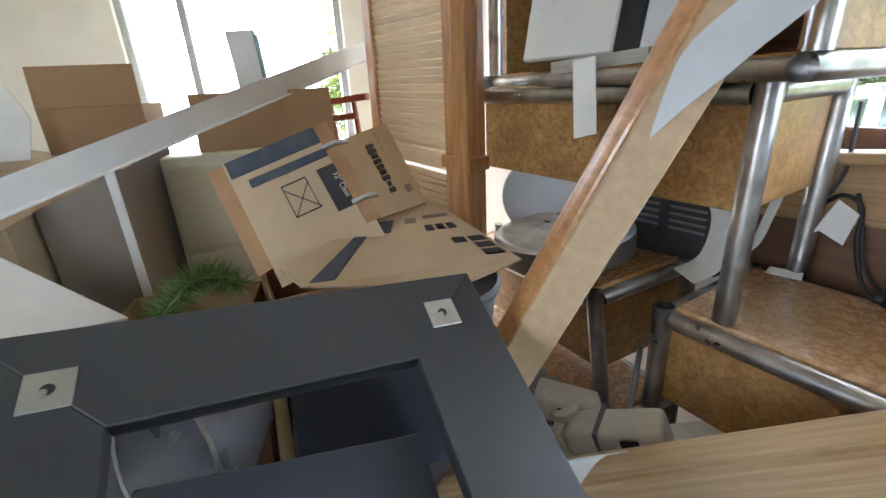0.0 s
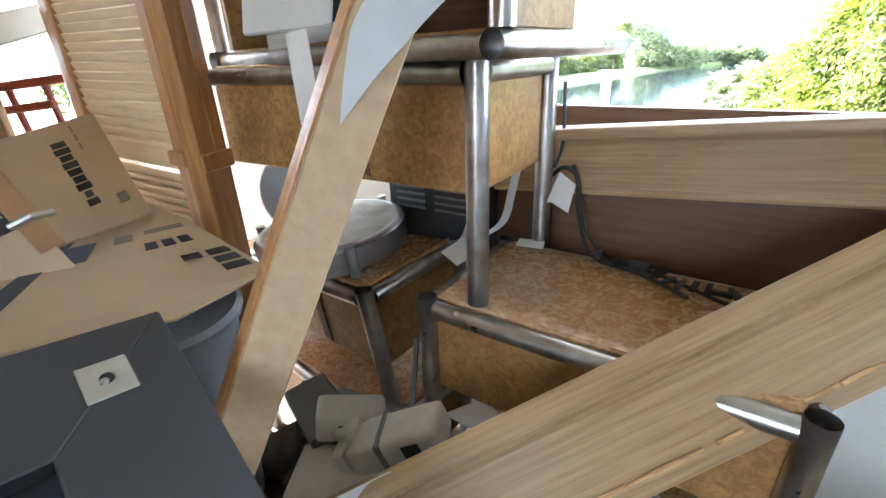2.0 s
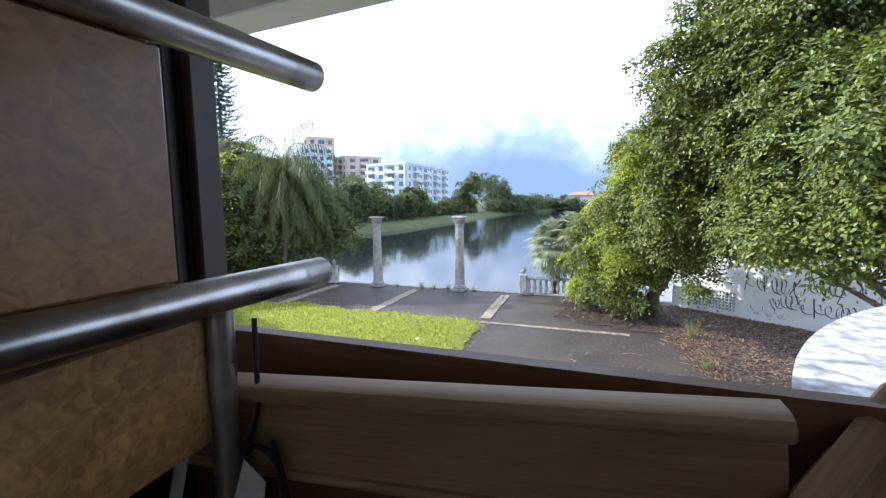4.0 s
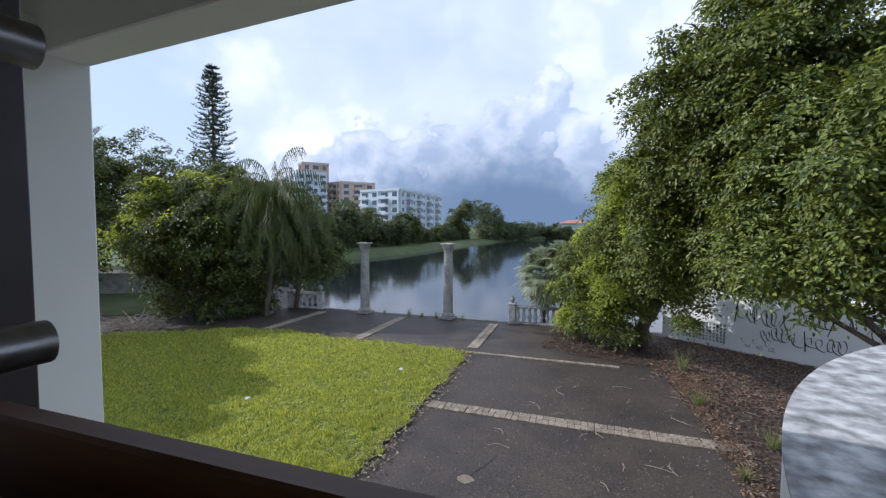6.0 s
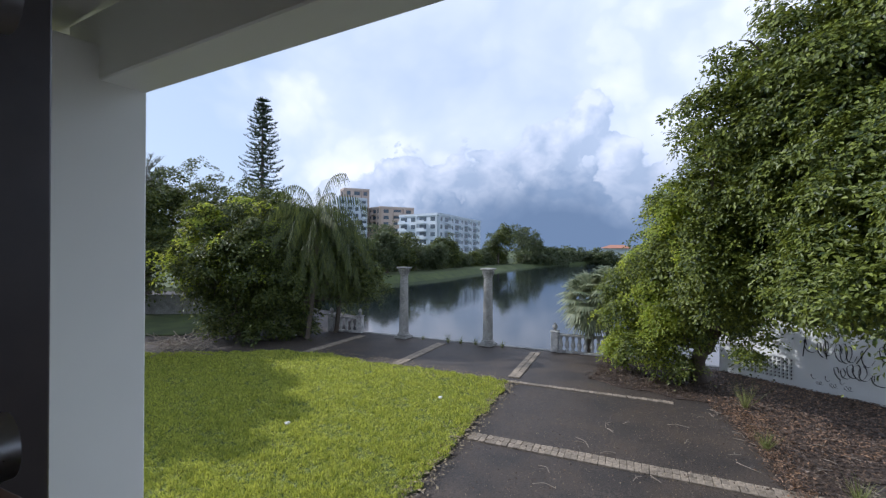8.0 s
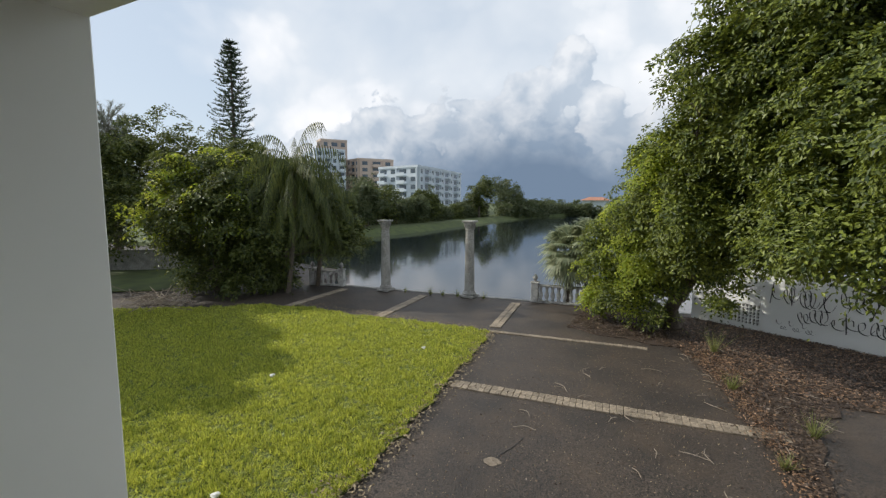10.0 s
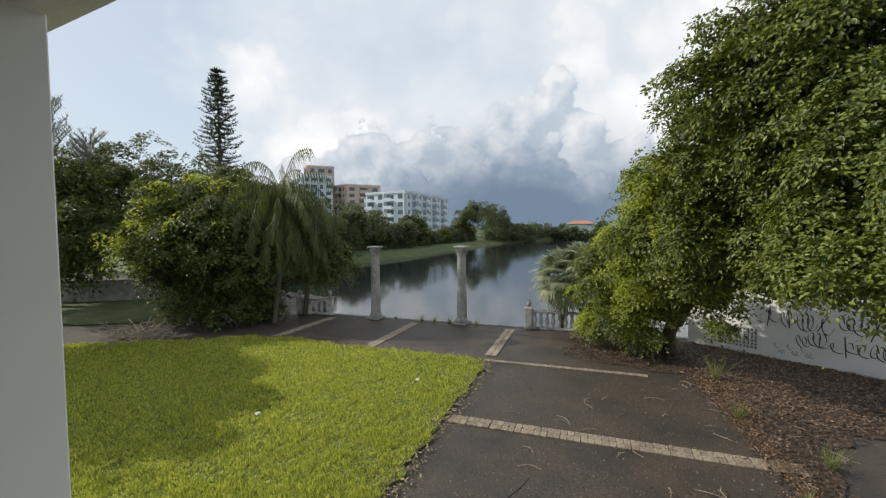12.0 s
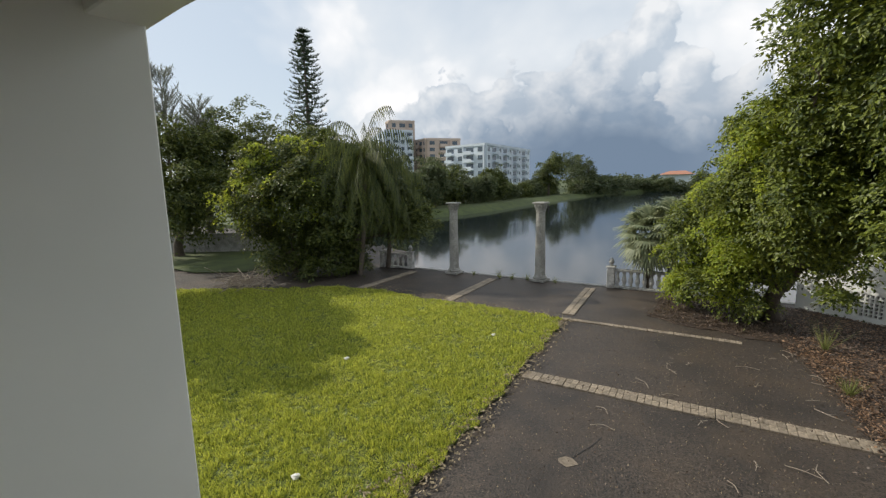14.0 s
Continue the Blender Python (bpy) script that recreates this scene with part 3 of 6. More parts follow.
# ---- the heap in the room ----
def burl_table(m, label, L=0.68, W=0.30, H=0.42, drop=0.215, open_top=False, group="burl tables", left=0.0):
    """A low table: a burl box between four chrome tube legs with rails round its top. Origin: middle of the feet."""
    t = thing("burl_table", label, "table", m, group)
    r, top = 0.019, H - 0.012
    x, y = L / 2, W / 2
    b = -x + left
    if open_top:
        w = 0.016
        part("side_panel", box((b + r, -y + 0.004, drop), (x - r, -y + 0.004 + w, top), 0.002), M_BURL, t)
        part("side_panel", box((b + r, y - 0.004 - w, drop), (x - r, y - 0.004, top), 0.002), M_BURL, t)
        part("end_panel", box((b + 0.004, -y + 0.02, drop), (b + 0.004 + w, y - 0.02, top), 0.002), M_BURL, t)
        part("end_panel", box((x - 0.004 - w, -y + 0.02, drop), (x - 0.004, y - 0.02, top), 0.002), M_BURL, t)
        # bottom panel is coloured darker than the side panels
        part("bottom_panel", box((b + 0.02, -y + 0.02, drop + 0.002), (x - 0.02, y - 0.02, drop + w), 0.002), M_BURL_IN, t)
    else:
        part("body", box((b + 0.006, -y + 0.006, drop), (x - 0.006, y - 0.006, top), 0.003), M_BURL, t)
        part("tabletop", box((b + 0.012, -y + 0.012, top), (x - 0.012, y - 0.012, H + 0.004), 0.004), M_BURL_TOP, t)
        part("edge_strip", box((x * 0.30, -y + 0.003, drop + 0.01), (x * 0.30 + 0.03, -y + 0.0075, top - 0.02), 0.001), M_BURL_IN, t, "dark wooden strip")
    for sx in (-1, 1):
        for sy in (-1, 1):
            part("leg", sweep([(sx * x, sy * y, 0), (sx * x, sy * y, H + 0.006)], r, 18, hollow=0.003), M_CHROME, t, smooth=True)
    for sy in (-1, 1):
        part("rail", sweep([(-x + r, sy * y, H - r), (x - r, sy * y, H - r)], r * 0.92, 16), M_CHROME, t, smooth=True)
    for sx in (-1, 1):
        part("rail", sweep([(sx * x, -y + r, H - r), (sx * x, y - r, H - r)], r * 0.92, 16), M_CHROME, t, smooth=True)
    return t


def by_corner(corner, angle, L, W, H=0.0):
    """The pose of a table from the foot of its corner at +x, -y."""
    return Matrix.Translation(corner) @ Matrix.Rotation(radians(angle), 4, "Z") @ Matrix.Translation((-L / 2, W / 2, -H))


# T3 stands on T1; T4 lies on its side on T3
burl_table(by_corner((-0.412, -0.319, 3.312), 11.7, 0.75, 0.297), "burl veneer table with chrome tube legs, standing on another table", L=0.75, left=0.065, W=0.297, H=0.405, drop=0.197)
m1 = Matrix.Translation((-0.504, -0.359, 3.304)) @ Matrix.Rotation(radians(10.3), 4, "Z") @ Matrix.Translation((0.29, 0.165, -0.42))
burl_table(m1, "burl veneer table with dusty top and chrome rails", L=0.58, W=0.33)
m4 = axes((-0.351, -0.375, 3.733), (0.997, 0.073, 0), (0, 0, 1))
# local: x along the table, y up, z towards the window is reversed so that the feet point out
m4 = Matrix.Translation((-0.372, 0.060, 3.731)) @ Matrix(((0.997, 0, 0.073), (0.073, 0, -0.997), (0.0, 1, 0.0))).to_4x4() @ Matrix.Translation((-0.385, 0.128, 0))
burl_table(m4, "burl veneer table lying on its side, open face forward", L=0.77, left=0.05, W=0.256, H=0.43, drop=0.20, open_top=True)
m2 = Matrix.Translation((-0.664, -0.392, 3.272)) @ Matrix.Rotation(radians(3), 4, "Z") @ Matrix.Rotation(radians(-6), 4, "Y") @ Matrix.Rotation(radians(4), 4, "X") @ Matrix.Translation((-0.34, 0.15, -0.42))
burl_table(m2, "tilted burl veneer table holding a round white lamp")
for px, py, a in ((-0.16, -0.22, 10), (-1.0, -0.25, 3)):
    burl_table(Matrix.Translation((px, py, FLOOR)) @ Matrix.Rotation(radians(a), 4, "Z"), "burl veneer table at the bottom of the heap")
m5 = Matrix.Translation((0.46, -0.30, 2.53)) @ Matrix.Rotation(radians(24), 4, "Z") @ Matrix.Rotation(radians(8), 4, "Y")
burl_table(m5, "burl veneer table wedged under the fallen board", H=0.40)
burl_table(Matrix.Translation((0.42, -0.40, FLOOR)) @ Matrix.Rotation(radians(24), 4, "Z"), "burl veneer table at the bottom of the heap", H=0.36)
burl_table(Matrix.Translation((-0.95, -1.35, FLOOR)) @ Matrix.Rotation(radians(80), 4, "Z"), "burl veneer table at the bottom of the heap")

# boards along the window
val = thing("moulded_board", "long oak board with a rounded top moulding, along the window", "board", Matrix.Translation((-0.62, -0.003, 3.414)) @ Matrix.Rotation(radians(8.5), 4, "Z") @ Matrix.Rotation(radians(-5.0), 4, "Y"))
prof = [(0, 0), (0.0, 0.110), (-0.004, 0.115), (-0.016, 0.118), (-0.022, 0.124), (-0.024, 0.133), (-0.020, 0.142), (-0.010, 0.146), (0.018, 0.146), (0.018, 0)]
part("board", extrude_profile(prof, 0.80), M_PLANK, val, smooth=True)
part("lower_bead", extrude_profile([(-0.007, 0.002), (-0.010, 0.008), (-0.007, 0.015), (0, 0.015), (0, 0.002)], 0.795), M_PLANK, val)
sillb = thing("sill_board", "brown stained board standing behind the oak moulding", "board", Matrix.Translation((-0.80, 0.056, 3.402)) @ Matrix.Rotation(radians(8.0), 4, "Z"))
part("board", box((0, 0, 0), (1.9, 0.036, 0.206), 0.005), M_SILL, sillb)
ap = thing("apron_board", "dark brown board below the oak moulding", "board", Matrix.Translation((-0.80, 0.012, 3.22)) @ Matrix.Rotation(radians(8.5), 4, "Z"))
part("board", box((0, 0, 0), (1.9, 0.012, 0.24), 0.003), M_SILL, ap)

# the fallen board with a broken edge
PD, PW = Vector((0.538, 0.755, 0.373)), Vector((0.09, -0.03, -0.072))
pm = axes(Vector((-0.4, -0.683, 3.139)) - PD * 0.28, PD, -PW)
plank = thing("fallen_board", "thick oak skirting board fallen across the heap, lower edge splintered", "board", pm)
prof = [(0.004, 0.004), (0.012, 0.015), (0.006, 0.020), (-0.020, 0.020), (-0.025, 0.011), (-0.031, 0.013), (-0.037, 0.003), (-0.125, 0.002), (-0.152, -0.010), (-0.150, -0.022), (0.004, -0.022)]
part("board", extrude_profile(prof, 1.56), M_PLANK, plank, smooth=True)
for i in range(70):
    x = random.uniform(0.25, 1.25)
    l = random.uniform(0.006, 0.03)
    w = random.uniform(0.0015, 0.004)
    part("splinter", box((x - l, -0.128 - w, 0.0010), (x + l, -0.128 + w, 0.0015 + random.uniform(0.002, 0.005)), 0.001), M_RAW, plank)

# leaning moulding strip with its white edging peeling off
SD = Vector((0.221, 0.372, 0.902)).normalized()
sp = Vector((-0.4, -0.63, 3.452))
sw = Vector((-0.50, -0.86, 0.0)).normalized()
sm = axes(sp - SD * 0.62, SD, sw)
stick = thing("moulding_strip", "pinkish wooden moulding strip leaning across the heap", "strip", sm)
part("strip", box((0, 0.0, -0.014), (1.55, 0.063, 0.0), 0.002), M_STICK, stick)
part("bead", extrude_profile([(0.02, -0.105), (0.02, -0.014), (0.0630, -0.014), (0.0635, -0.003), (0.0665, -0.005), (0.0685, -0.014), (0.064, -0.022), (0.073, -0.036), (0.074, -0.048), (0.066, -0.058), (0.073, -0.072), (0.072, -0.088), (0.060, -0.105)], 1.55), M_OAK, stick, "orange varnished bead", smooth=True)
cp = curve_points([(-0.420, -0.61, 3.60), (-0.375, -0.581, 3.680), (-0.334, -0.546, 3.748), (-0.302, -0.498, 3.800), (-0.269, -0.469, 3.847), (-0.245, -0.452, 3.90), (-0.225, -0.43, 4.03), (-0.215, -0.41, 4.2)], 6)
cs = []
for i, p in enumerate(cp):
    k = i / (len(cp) - 1)
    cs.append(Vector((0.70, 0.29, -0.65)).lerp(Vector((0.90, 0.42, -0.15)), max(0, k - 0.5) * 1.6).normalized() * (0.004 + 0.024 * min(1, k * 3.5)))
rib = thing("edging_ribbon", "white plastic edging strip peeling off the leaning moulding", "strip")
part("band", ribbon(cp, cs), M_RIBBON, rib, smooth=True)

# charcoal frame lying in front
FU, FV = Vector((0.889, 0.010, -0.458)), Vector((0.062, -0.993, 0.099))
fm = axes((-0.53, -0.765, 3.456), FU, FV)
if (fm.to_3x3() @ Vector((0, 0, 1))).z < 0:
    fm = fm @ Matrix.Diagonal((1, 1, -1, 1))
frame_ob = thing("mirror_frame", "charcoal painted wide mirror frame, back side up, mitred corners", "frame", fm)
FW, FL, FS = 0.127, 0.95, 0.581      # member width, along x, along y


def mitred(p):
    return slab([(x, y, 0) for x, y in p], 0.026, 0.0016)


part("frame_member", mitred([(0, 0), (FL, 0), (FL - FW, FW), (FW, FW)]), M_GREY_FRAME, frame_ob)
part("frame_member", mitred([(0, 0), (FW, FW), (FW, FS - FW), (0, FS)]), M_GREY_FRAME, frame_ob)
part("frame_member", mitred([(0, FS), (FW, FS - FW), (FL - FW, FS - FW), (FL, FS)]), M_GREY_FRAME, frame_ob)
part("frame_member", mitred([(FL, 0), (FL, FS), (FL - FW, FS - FW), (FL - FW, FW)]), M_GREY_FRAME, frame_ob)
part("inner_lip", box((FW - 0.006, FW - 0.006, -0.020), (FW, FS - FW, -0.004)), M_BLACK, frame_ob)
part("inner_lip", box((FW, FW - 0.006, -0.020), (FL - FW, FW, -0.004)), M_BLACK, frame_ob)
for hx, hy in ((0.067, 0.070), (0.075, 0.505)):
    hanger = part("hanger_plate", box((hx - 0.022, hy - 0.022, 0.0), (hx + 0.022, hy + 0.022, 0.0022), 0.0008), M_ALU, frame_ob, "galvanised keyhole hanger plate")
    kb = lathe([(0.0065, 0.0021), (0.0065, 0.0026)], 16, m=Matrix.Translation((hx, hy, 0)))
    part("keyhole", kb, M_BLACK, hanger)
    part("screw", lathe([(0.004, 0.0024), (0.004, 0.0034), (0.002, 0.0042)], 10, m=Matrix.Translation((hx + 0.003, hy + 0.003, 0))), M_CHROME, hanger, smooth=True)

# navy board, lampshade and slats below the frame
navy = thing("navy_board", "dark navy board lying under the frame", "board", fm)
part("board", slab([(0.170, 0.442, -0.06), (0.197, 0.138, -0.06), (0.80, 0.16, -0.06), (0.80, 0.46, -0.06)], 0.016, 0.002), M_NAVY, navy)
navy2 = thing("navy_box", "dark navy box under the frame", "box", fm)
part("box_side", box((0.03, 0.060, -0.42), (0.21, 0.272, -0.15), 0.004), M_NAVY, navy2)
part("box_lid", box((0.026, 0.056, -0.1495), (0.214, 0.276, -0.140), 0.002), M_NAVY, navy2)
shade = thing("lampshade", "silver foil lampshade lying on its side", "lampshade", fm @ Matrix.Translation((0.045, 0.352, -0.24)) @ Matrix.Rotation(radians(-62), 4, "X") @ Matrix.Rotation(radians(28), 4, "Y"))
part("shade", lathe([(0.05, -0.11), (0.118, 0.11), (0.113, 0.11), (0.047, -0.108)], 28), M_SILVER, shade, smooth=True)
part("rim_wire", sweep([(0.117 * math.cos(math.pi * k / 12), 0.117 * math.sin(math.pi * k / 12), 0.112) for k in range(25)], 0.004, 6), M_CHROME, shade)
pad = thing("chair_leg_bar", "pale wooden bar with brown leather edge", "bar", fm @ Matrix.Translation((-0.02, 0.278, -0.17)))
part("bar", box((0, 0, -0.05), (0.40, 0.020, 0), 0.008, seg=2), M_TAN, pad)
part("edging", box((0, 0.021, -0.05), (0.40, 0.052, -0.006), 0.008), M_SILL, pad)
gpan = thing("laminate_board", "grey-green laminate board under the frame", "board", fm)
part("panel", slab([(0.0, 0.39, -0.36), (0.5, 0.39, -0.36), (0.5, 0.60, -0.30), (0.0, 0.60, -0.30)], 0.012, 0.002), M_GREYP, gpan)

# louvred bifold leaf
D0, D1 = Vector((-1.09, -0.535, 2.80)), Vector((-1.575, -0.650, 2.80))
dm = axes(D0, D1 - D0, (0.23, -0.97, 0)) 
lw = (D1 - D0).length
ldoor = thing("louvred_door", "varnished pine bifold door leaf with louvre slats, standing folded", "door")
ldoor.matrix_world = Matrix.Translation(D0) @ Matrix.Rotation(math.atan2((D1 - D0).y, (D1 - D0).x), 4, "Z") @ Matrix.Rotation(radians(-1.5), 4, "Y")
DH = 1.93
for x0, x1 in ((0, 0.052), (lw - 0.05, lw)):
    part("stile", box((x0, -0.018, 0), (x1, 0.018, DH), 0.004), M_OAK, ldoor)
for z0, z1 in ((0, 0.12), (0.70, 0.755), (DH - 0.10, DH)):
    part("rail", box((0.052, -0.015, z0), (lw - 0.05, 0.015, z1), 0.003), M_LOUVRE, ldoor)
part("hinge_block", box((-0.006, 0.018, 0.715), (0.058, 0.030, 0.748), 0.003), M_OAK, ldoor)
slat = None
for z0, z1 in ((0.125, 0.70), (0.76, DH - 0.10)):
    z = z0 + 0.010
    while z < z1 - 0.012:
        if slat is None:
            slat = part("slat", box((0.05, -0.0035, -0.015), (lw - 0.048, 0.0035, 0.015), 0.0012), M_LOUVRE, ldoor)
            one = slat
        else:
            one = new("slat", slat.data)
            one.parent = ldoor
        one.matrix_local = Matrix.Translation((0, 0, z)) @ Matrix.Rotation(radians(-24), 4, "X")
        z += 0.0215
# the second leaf's post beside it
post = thing("door_post", "varnished pine door post beside the louvred leaf", "post", Matrix.Translation((-1.053, -0.509, 2.80)) @ Matrix.Rotation(radians(-60.6), 4, "Z"))
part("post", box((-0.044, -0.024, 0), (0.044, 0.020, DH), 0.004), M_OAK, post)
part("groove_bead", box((-0.012, 0.020, 0), (-0.004, 0.023, DH), 0.001), M_OAK, post)
part("cross_block", box((-0.048, 0.020, 0.705), (0.048, 0.030, 0.745), 0.003), M_OAK, post)

# flattened television carton
A = {"bl": (-0.843, -1.055, 3.405), "br": (-0.910, -0.820, 3.453), "tr": (-1.055, -0.895, 3.663), "tl": (-0.978, -1.118, 3.601),
     "fbl": (-0.758, -1.041, 3.432), "fbr": (-0.994, -0.813, 3.432), "fr": (-1.050, -0.596, 3.413), "fm": (-1.158, -0.630, 3.430), "fc": (-0.718, -0.550, 3.369), "fl": (-0.692, -1.010, 3.418), "fq": (-0.600, -0.740, 3.402),
     "p1": (-1.469, -0.635, 3.621), "p0": (-1.201, -0.858, 3.599), "pr": (-1.070, -0.649, 3.449)}
V = {k: Vector(v) for k, v in A.items()}
EYE = Vector((0.05, -0.95, 3.9))


def facing(corners):
    """The corners in the order that turns the panel to the room."""
    c = [Vector(p) for p in corners]
    n = (c[1] - c[0]).cross(c[2] - c[0])
    return c if n.dot(EYE - c[0]) > 0 else c[::-1]


carton = thing("television_carton", "opened brown television carton with printed navy panels", "box")
part("lying_flap", slab(facing([V["fbl"], V["fl"], V["fq"], V["fc"], V["fr"], V["fm"], V["fbr"]]), 0.004), M_CARD, carton)
part("front_panel", slab(facing([V["bl"] + (V["bl"] - V["tl"]) * 0.18, V["br"] + (V["br"] - V["tr"]) * 0.18, V["tr"], V["tl"]]), 0.006), M_CARD, carton)
part("back_flap", slab(facing([V["br"], V["pr"] + (V["pr"] - V["p1"]) * 0.06, V["p1"], V["p0"]]), 0.005), M_CARD, carton)
part("side_edge", slab(facing([V["bl"], V["tl"], V["tl"] + Vector((0.004, -0.030, -0.012)), V["bl"] + Vector((0.004, -0.030, -0.012))]), 0.005), M_CARD_IN, carton)


def on_panel(o, x, y, u, v, lift=0.0012):
    """A pose on the panel with corner o and edges to x and y, at the fractions u, v."""
    o, x, y = Vector(o), Vector(x), Vector(y)
    p = o + (x - o) * u + (y - o) * v
    m = axes(p, x - o, y - o)
    return m @ Matrix.Translation((0, 0, lift))


def bar(m, w, h, mat, name="print", t=0.0006):
    part(name, box((-w / 2, -h / 2, 0), (w / 2, h / 2, t), m=m), mat, carton)


FRONT = (A["bl"], A["br"], A["tl"])
def quad_on(o, x, y, xy, u0, v0, u1, v1, mat, lift=0.0014, name="print"):
    o, x, y, xy = Vector(o), Vector(x), Vector(y), Vector(xy)
    def at(u, v):
        return o * (1 - u) * (1 - v) + x * u * (1 - v) + y * (1 - u) * v + xy * u * v
    n = (x - o).cross(y - o).normalized() * lift
    n = n if n.dot(EYE - o) > 0 else -n
    part(name, slab(facing([at(u0, v0) + n, at(u1, v0) + n, at(u1, v1) + n, at(u0, v1) + n]), 0.0008), mat, carton)


Q = (V["bl"], V["br"], V["tl"], V["tr"])
quad_on(*Q, 0.02, 0.84, 1.0, 1.0, M_NAVY_PRINT)
quad_on(*Q, 0.14, 0.70, 0.98, 0.78, M_NAVY_PRINT)
quad_on(*Q, 0.72, 0.20, 0.985, 0.62, M_PRINT)
m32 = on_panel(V["bl"], V["br"], V["tl"], 0.86, 0.44, 0.003)
words("32\" Class", 0.0175, M_LABEL, carton, m32 @ Matrix.Rotation(radians(-90), 4, "Z"), "white lettering")
for u0, v0, u1, v1 in ((0.36, 0.30, 0.60, 0.312), (0.36, 0.598, 0.60, 0.61), (0.36, 0.30, 0.368, 0.61), (0.592, 0.30, 0.60, 0.61)):
    quad_on(*Q, u0, v0, u1, v1, M_PRINT)
mx = on_panel(V["bl"], V["br"], V["tl"], 0.48, 0.455, 0.002)
for a in (48, -48):
    bar(mx @ Matrix.Rotation(radians(a), 4, "Z"), 0.090, 0.0022, M_PRINT)
quad_on(*Q, 0.90, 0.0, 1.05, 1.0, M_CARD_IN, 0.003, "end_flap")
P = (V["br"], V["pr"], V["p0"], V["p1"])
for i, w in enumerate((0.9, 1.0, 0.8, 1.0, 0.9, 0.8, 1.0, 0.5, 0.8)):
    v0 = 0.80 - 0.072 * i
    quad_on(*P, 0.50 - 0.075 * w, v0 - 0.056, 0.50 + 0.075 * w, v0, M_PRINT)
for i in range(3):
    quad_on(*P, 0.68, 0.86 - 0.10 * i, 0.70, 0.93 - 0.10 * i, M_TAUPE)
quad_on(*P, 0.74, 0.10, 0.86, 0.18, M_TAUPE)
F = (V["fbr"], V["fl"], V["fr"], V["fc"])
quad_on(*F, -0.02, 0.02, 0.98, 0.12, M_NAVY_PRINT)
quad_on(*F, 0.12, 0.12, 0.36, 0.30, M_NAVY_PRINT)
for u0, v0, u1, v1 in ((0.10, 0.62, 0.16, 0.92), (0.30, 0.60, 0.40, 0.67), (0.30, 0.70, 0.40, 0.77), (0.30, 0.80, 0.40, 0.87), (0.58, 0.86, 0.66, 0.97), (0.69, 0.86, 0.77, 0.97), (0.80, 0.86, 0.88, 0.97), (0.58, 0.74, 0.66, 0.83), (0.12, 0.42, 0.22, 0.54)):
    quad_on(*F, u0, v0, u1, v1, M_TAUPE if u0 < 0.2 else M_PRINT)
for k in (0.2, 0.75):
    p = V["br"].lerp(V["tr"], k)
    part("carton_clip", sweep([p + Vector((0.006, -0.03, 0)), p + Vector((0.014, 0, 0.012)), p + Vector((0.006, 0.03, 0.01))], 0.006, 8), M_ALU, carton)

# grey waste bin under the flap
bin_ob = thing("waste_bin", "grey plastic waste bin with a rolled rim", "bin", Matrix.Translation((-0.745, -0.735, 2.915)) @ Matrix.Rotation(radians(4), 4, "Y"))
part("bin_body", lathe([(0.08, 0), (0.105, 0.43), (0.099, 0.43), (0.075, 0.01)], 28), M_GREYP, bin_ob, smooth=True)
part("rim", lathe([(0.098, 0.432), (0.114, 0.436), (0.117, 0.448), (0.108, 0.456), (0.098, 0.45)], 28), M_GREYP, bin_ob, smooth=True)

# white L-profile laid across
lt, ll = Vector((-1.62, -0.712, 3.805)), Vector((-0.90, -1.669, 3.493))
xd = (lt - ll).normalized()
lm = axes(ll - xd * 0.25, xd, (0.0, 0.25, 1))
lp = thing("white_profile", "long white metal angle profile laid across the boxes", "profile", lm)
part("profile", extrude_profile([(0, 0), (0.066, 0.0), (0.066, 0.003), (0.003, 0.003), (0.003, 0.014), (0, 0.014)], (lt - ll).length + 0.47), M_PAPER, lp)
pink = thing("edging_strip", "thin pinkish edging strip hanging under the white profile", "strip")
part("strip", ribbon(curve_points([(-0.98, -1.72, 3.40), (-1.05, -1.60, 3.49), (-1.16, -1.46, 3.555), (-1.25, -1.34, 3.60)], 6), [Vector((0.004, 0.004, 0.012))] * 19, 0.0015), M_STICK, pink)
part("end_lip", box((0.002, 0.003, 0.003), (0.006, 0.064, 0.013), 0.001), M_ALU, lp)


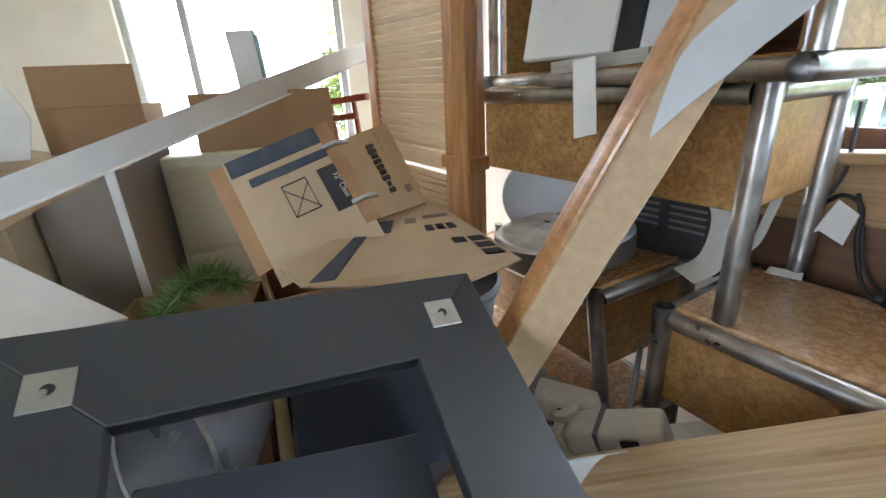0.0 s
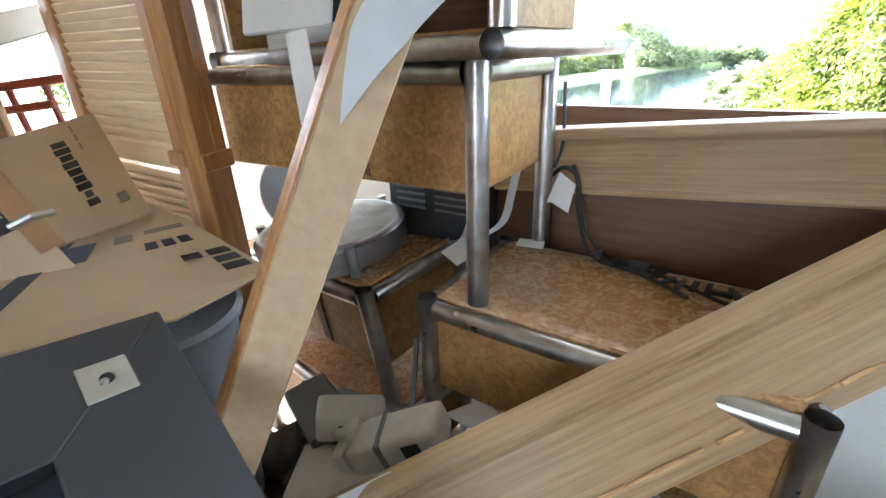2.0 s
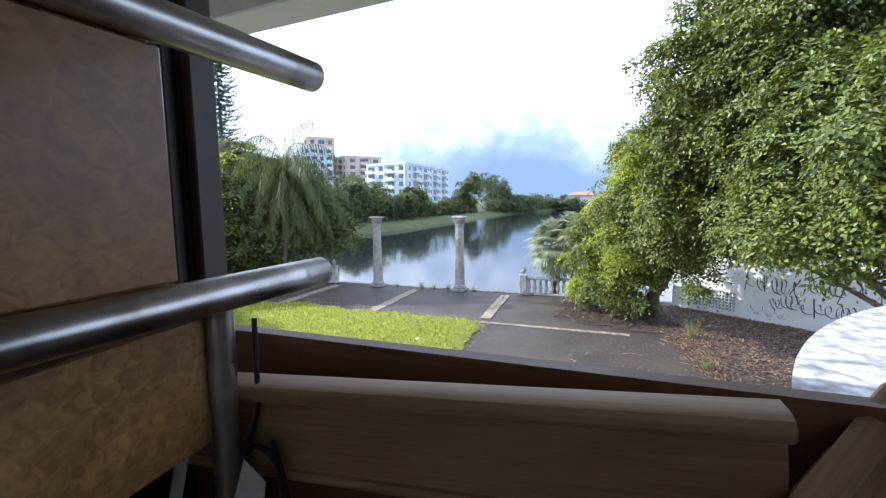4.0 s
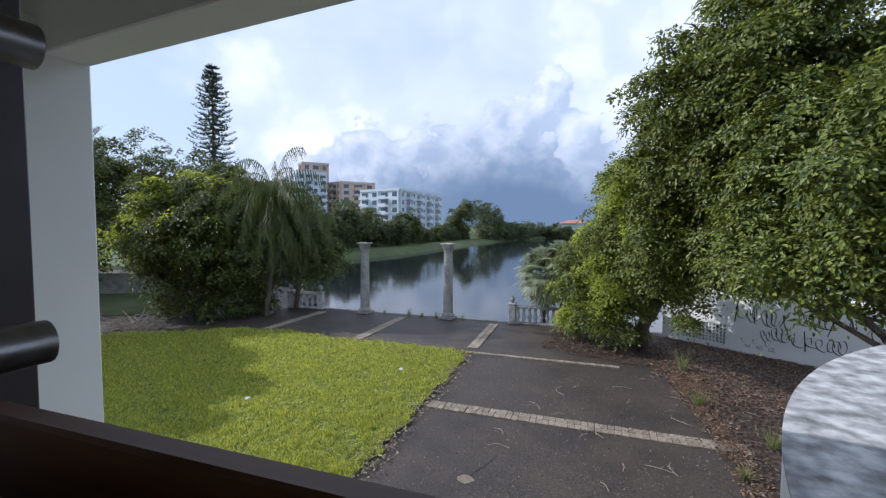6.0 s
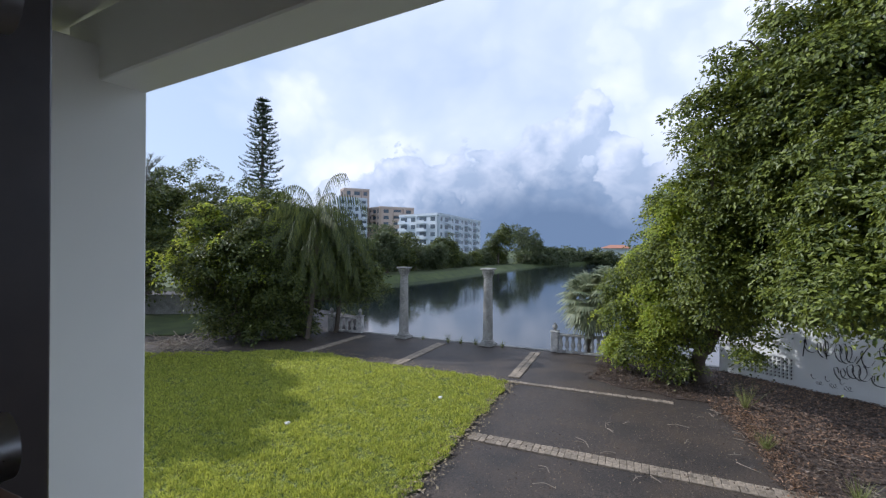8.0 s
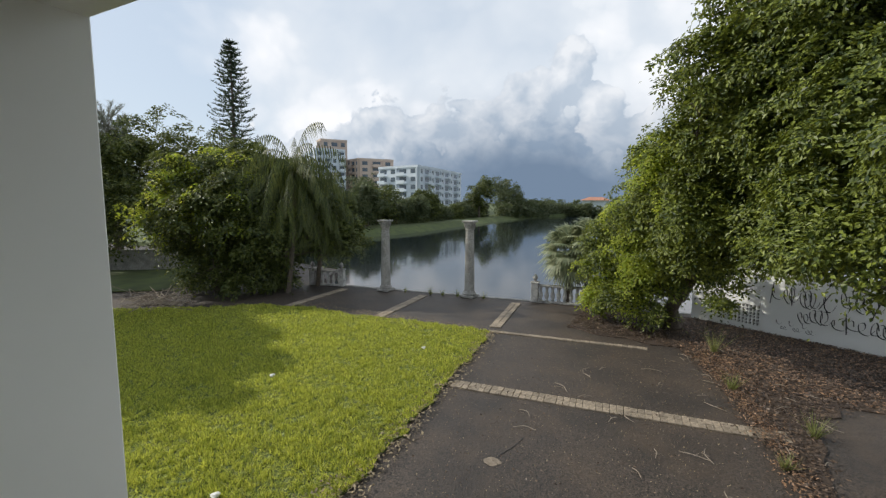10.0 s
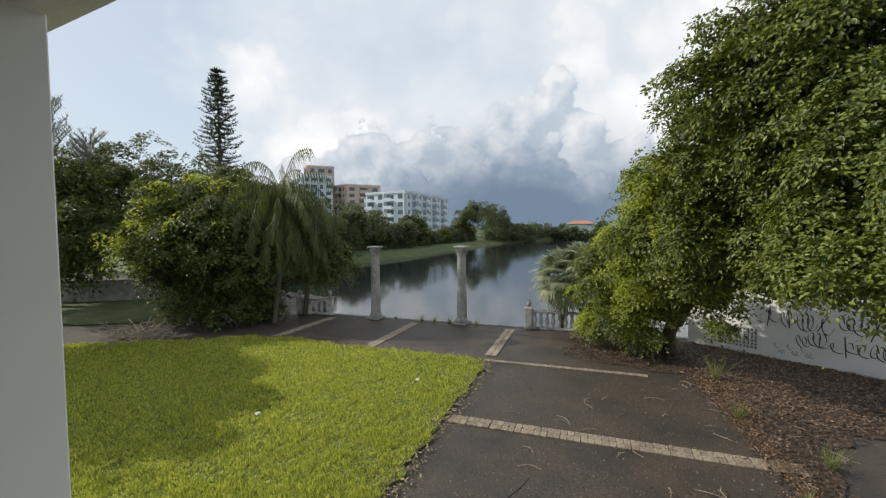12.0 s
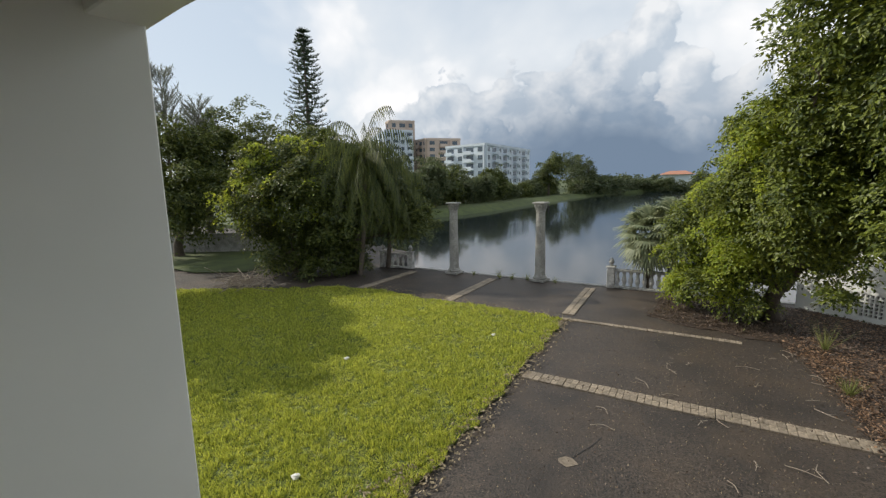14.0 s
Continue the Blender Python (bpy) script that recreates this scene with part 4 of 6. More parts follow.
# ---- boxes and cabinets at the far side ----
def open_carton(m, size, label, flaps=()):
    t = thing("cardboard_box", label, "box", m, "cardboard boxes")
    x, y, z = size[0] / 2, size[1] / 2, size[2]
    w = 0.005
    part("side", box((-x, -y, 0), (x, -y + w, z)), M_CARD_DARK, t)
    part("side", box((-x, y - w, 0), (x, y, z)), M_CARD_DARK, t)
    part("side", box((-x, -y + w, 0), (-x + w, y - w, z)), M_CARD_DARK, t)
    part("side", box((x - w, -y + w, 0), (x, y - w, z)), M_CARD_DARK, t)
    part("bottom", box((-x + w, -y + w, 0), (x - w, y - w, w)), M_CARD_DARK, t)
    for k in flaps:
        if k == "x":
            part("flap", box((0, -y, 0), (w, y, 0.12), m=Matrix.Translation((x, 0, z)) @ Matrix.Rotation(radians(50), 4, "Y")), M_CARD_DARK, t)
        if k == "up":
            part("flap", box((-w, -y, 0), (0, y, 0.112), m=Matrix.Translation((x, 0, z + 0.001)) @ Matrix.Rotation(radians(-9), 4, "Y")), M_CARD_DARK, t)
        if k == "-x":
            part("flap", box((-w, -y, 0), (0, y, 0.12), m=Matrix.Translation((-x, 0, z)) @ Matrix.Rotation(radians(-40), 4, "Y")), M_CARD_DARK, t)
        if k == "y":
            part("flap", box((-x, -w, 0), (x, 0, 0.12), m=Matrix.Translation((0, y, z)) @ Matrix.Rotation(radians(-50), 4, "X")), M_CARD_DARK, t)
    return t


open_carton(Matrix.Translation((-1.63, -1.00, 3.39)) @ Matrix.Rotation(radians(-4), 4, "Z"), (0.36, 0.40, 0.355), "large open brown cardboard box behind the television carton", ())
open_carton(Matrix.Translation((-1.70, -1.475, 3.602)), (0.30, 0.255, 0.125), "brown cardboard box with a raised flap on a cabinet", ("up",))

open_carton(Matrix.Translation((-1.07, -0.86, FLOOR)) @ Matrix.Rotation(radians(6), 4, "Z"), (0.40, 0.46, 0.86), "brown cardboard box under the television carton", ())
open_carton(Matrix.Translation((-1.00, -1.27, FLOOR)) @ Matrix.Rotation(radians(-8), 4, "Z"), (0.30, 0.30, 0.80), "brown cardboard box with a tinsel garland on it", ())

cab = thing("cream_cabinet", "small cream drawer cabinet with a lock rail", "cabinet", Matrix.Translation((-1.60, -1.13, FLOOR)) @ Matrix.Rotation(radians(-5), 4, "Z"))
part("body", box((-0.22, -0.17, 0), (0.20, 0.17, 1.11), 0.006), M_CREAM, cab)
for i in range(4):
    part("drawer_front", box((0.20, -0.155, 0.04 + 0.265 * i), (0.212, 0.155, 0.285 + 0.265 * i), 0.003), M_CREAM, cab)
tc2 = thing("taupe_cabinet", "taupe laminate cabinet side in the heap", "cabinet", Matrix.Translation((-1.42, -1.50, FLOOR)) @ Matrix.Rotation(radians(-8), 4, "Z"))
part("body", box((-0.2, -0.03, 0), (0.2, 0.16, 1.13), 0.004), M_TAUPE, tc2)
# white of this strip paints the sun on the cabinet's worn edge
part("edge_trim", box((0.2, 0.140, 0.0), (0.206, 0.162, 1.13), 0.002), M_PAPER, tc2, "worn edge, painted white as sunlit")
tc3 = thing("tan_cabinet", "tan laminate cabinet with a brass strip", "cabinet", Matrix.Translation((-0.98, -1.93, FLOOR)) @ Matrix.Rotation(radians(-28), 4, "Z"))
part("body", box((-0.22, -0.2, 0), (0.22, 0.2, 1.05), 0.004), M_TAN, tc3)
part("brass_strip", box((0.22, 0.02, 0.0), (0.224, 0.03, 1.05)), M_BRASS, tc3, "thin brass strip")
part("edge_trim", box((0.22, -0.06, 0.0), (0.2235, 0.0, 1.05)), M_OAK, tc3)
tc4 = thing("tan_cabinet", "tan laminate cabinet with brass strips between its doors", "cabinet", Matrix.Translation((-1.36, -1.74, FLOOR)) @ Matrix.Rotation(radians(-6), 4, "Z"))
part("body", box((-0.2, -0.20, 0), (0.2, 0.18, 1.125), 0.004), M_TAN, tc4)
for y in (-0.10, 0.05):
    part("brass_strip", box((0.2, y, 0.0), (0.205, y + 0.010, 1.12), 0.001), M_BRASS, tc4, "thin brass strip")
    part("door_stile", box((0.2, y + 0.012, 0.0), (0.212, y + 0.065, 1.12), 0.004), M_CREAM, tc4)
crumple = thing("paper_sheet", "crumpled white paper sheet on the cabinet beside the box", "paper")
part("sheet", slab(facing([(-1.56, -1.78, 3.83), (-1.52, -1.64, 3.80), (-1.50, -1.60, 3.71), (-1.53, -1.72, 3.735)]), 0.002), M_PAPER, crumple)
part("fold", slab(facing([(-1.53, -1.72, 3.733), (-1.50, -1.60, 3.708), (-1.47, -1.62, 3.602), (-1.50, -1.76, 3.602)]), 0.002), M_PAPER, crumple)
shelfm = thing("wide_cabinet", "tan wooden cabinet carrying boxes", "cabinet", Matrix.Translation((-1.70, -1.95, FLOOR)) @ Matrix.Rotation(radians(34), 4, "Z"))
part("body", box((-0.55, -0.25, 0), (0.55, 0.25, 1.13), 0.004), M_TAN, shelfm)

sheet = thing("laminate_sheet", "worn off-white laminate sheet leaning in the heap", "laminate sheet")
part("panel", slab(facing([(-0.89, -1.611, 3.579), (-0.878, -1.477, 3.5), (-0.832, -1.314, 3.364), (-0.658, -1.408, 3.434), (-0.598, -1.486, 3.469)]), 0.008, 0.001), M_PAPER, sheet)
part("support", box((-1.038, -1.617, FLOOR), (-0.898, -1.477, 3.380), 0.004), M_TAN, sheet)

# red chair frame by the terrace door
chair = thing("red_chair", "red lacquered wooden chair frame tipped over", "chair", Matrix.Translation((-1.74, -0.70, 3.70)) @ Matrix.Rotation(radians(-6), 4, "Y"))
part("arm_rail", box((-0.25, -0.012, -0.012), (0.09, 0.016, 0.012), 0.004, m=Matrix.Rotation(radians(40), 4, "Z")), M_RED, chair)
part("back_rail", box((-0.25, -0.012, -0.075), (0.03, 0.012, -0.052), 0.004, m=Matrix.Rotation(radians(40), 4, "Z")), M_RED, chair)
for x in (-0.22, -0.10, 0.02):
    part("leg", sweep([Vector((x * 0.77, x * 0.64, 0)), Vector((x * 0.77 - 0.03, x * 0.64 + 0.02, -0.30)), Vector((x * 0.77 - 0.05, x * 0.64 + 0.03, -1.22))], 0.010, 8), M_RED, chair)
book = thing("book_block", "pale paperback with a teal spine, standing in the box", "book", Matrix.Translation((-1.56, -1.02, 3.62)) @ Matrix.Rotation(radians(-25), 4, "Z") @ Matrix.Rotation(radians(8), 4, "Y"))
part("page_block", box((-0.012, -0.045, 0), (0.010, 0.040, 0.30), 0.002), M_PAPER, book)
part("spine", box((-0.014, 0.040, -0.001), (0.012, 0.044, 0.285), 0.001), material("teal card", (0.16, 0.30, 0.31), (0.12, 0.24, 0.25), 9, 0.6), book, "teal spine")

# strip of tinsel greenery
tv, tf = [], []
rng = np.random.RandomState(5)
for i in range(900):
    k = i / 900
    c = np.array((-0.93 - 0.10 * k, -1.30 + 0.16 * k, 3.30 + 0.06 * math.sin(3 * k)))
    d = rng.normal(size=3)
    d /= np.linalg.norm(d)
    w = np.cross(d, rng.normal(size=3))
    w = w / np.linalg.norm(w) * 0.0022
    b = len(tv)
    tv += [c - w, c + w, c + d * 0.055]
    tf.append((b, b + 1, b + 2))
gar = thing("tinsel_garland", "green artificial tinsel garland", "garland")
raw("garland", np.array(tv), np.array(tf), leaf_material("tinsel green", (0.06, 0.14, 0.03), (0.30, 0.38, 0.16), 0.3), gar)

# round lamp on the tilted table
disc = thing("round_ceiling_lamp", "round white ceiling lamp with aluminium rim, dusty", "lamp", Matrix.Translation((-0.885, -0.315, 3.290)) @ Matrix.Rotation(radians(-3), 4, "Y") @ Matrix.Rotation(radians(5), 4, "X"))
part("rim", lathe([(0.173, 0), (0.183, 0.004), (0.185, 0.058), (0.179, 0.064), (0.165, 0.066)], 48), M_ALU, disc, "aluminium rim", smooth=True)
part("back_plate", lathe([(0.166, 0.055), (0.164, 0.0665), (0.06, 0.069)], 40), M_DUST, disc, "dusty cream plate", smooth=True)
for a in (-20, 100, 215):
    c = Vector((0.193 * math.cos(radians(a)), 0.193 * math.sin(radians(a)), 0))
    part("post", sweep([c, c + Vector((0, 0, 0.070))], 0.012, 14), M_ALU, disc, smooth=True)
for k in range(9):
    a, r = rng.uniform(0, 6.28), rng.uniform(0.03, 0.13)
    c = (r * math.cos(a), r * math.sin(a))
    part("slot", box((c[0] - 0.012, c[1] - 0.005, 0.0685), (c[0] + 0.012, c[1] + 0.005, 0.0705), 0.001, m=Matrix.Identity(4)), M_BLACK if k % 2 else M_DUST, disc)

# white bowl, dark vented appliance, curled paper behind the lamp
bowl = thing("white_bowl_shade", "white glass bowl shade behind the lamp", "shade", Matrix.Translation((-1.07, -0.27, 3.395)) @ Matrix.Rotation(radians(70), 4, "Y") @ Matrix.Rotation(radians(30), 4, "X"))
part("bowl", lathe([(0.01, 0.0), (0.06, 0.008), (0.095, 0.03), (0.115, 0.07), (0.111, 0.07), (0.09, 0.033), (0.055, 0.013), (0.01, 0.005)], 32), M_RIBBON, bowl, smooth=True)
vent = thing("vented_appliance", "dark grey appliance with rows of vent slots", "appliance", Matrix.Translation((-0.76, -0.055, 3.34)) @ Matrix.Rotation(radians(12), 4, "Z"))
part("case", box((-0.14, -0.05, -0.08), (0.14, 0.05, 0.13), 0.006), M_DARKP, vent)
for r in range(5):
    for c in range(2):
        part("vent_slot", box((-0.11 + 0.12 * c, -0.0525, 0.02 + 0.018 * r), (-0.02 + 0.12 * c, -0.050, 0.026 + 0.018 * r)), M_GREYP, vent)
curl = thing("curled_paper", "curled sheet of white paper on the table", "paper")
cp = curve_points([(-0.60, -0.20, 3.30), (-0.585, -0.14, 3.33), (-0.60, -0.10, 3.41), (-0.62, -0.13, 3.49)], 7)
part("sheet", ribbon(cp, [Vector((0.04, -0.015, 0)) for _ in cp], 0.001), M_PAPER, curl, smooth=True)
curl = thing("curled_paper", "curled white edging strip behind the table leg", "paper")
cp = curve_points([(-0.515, -0.060, 3.51), (-0.525, -0.07, 3.44), (-0.54, -0.08, 3.37), (-0.58, -0.11, 3.33)], 7)
part("sheet", ribbon(cp, [Vector((0.008, 0.004, 0)) for _ in cp], 0.001), M_RIBBON, curl, smooth=True)
slip = thing("paper_slip", "small white paper slip on the burl table", "paper")
part("sheet", slab([(-0.50, -0.085, 3.324), (-0.44, -0.065, 3.324), (-0.455, -0.035, 3.330), (-0.51, -0.055, 3.328)], 0.001), M_PAPER, slip)

# tag and cables by the window
tag = thing("paper_tag", "white paper tag hanging on a black cable", "tag")
part("tag", slab([(-0.460, -0.036, 3.414), (-0.447, -0.036, 3.424), (-0.405, -0.033, 3.406), (-0.392, -0.034, 3.470), (-0.428, -0.037, 3.492)], 0.0012), M_PAPER, tag)
for k, (pts, r) in enumerate((
        ([(-0.47, 0.0, 3.47), (-0.435, -0.010, 3.495), (-0.405, -0.004, 3.475), (-0.395, -0.006, 3.40), (-0.345, -0.03, 3.325), (-0.24, -0.045, 3.322), (-0.14, -0.08, 3.32)], 0.0042),
        ([(-0.42, 0.002, 3.50), (-0.40, 0.004, 3.44), (-0.375, 0.0, 3.36), (-0.31, -0.02, 3.324), (-0.20, -0.03, 3.322), (-0.08, -0.06, 3.318)], 0.0038),
        ([(-0.461, 0.018, 3.664), (-0.455, 0.012, 3.60), (-0.452, 0.008, 3.54), (-0.462, -0.004, 3.49)], 0.0038))):
    cable = thing("black_cable", "black electric cable hanging by the window", "cable")
    part("cable", sweep(curve_points(pts, 8), r, 8), M_BLACK, cable, smooth=True)
for k in range(16):
    deb = thing("plastic_scrap", "broken black plastic scrap among the cables", "scrap", Matrix.Translation((-0.33 + 0.021 * k, -0.030 + rng.uniform(-0.02, 0.015) - 0.001 * k, 3.324)) @ Matrix.Rotation(rng.uniform(0, 3), 4, "Z"), "plastic scraps")
    part("scrap", box((-0.018, -0.005, 0), (0.018, 0.005, rng.uniform(0.004, 0.014)), 0.001), M_BLACK if k % 4 else M_DARKP, deb)

# thin tan sheet with a peaked top, left of the jamb
torn = thing("tan_sheet", "thin tan sheet with a peaked outline in the window corner", "card")
part("card", slab([(-1.10, 0.020, 3.58), (-0.805, 0.075, 3.58), (-0.805, 0.075, 3.70), (-0.84, 0.068, 3.712), (-0.885, 0.055, 3.75), (-0.93, 0.050, 3.68), (-1.10, 0.02, 3.66)], 0.002), M_TAN, torn)

# picture and white slips on the lying table's side
pict = thing("leaning_picture", "white panel picture with dark side leaning in the open table", "picture", Matrix.Translation((-0.80, -0.395, 3.772)) @ Matrix.Rotation(radians(14), 4, "Z") @ Matrix.Rotation(radians(-12), 4, "X"))
part("panel", box((-0.12, -0.012, 0), (0.115, 0.004, 0.32), 0.003), M_PAPER, pict)
part("dark_side", box((0.116, -0.010, 0.0), (0.165, 0.05, 0.32), 0.002), M_BLACKPIC, pict, "dark glass side")
part("white_side", box((0.166, -0.004, 0.0), (0.225, 0.055, 0.32), 0.004), M_RIBBON, pict)
clip = thing("hanging_card", "white card strip hanging over the chrome rail", "card")
part("bracket", slab([(-0.77, -0.455, 3.742), (-0.55, -0.42, 3.752), (-0.55, -0.42, 3.775), (-0.77, -0.455, 3.765)], 0.004), M_ALU, clip)
part("card", slab([(-0.655, -0.478, 3.625), (-0.605, -0.468, 3.637), (-0.640, -0.452, 3.768), (-0.690, -0.462, 3.762)], 0.0015), M_PAPER, clip)

# clutter in the gap between tables and frame
tele = thing("white_appliance", "old white plastic appliance with grey cord and dark slots", "appliance", Matrix.Translation((-0.475, -0.475, 3.06)) @ Matrix.Rotation(radians(38), 4, "Z") @ Matrix.Rotation(radians(-22), 4, "Y"))
part("body", box((-0.095, -0.045, -0.03), (0.095, 0.045, 0.035), 0.016, seg=3), M_PLASTIC, tele, smooth=True)
part("end_cap", box((-0.125, -0.040, -0.028), (-0.098, 0.040, 0.032), 0.010, seg=2), M_PLASTIC, tele, smooth=True)
part("switch", box((0.02, -0.047, -0.005), (0.055, -0.044, 0.022), 0.001), M_BLACK, tele)
part("band", box((-0.030, -0.047, -0.032), (-0.018, 0.047, 0.037), 0.002), M_GREYP, tele)
part("dial", lathe([(0.028, 0), (0.028, 0.016), (0.022, 0.02)], 20, m=Matrix.Translation((-0.10, 0.02, 0.032))), M_PLASTIC, tele, smooth=True)
tele2 = thing("white_appliance", "old white plastic appliance lying half buried", "appliance", Matrix.Translation((-0.60, -0.50, 3.05)) @ Matrix.Rotation(radians(60), 4, "Z") @ Matrix.Rotation(radians(15), 4, "Y"))
part("body", box((-0.07, -0.04, -0.03), (0.07, 0.04, 0.03), 0.014, seg=3), M_PLASTIC, tele2, smooth=True)
part("opening", box((-0.03, -0.042, -0.015), (0.01, -0.039, 0.015), 0.002), M_BLACK, tele2)
rod = thing("grey_bracket", "grey steel bracket leaning on the table", "bracket")
part("bar", sweep([(-0.566, -0.34, 3.175), (-0.50, -0.42, 3.08), (-0.47, -0.455, 3.02)], 0.006, 6), M_GREYP, rod)
crd = thing("paper_card", "white card standing in the clutter", "card")
part("card", slab([(-0.46, -0.375, 3.06), (-0.37, -0.355, 3.05), (-0.345, -0.33, 3.085), (-0.391, -0.318, 3.107)], 0.0015), M_PAPER, crd)
strip2 = thing("paper_strip", "grey-white paper strip bent over the fallen board", "paper")
cp = curve_points([(-0.366, -0.599, 3.147), (-0.346, -0.629, 3.197), (-0.361, -0.661, 3.181), (-0.362, -0.693, 3.148), (-0.355, -0.727, 3.109)], 7)
part("sheet", ribbon(cp, [Vector((0.017, 0.024, 0.012)) for _ in cp], 0.001), M_RIBBON, strip2, smooth=True)
for k, (c, s, rz, mt) in enumerate((((-0.62, -0.44, 3.00), (0.10, 0.03, 0.025), 20, M_GREYP), ((-0.70, -0.52, 3.02), (0.09, 0.05, 0.02), -10, M_GREYP), ((-0.55, -0.58, 2.98), (0.08, 0.06, 0.03), 40, M_PLASTIC),
                                    ((-0.30, -0.42, 3.01), (0.09, 0.05, 0.02), 15, M_CARD_IN), ((-0.45, -0.62, 2.97), (0.12, 0.05, 0.03), 70, M_DARKP), ((-0.30, -0.60, 2.93), (0.12, 0.06, 0.025), 30, M_PAPER),
                                    ((-0.18, -0.55, 2.93), (0.12, 0.05, 0.025), -30, M_CARD_IN), ((-0.08, -0.47, 2.90), (0.10, 0.06, 0.03), 50, M_PAPER), ((-0.24, -0.50, 2.89), (0.16, 0.03, 0.02), 5, M_DARKP))):
    j = thing("scrap_piece", "broken flat scrap in the gap between tables", "scrap", Matrix.Translation(c) @ Matrix.Rotation(radians(rz), 4, "Z") @ Matrix.Rotation(radians(12 - 5 * k), 4, "X"), "scrap pieces")
    part("scrap", box([-v for v in s], s, 0.008, seg=2), mt, j)
tray = thing("silver_tape_deck", "silver and black tape deck lying on its side", "appliance", Matrix.Translation((-0.10, -0.27, 2.985)) @ Matrix.Rotation(radians(-24), 4, "Z") @ Matrix.Rotation(radians(14), 4, "X"))
part("case", box((-0.13, -0.06, -0.06), (0.11, 0.06, 0.0), 0.006), M_PLASTIC, tray)
part("front_panel", box((-0.125, -0.066, -0.045), (0.085, -0.061, -0.004), 0.001), M_DARKP, tray)
part("lid", box((-0.12, -0.045, 0.0), (0.06, 0.045, 0.012), 0.003), M_GREYP, tray)
part("knob", lathe([(0.008, 0), (0.008, 0.02), (0.005, 0.024)], 12, m=Matrix.Translation((0.03, -0.03, 0.012))), M_CHROME, tray)
part("end_block", box((0.111, -0.06, -0.055), (0.135, 0.06, -0.002), 0.004), M_TAN, tray)
can = thing("glass_dish", "ribbed clear-grey dish in the clutter", "dish", Matrix.Translation((-0.06, -0.36, 2.88)) @ Matrix.Rotation(radians(60), 4, "X"))
part("dish", lathe([(0.02, 0), (0.06, 0.01), (0.085, 0.05), (0.08, 0.05), (0.055, 0.014)], 20), M_ALU, can, smooth=True)
under = thing("scrap_bed", "heap of papers and scraps filling the gap", "scrap heap", kind="stuff")
bm = bmesh.new()
for i in range(220):
    mm = Matrix.Translation((rng.uniform(-0.95, 0.35), rng.uniform(-0.95, -0.30), rng.uniform(2.60, 2.90))) @ Euler(rng.uniform(-0.7, 0.7, 3)).to_matrix().to_4x4()
    box((-0.07, -0.05, -0.006), (0.07, 0.05, 0.006), 0.0, bm, mm)
raw_heap = part("scraps", bm, material("mixed scrap", (0.22, 0.19, 0.155), (0.06, 0.05, 0.042), 9, 0.8, bump=0.1, vary=0.5, island=True), under)


# ---- yard ----
YA = radians(8.3)                     # the yard's grid against the house
YX, YY = Vector((math.cos(YA), math.sin(YA), 0)), Vector((-math.sin(YA), math.cos(YA), 0))


def shore(x):
    return 17.02 + 0.152 * x + 0.20


def poly(points, z, mat, name, label, category, thick=0.3):
    one = slab([(x, y, z) for x, y in points], thick)
    return structure(name, one, mat, label, category)


structure("lake_bed", box((-2500, -2500, -4.2), (2500, 2500, -4.0)), M_MULCH, "dark ground below the lake reaching the horizon", "ground")
structure("ground", slab([(-70, -60, -0.012), (60, -60, -0.012), (60, shore(60), -0.012), (-15.3, shore(-15.3), -0.012), (-17.5, 18.5, -0.012), (-36, 22, -0.012), (-70, 18, -0.012)], 3.5), M_ASPHALT, "dark damp asphalt yard with stains", "ground")
structure("water", slab([(-900, shore(-900) - 20, -0.5), (900, 30, -0.5), (900, 1500, -0.5), (-900, 1500, -0.5)], 0.5), M_WATER, "calm dark lake reflecting the sky and buildings", "water")

LAWN = [(-3.3, 0.2), (-3.95, 4.7), (-4.3, 6.8), (-4.55, 8.3), (-4.85, 10.4), (-5.15, 11.7), (-6.6, 11.65), (-8.1, 11.5), (-9.9, 11.05), (-11.9, 11.2), (-13.7, 10.6), (-15.0, 9.4), (-17.0, 8.0), (-19.0, 6.5), (-24.0, 5.0), (-24.0, 0.2)]
bm = bmesh.new()
out = []
for i, (a, b) in enumerate(zip(LAWN, LAWN[1:] + LAWN[:1])):
    for k in range(14):
        p = Vector(a).lerp(Vector(b), k / 14)
        out.append((p.x + 0.16 * noise.noise((p.x * 2.9, p.y * 2.9, 1)), p.y + 0.16 * noise.noise((p.x * 2.3, p.y * 2.3, 7))))
lawn = structure("lawn", slab([(x, y, 0.025) for x, y in out], 0.03), M_SOIL, "sunlit mown green lawn beside the asphalt", "lawn")


def inside(px, py, pg):
    r = np.zeros(len(px), bool)
    for (x0, y0), (x1, y1) in zip(pg, pg[1:] + pg[:1]):
        c = ((y0 > py) != (y1 > py)) & (px < (x1 - x0) * (py - y0) / (y1 - y0 + 1e-9) + x0)
        r ^= c
    return r


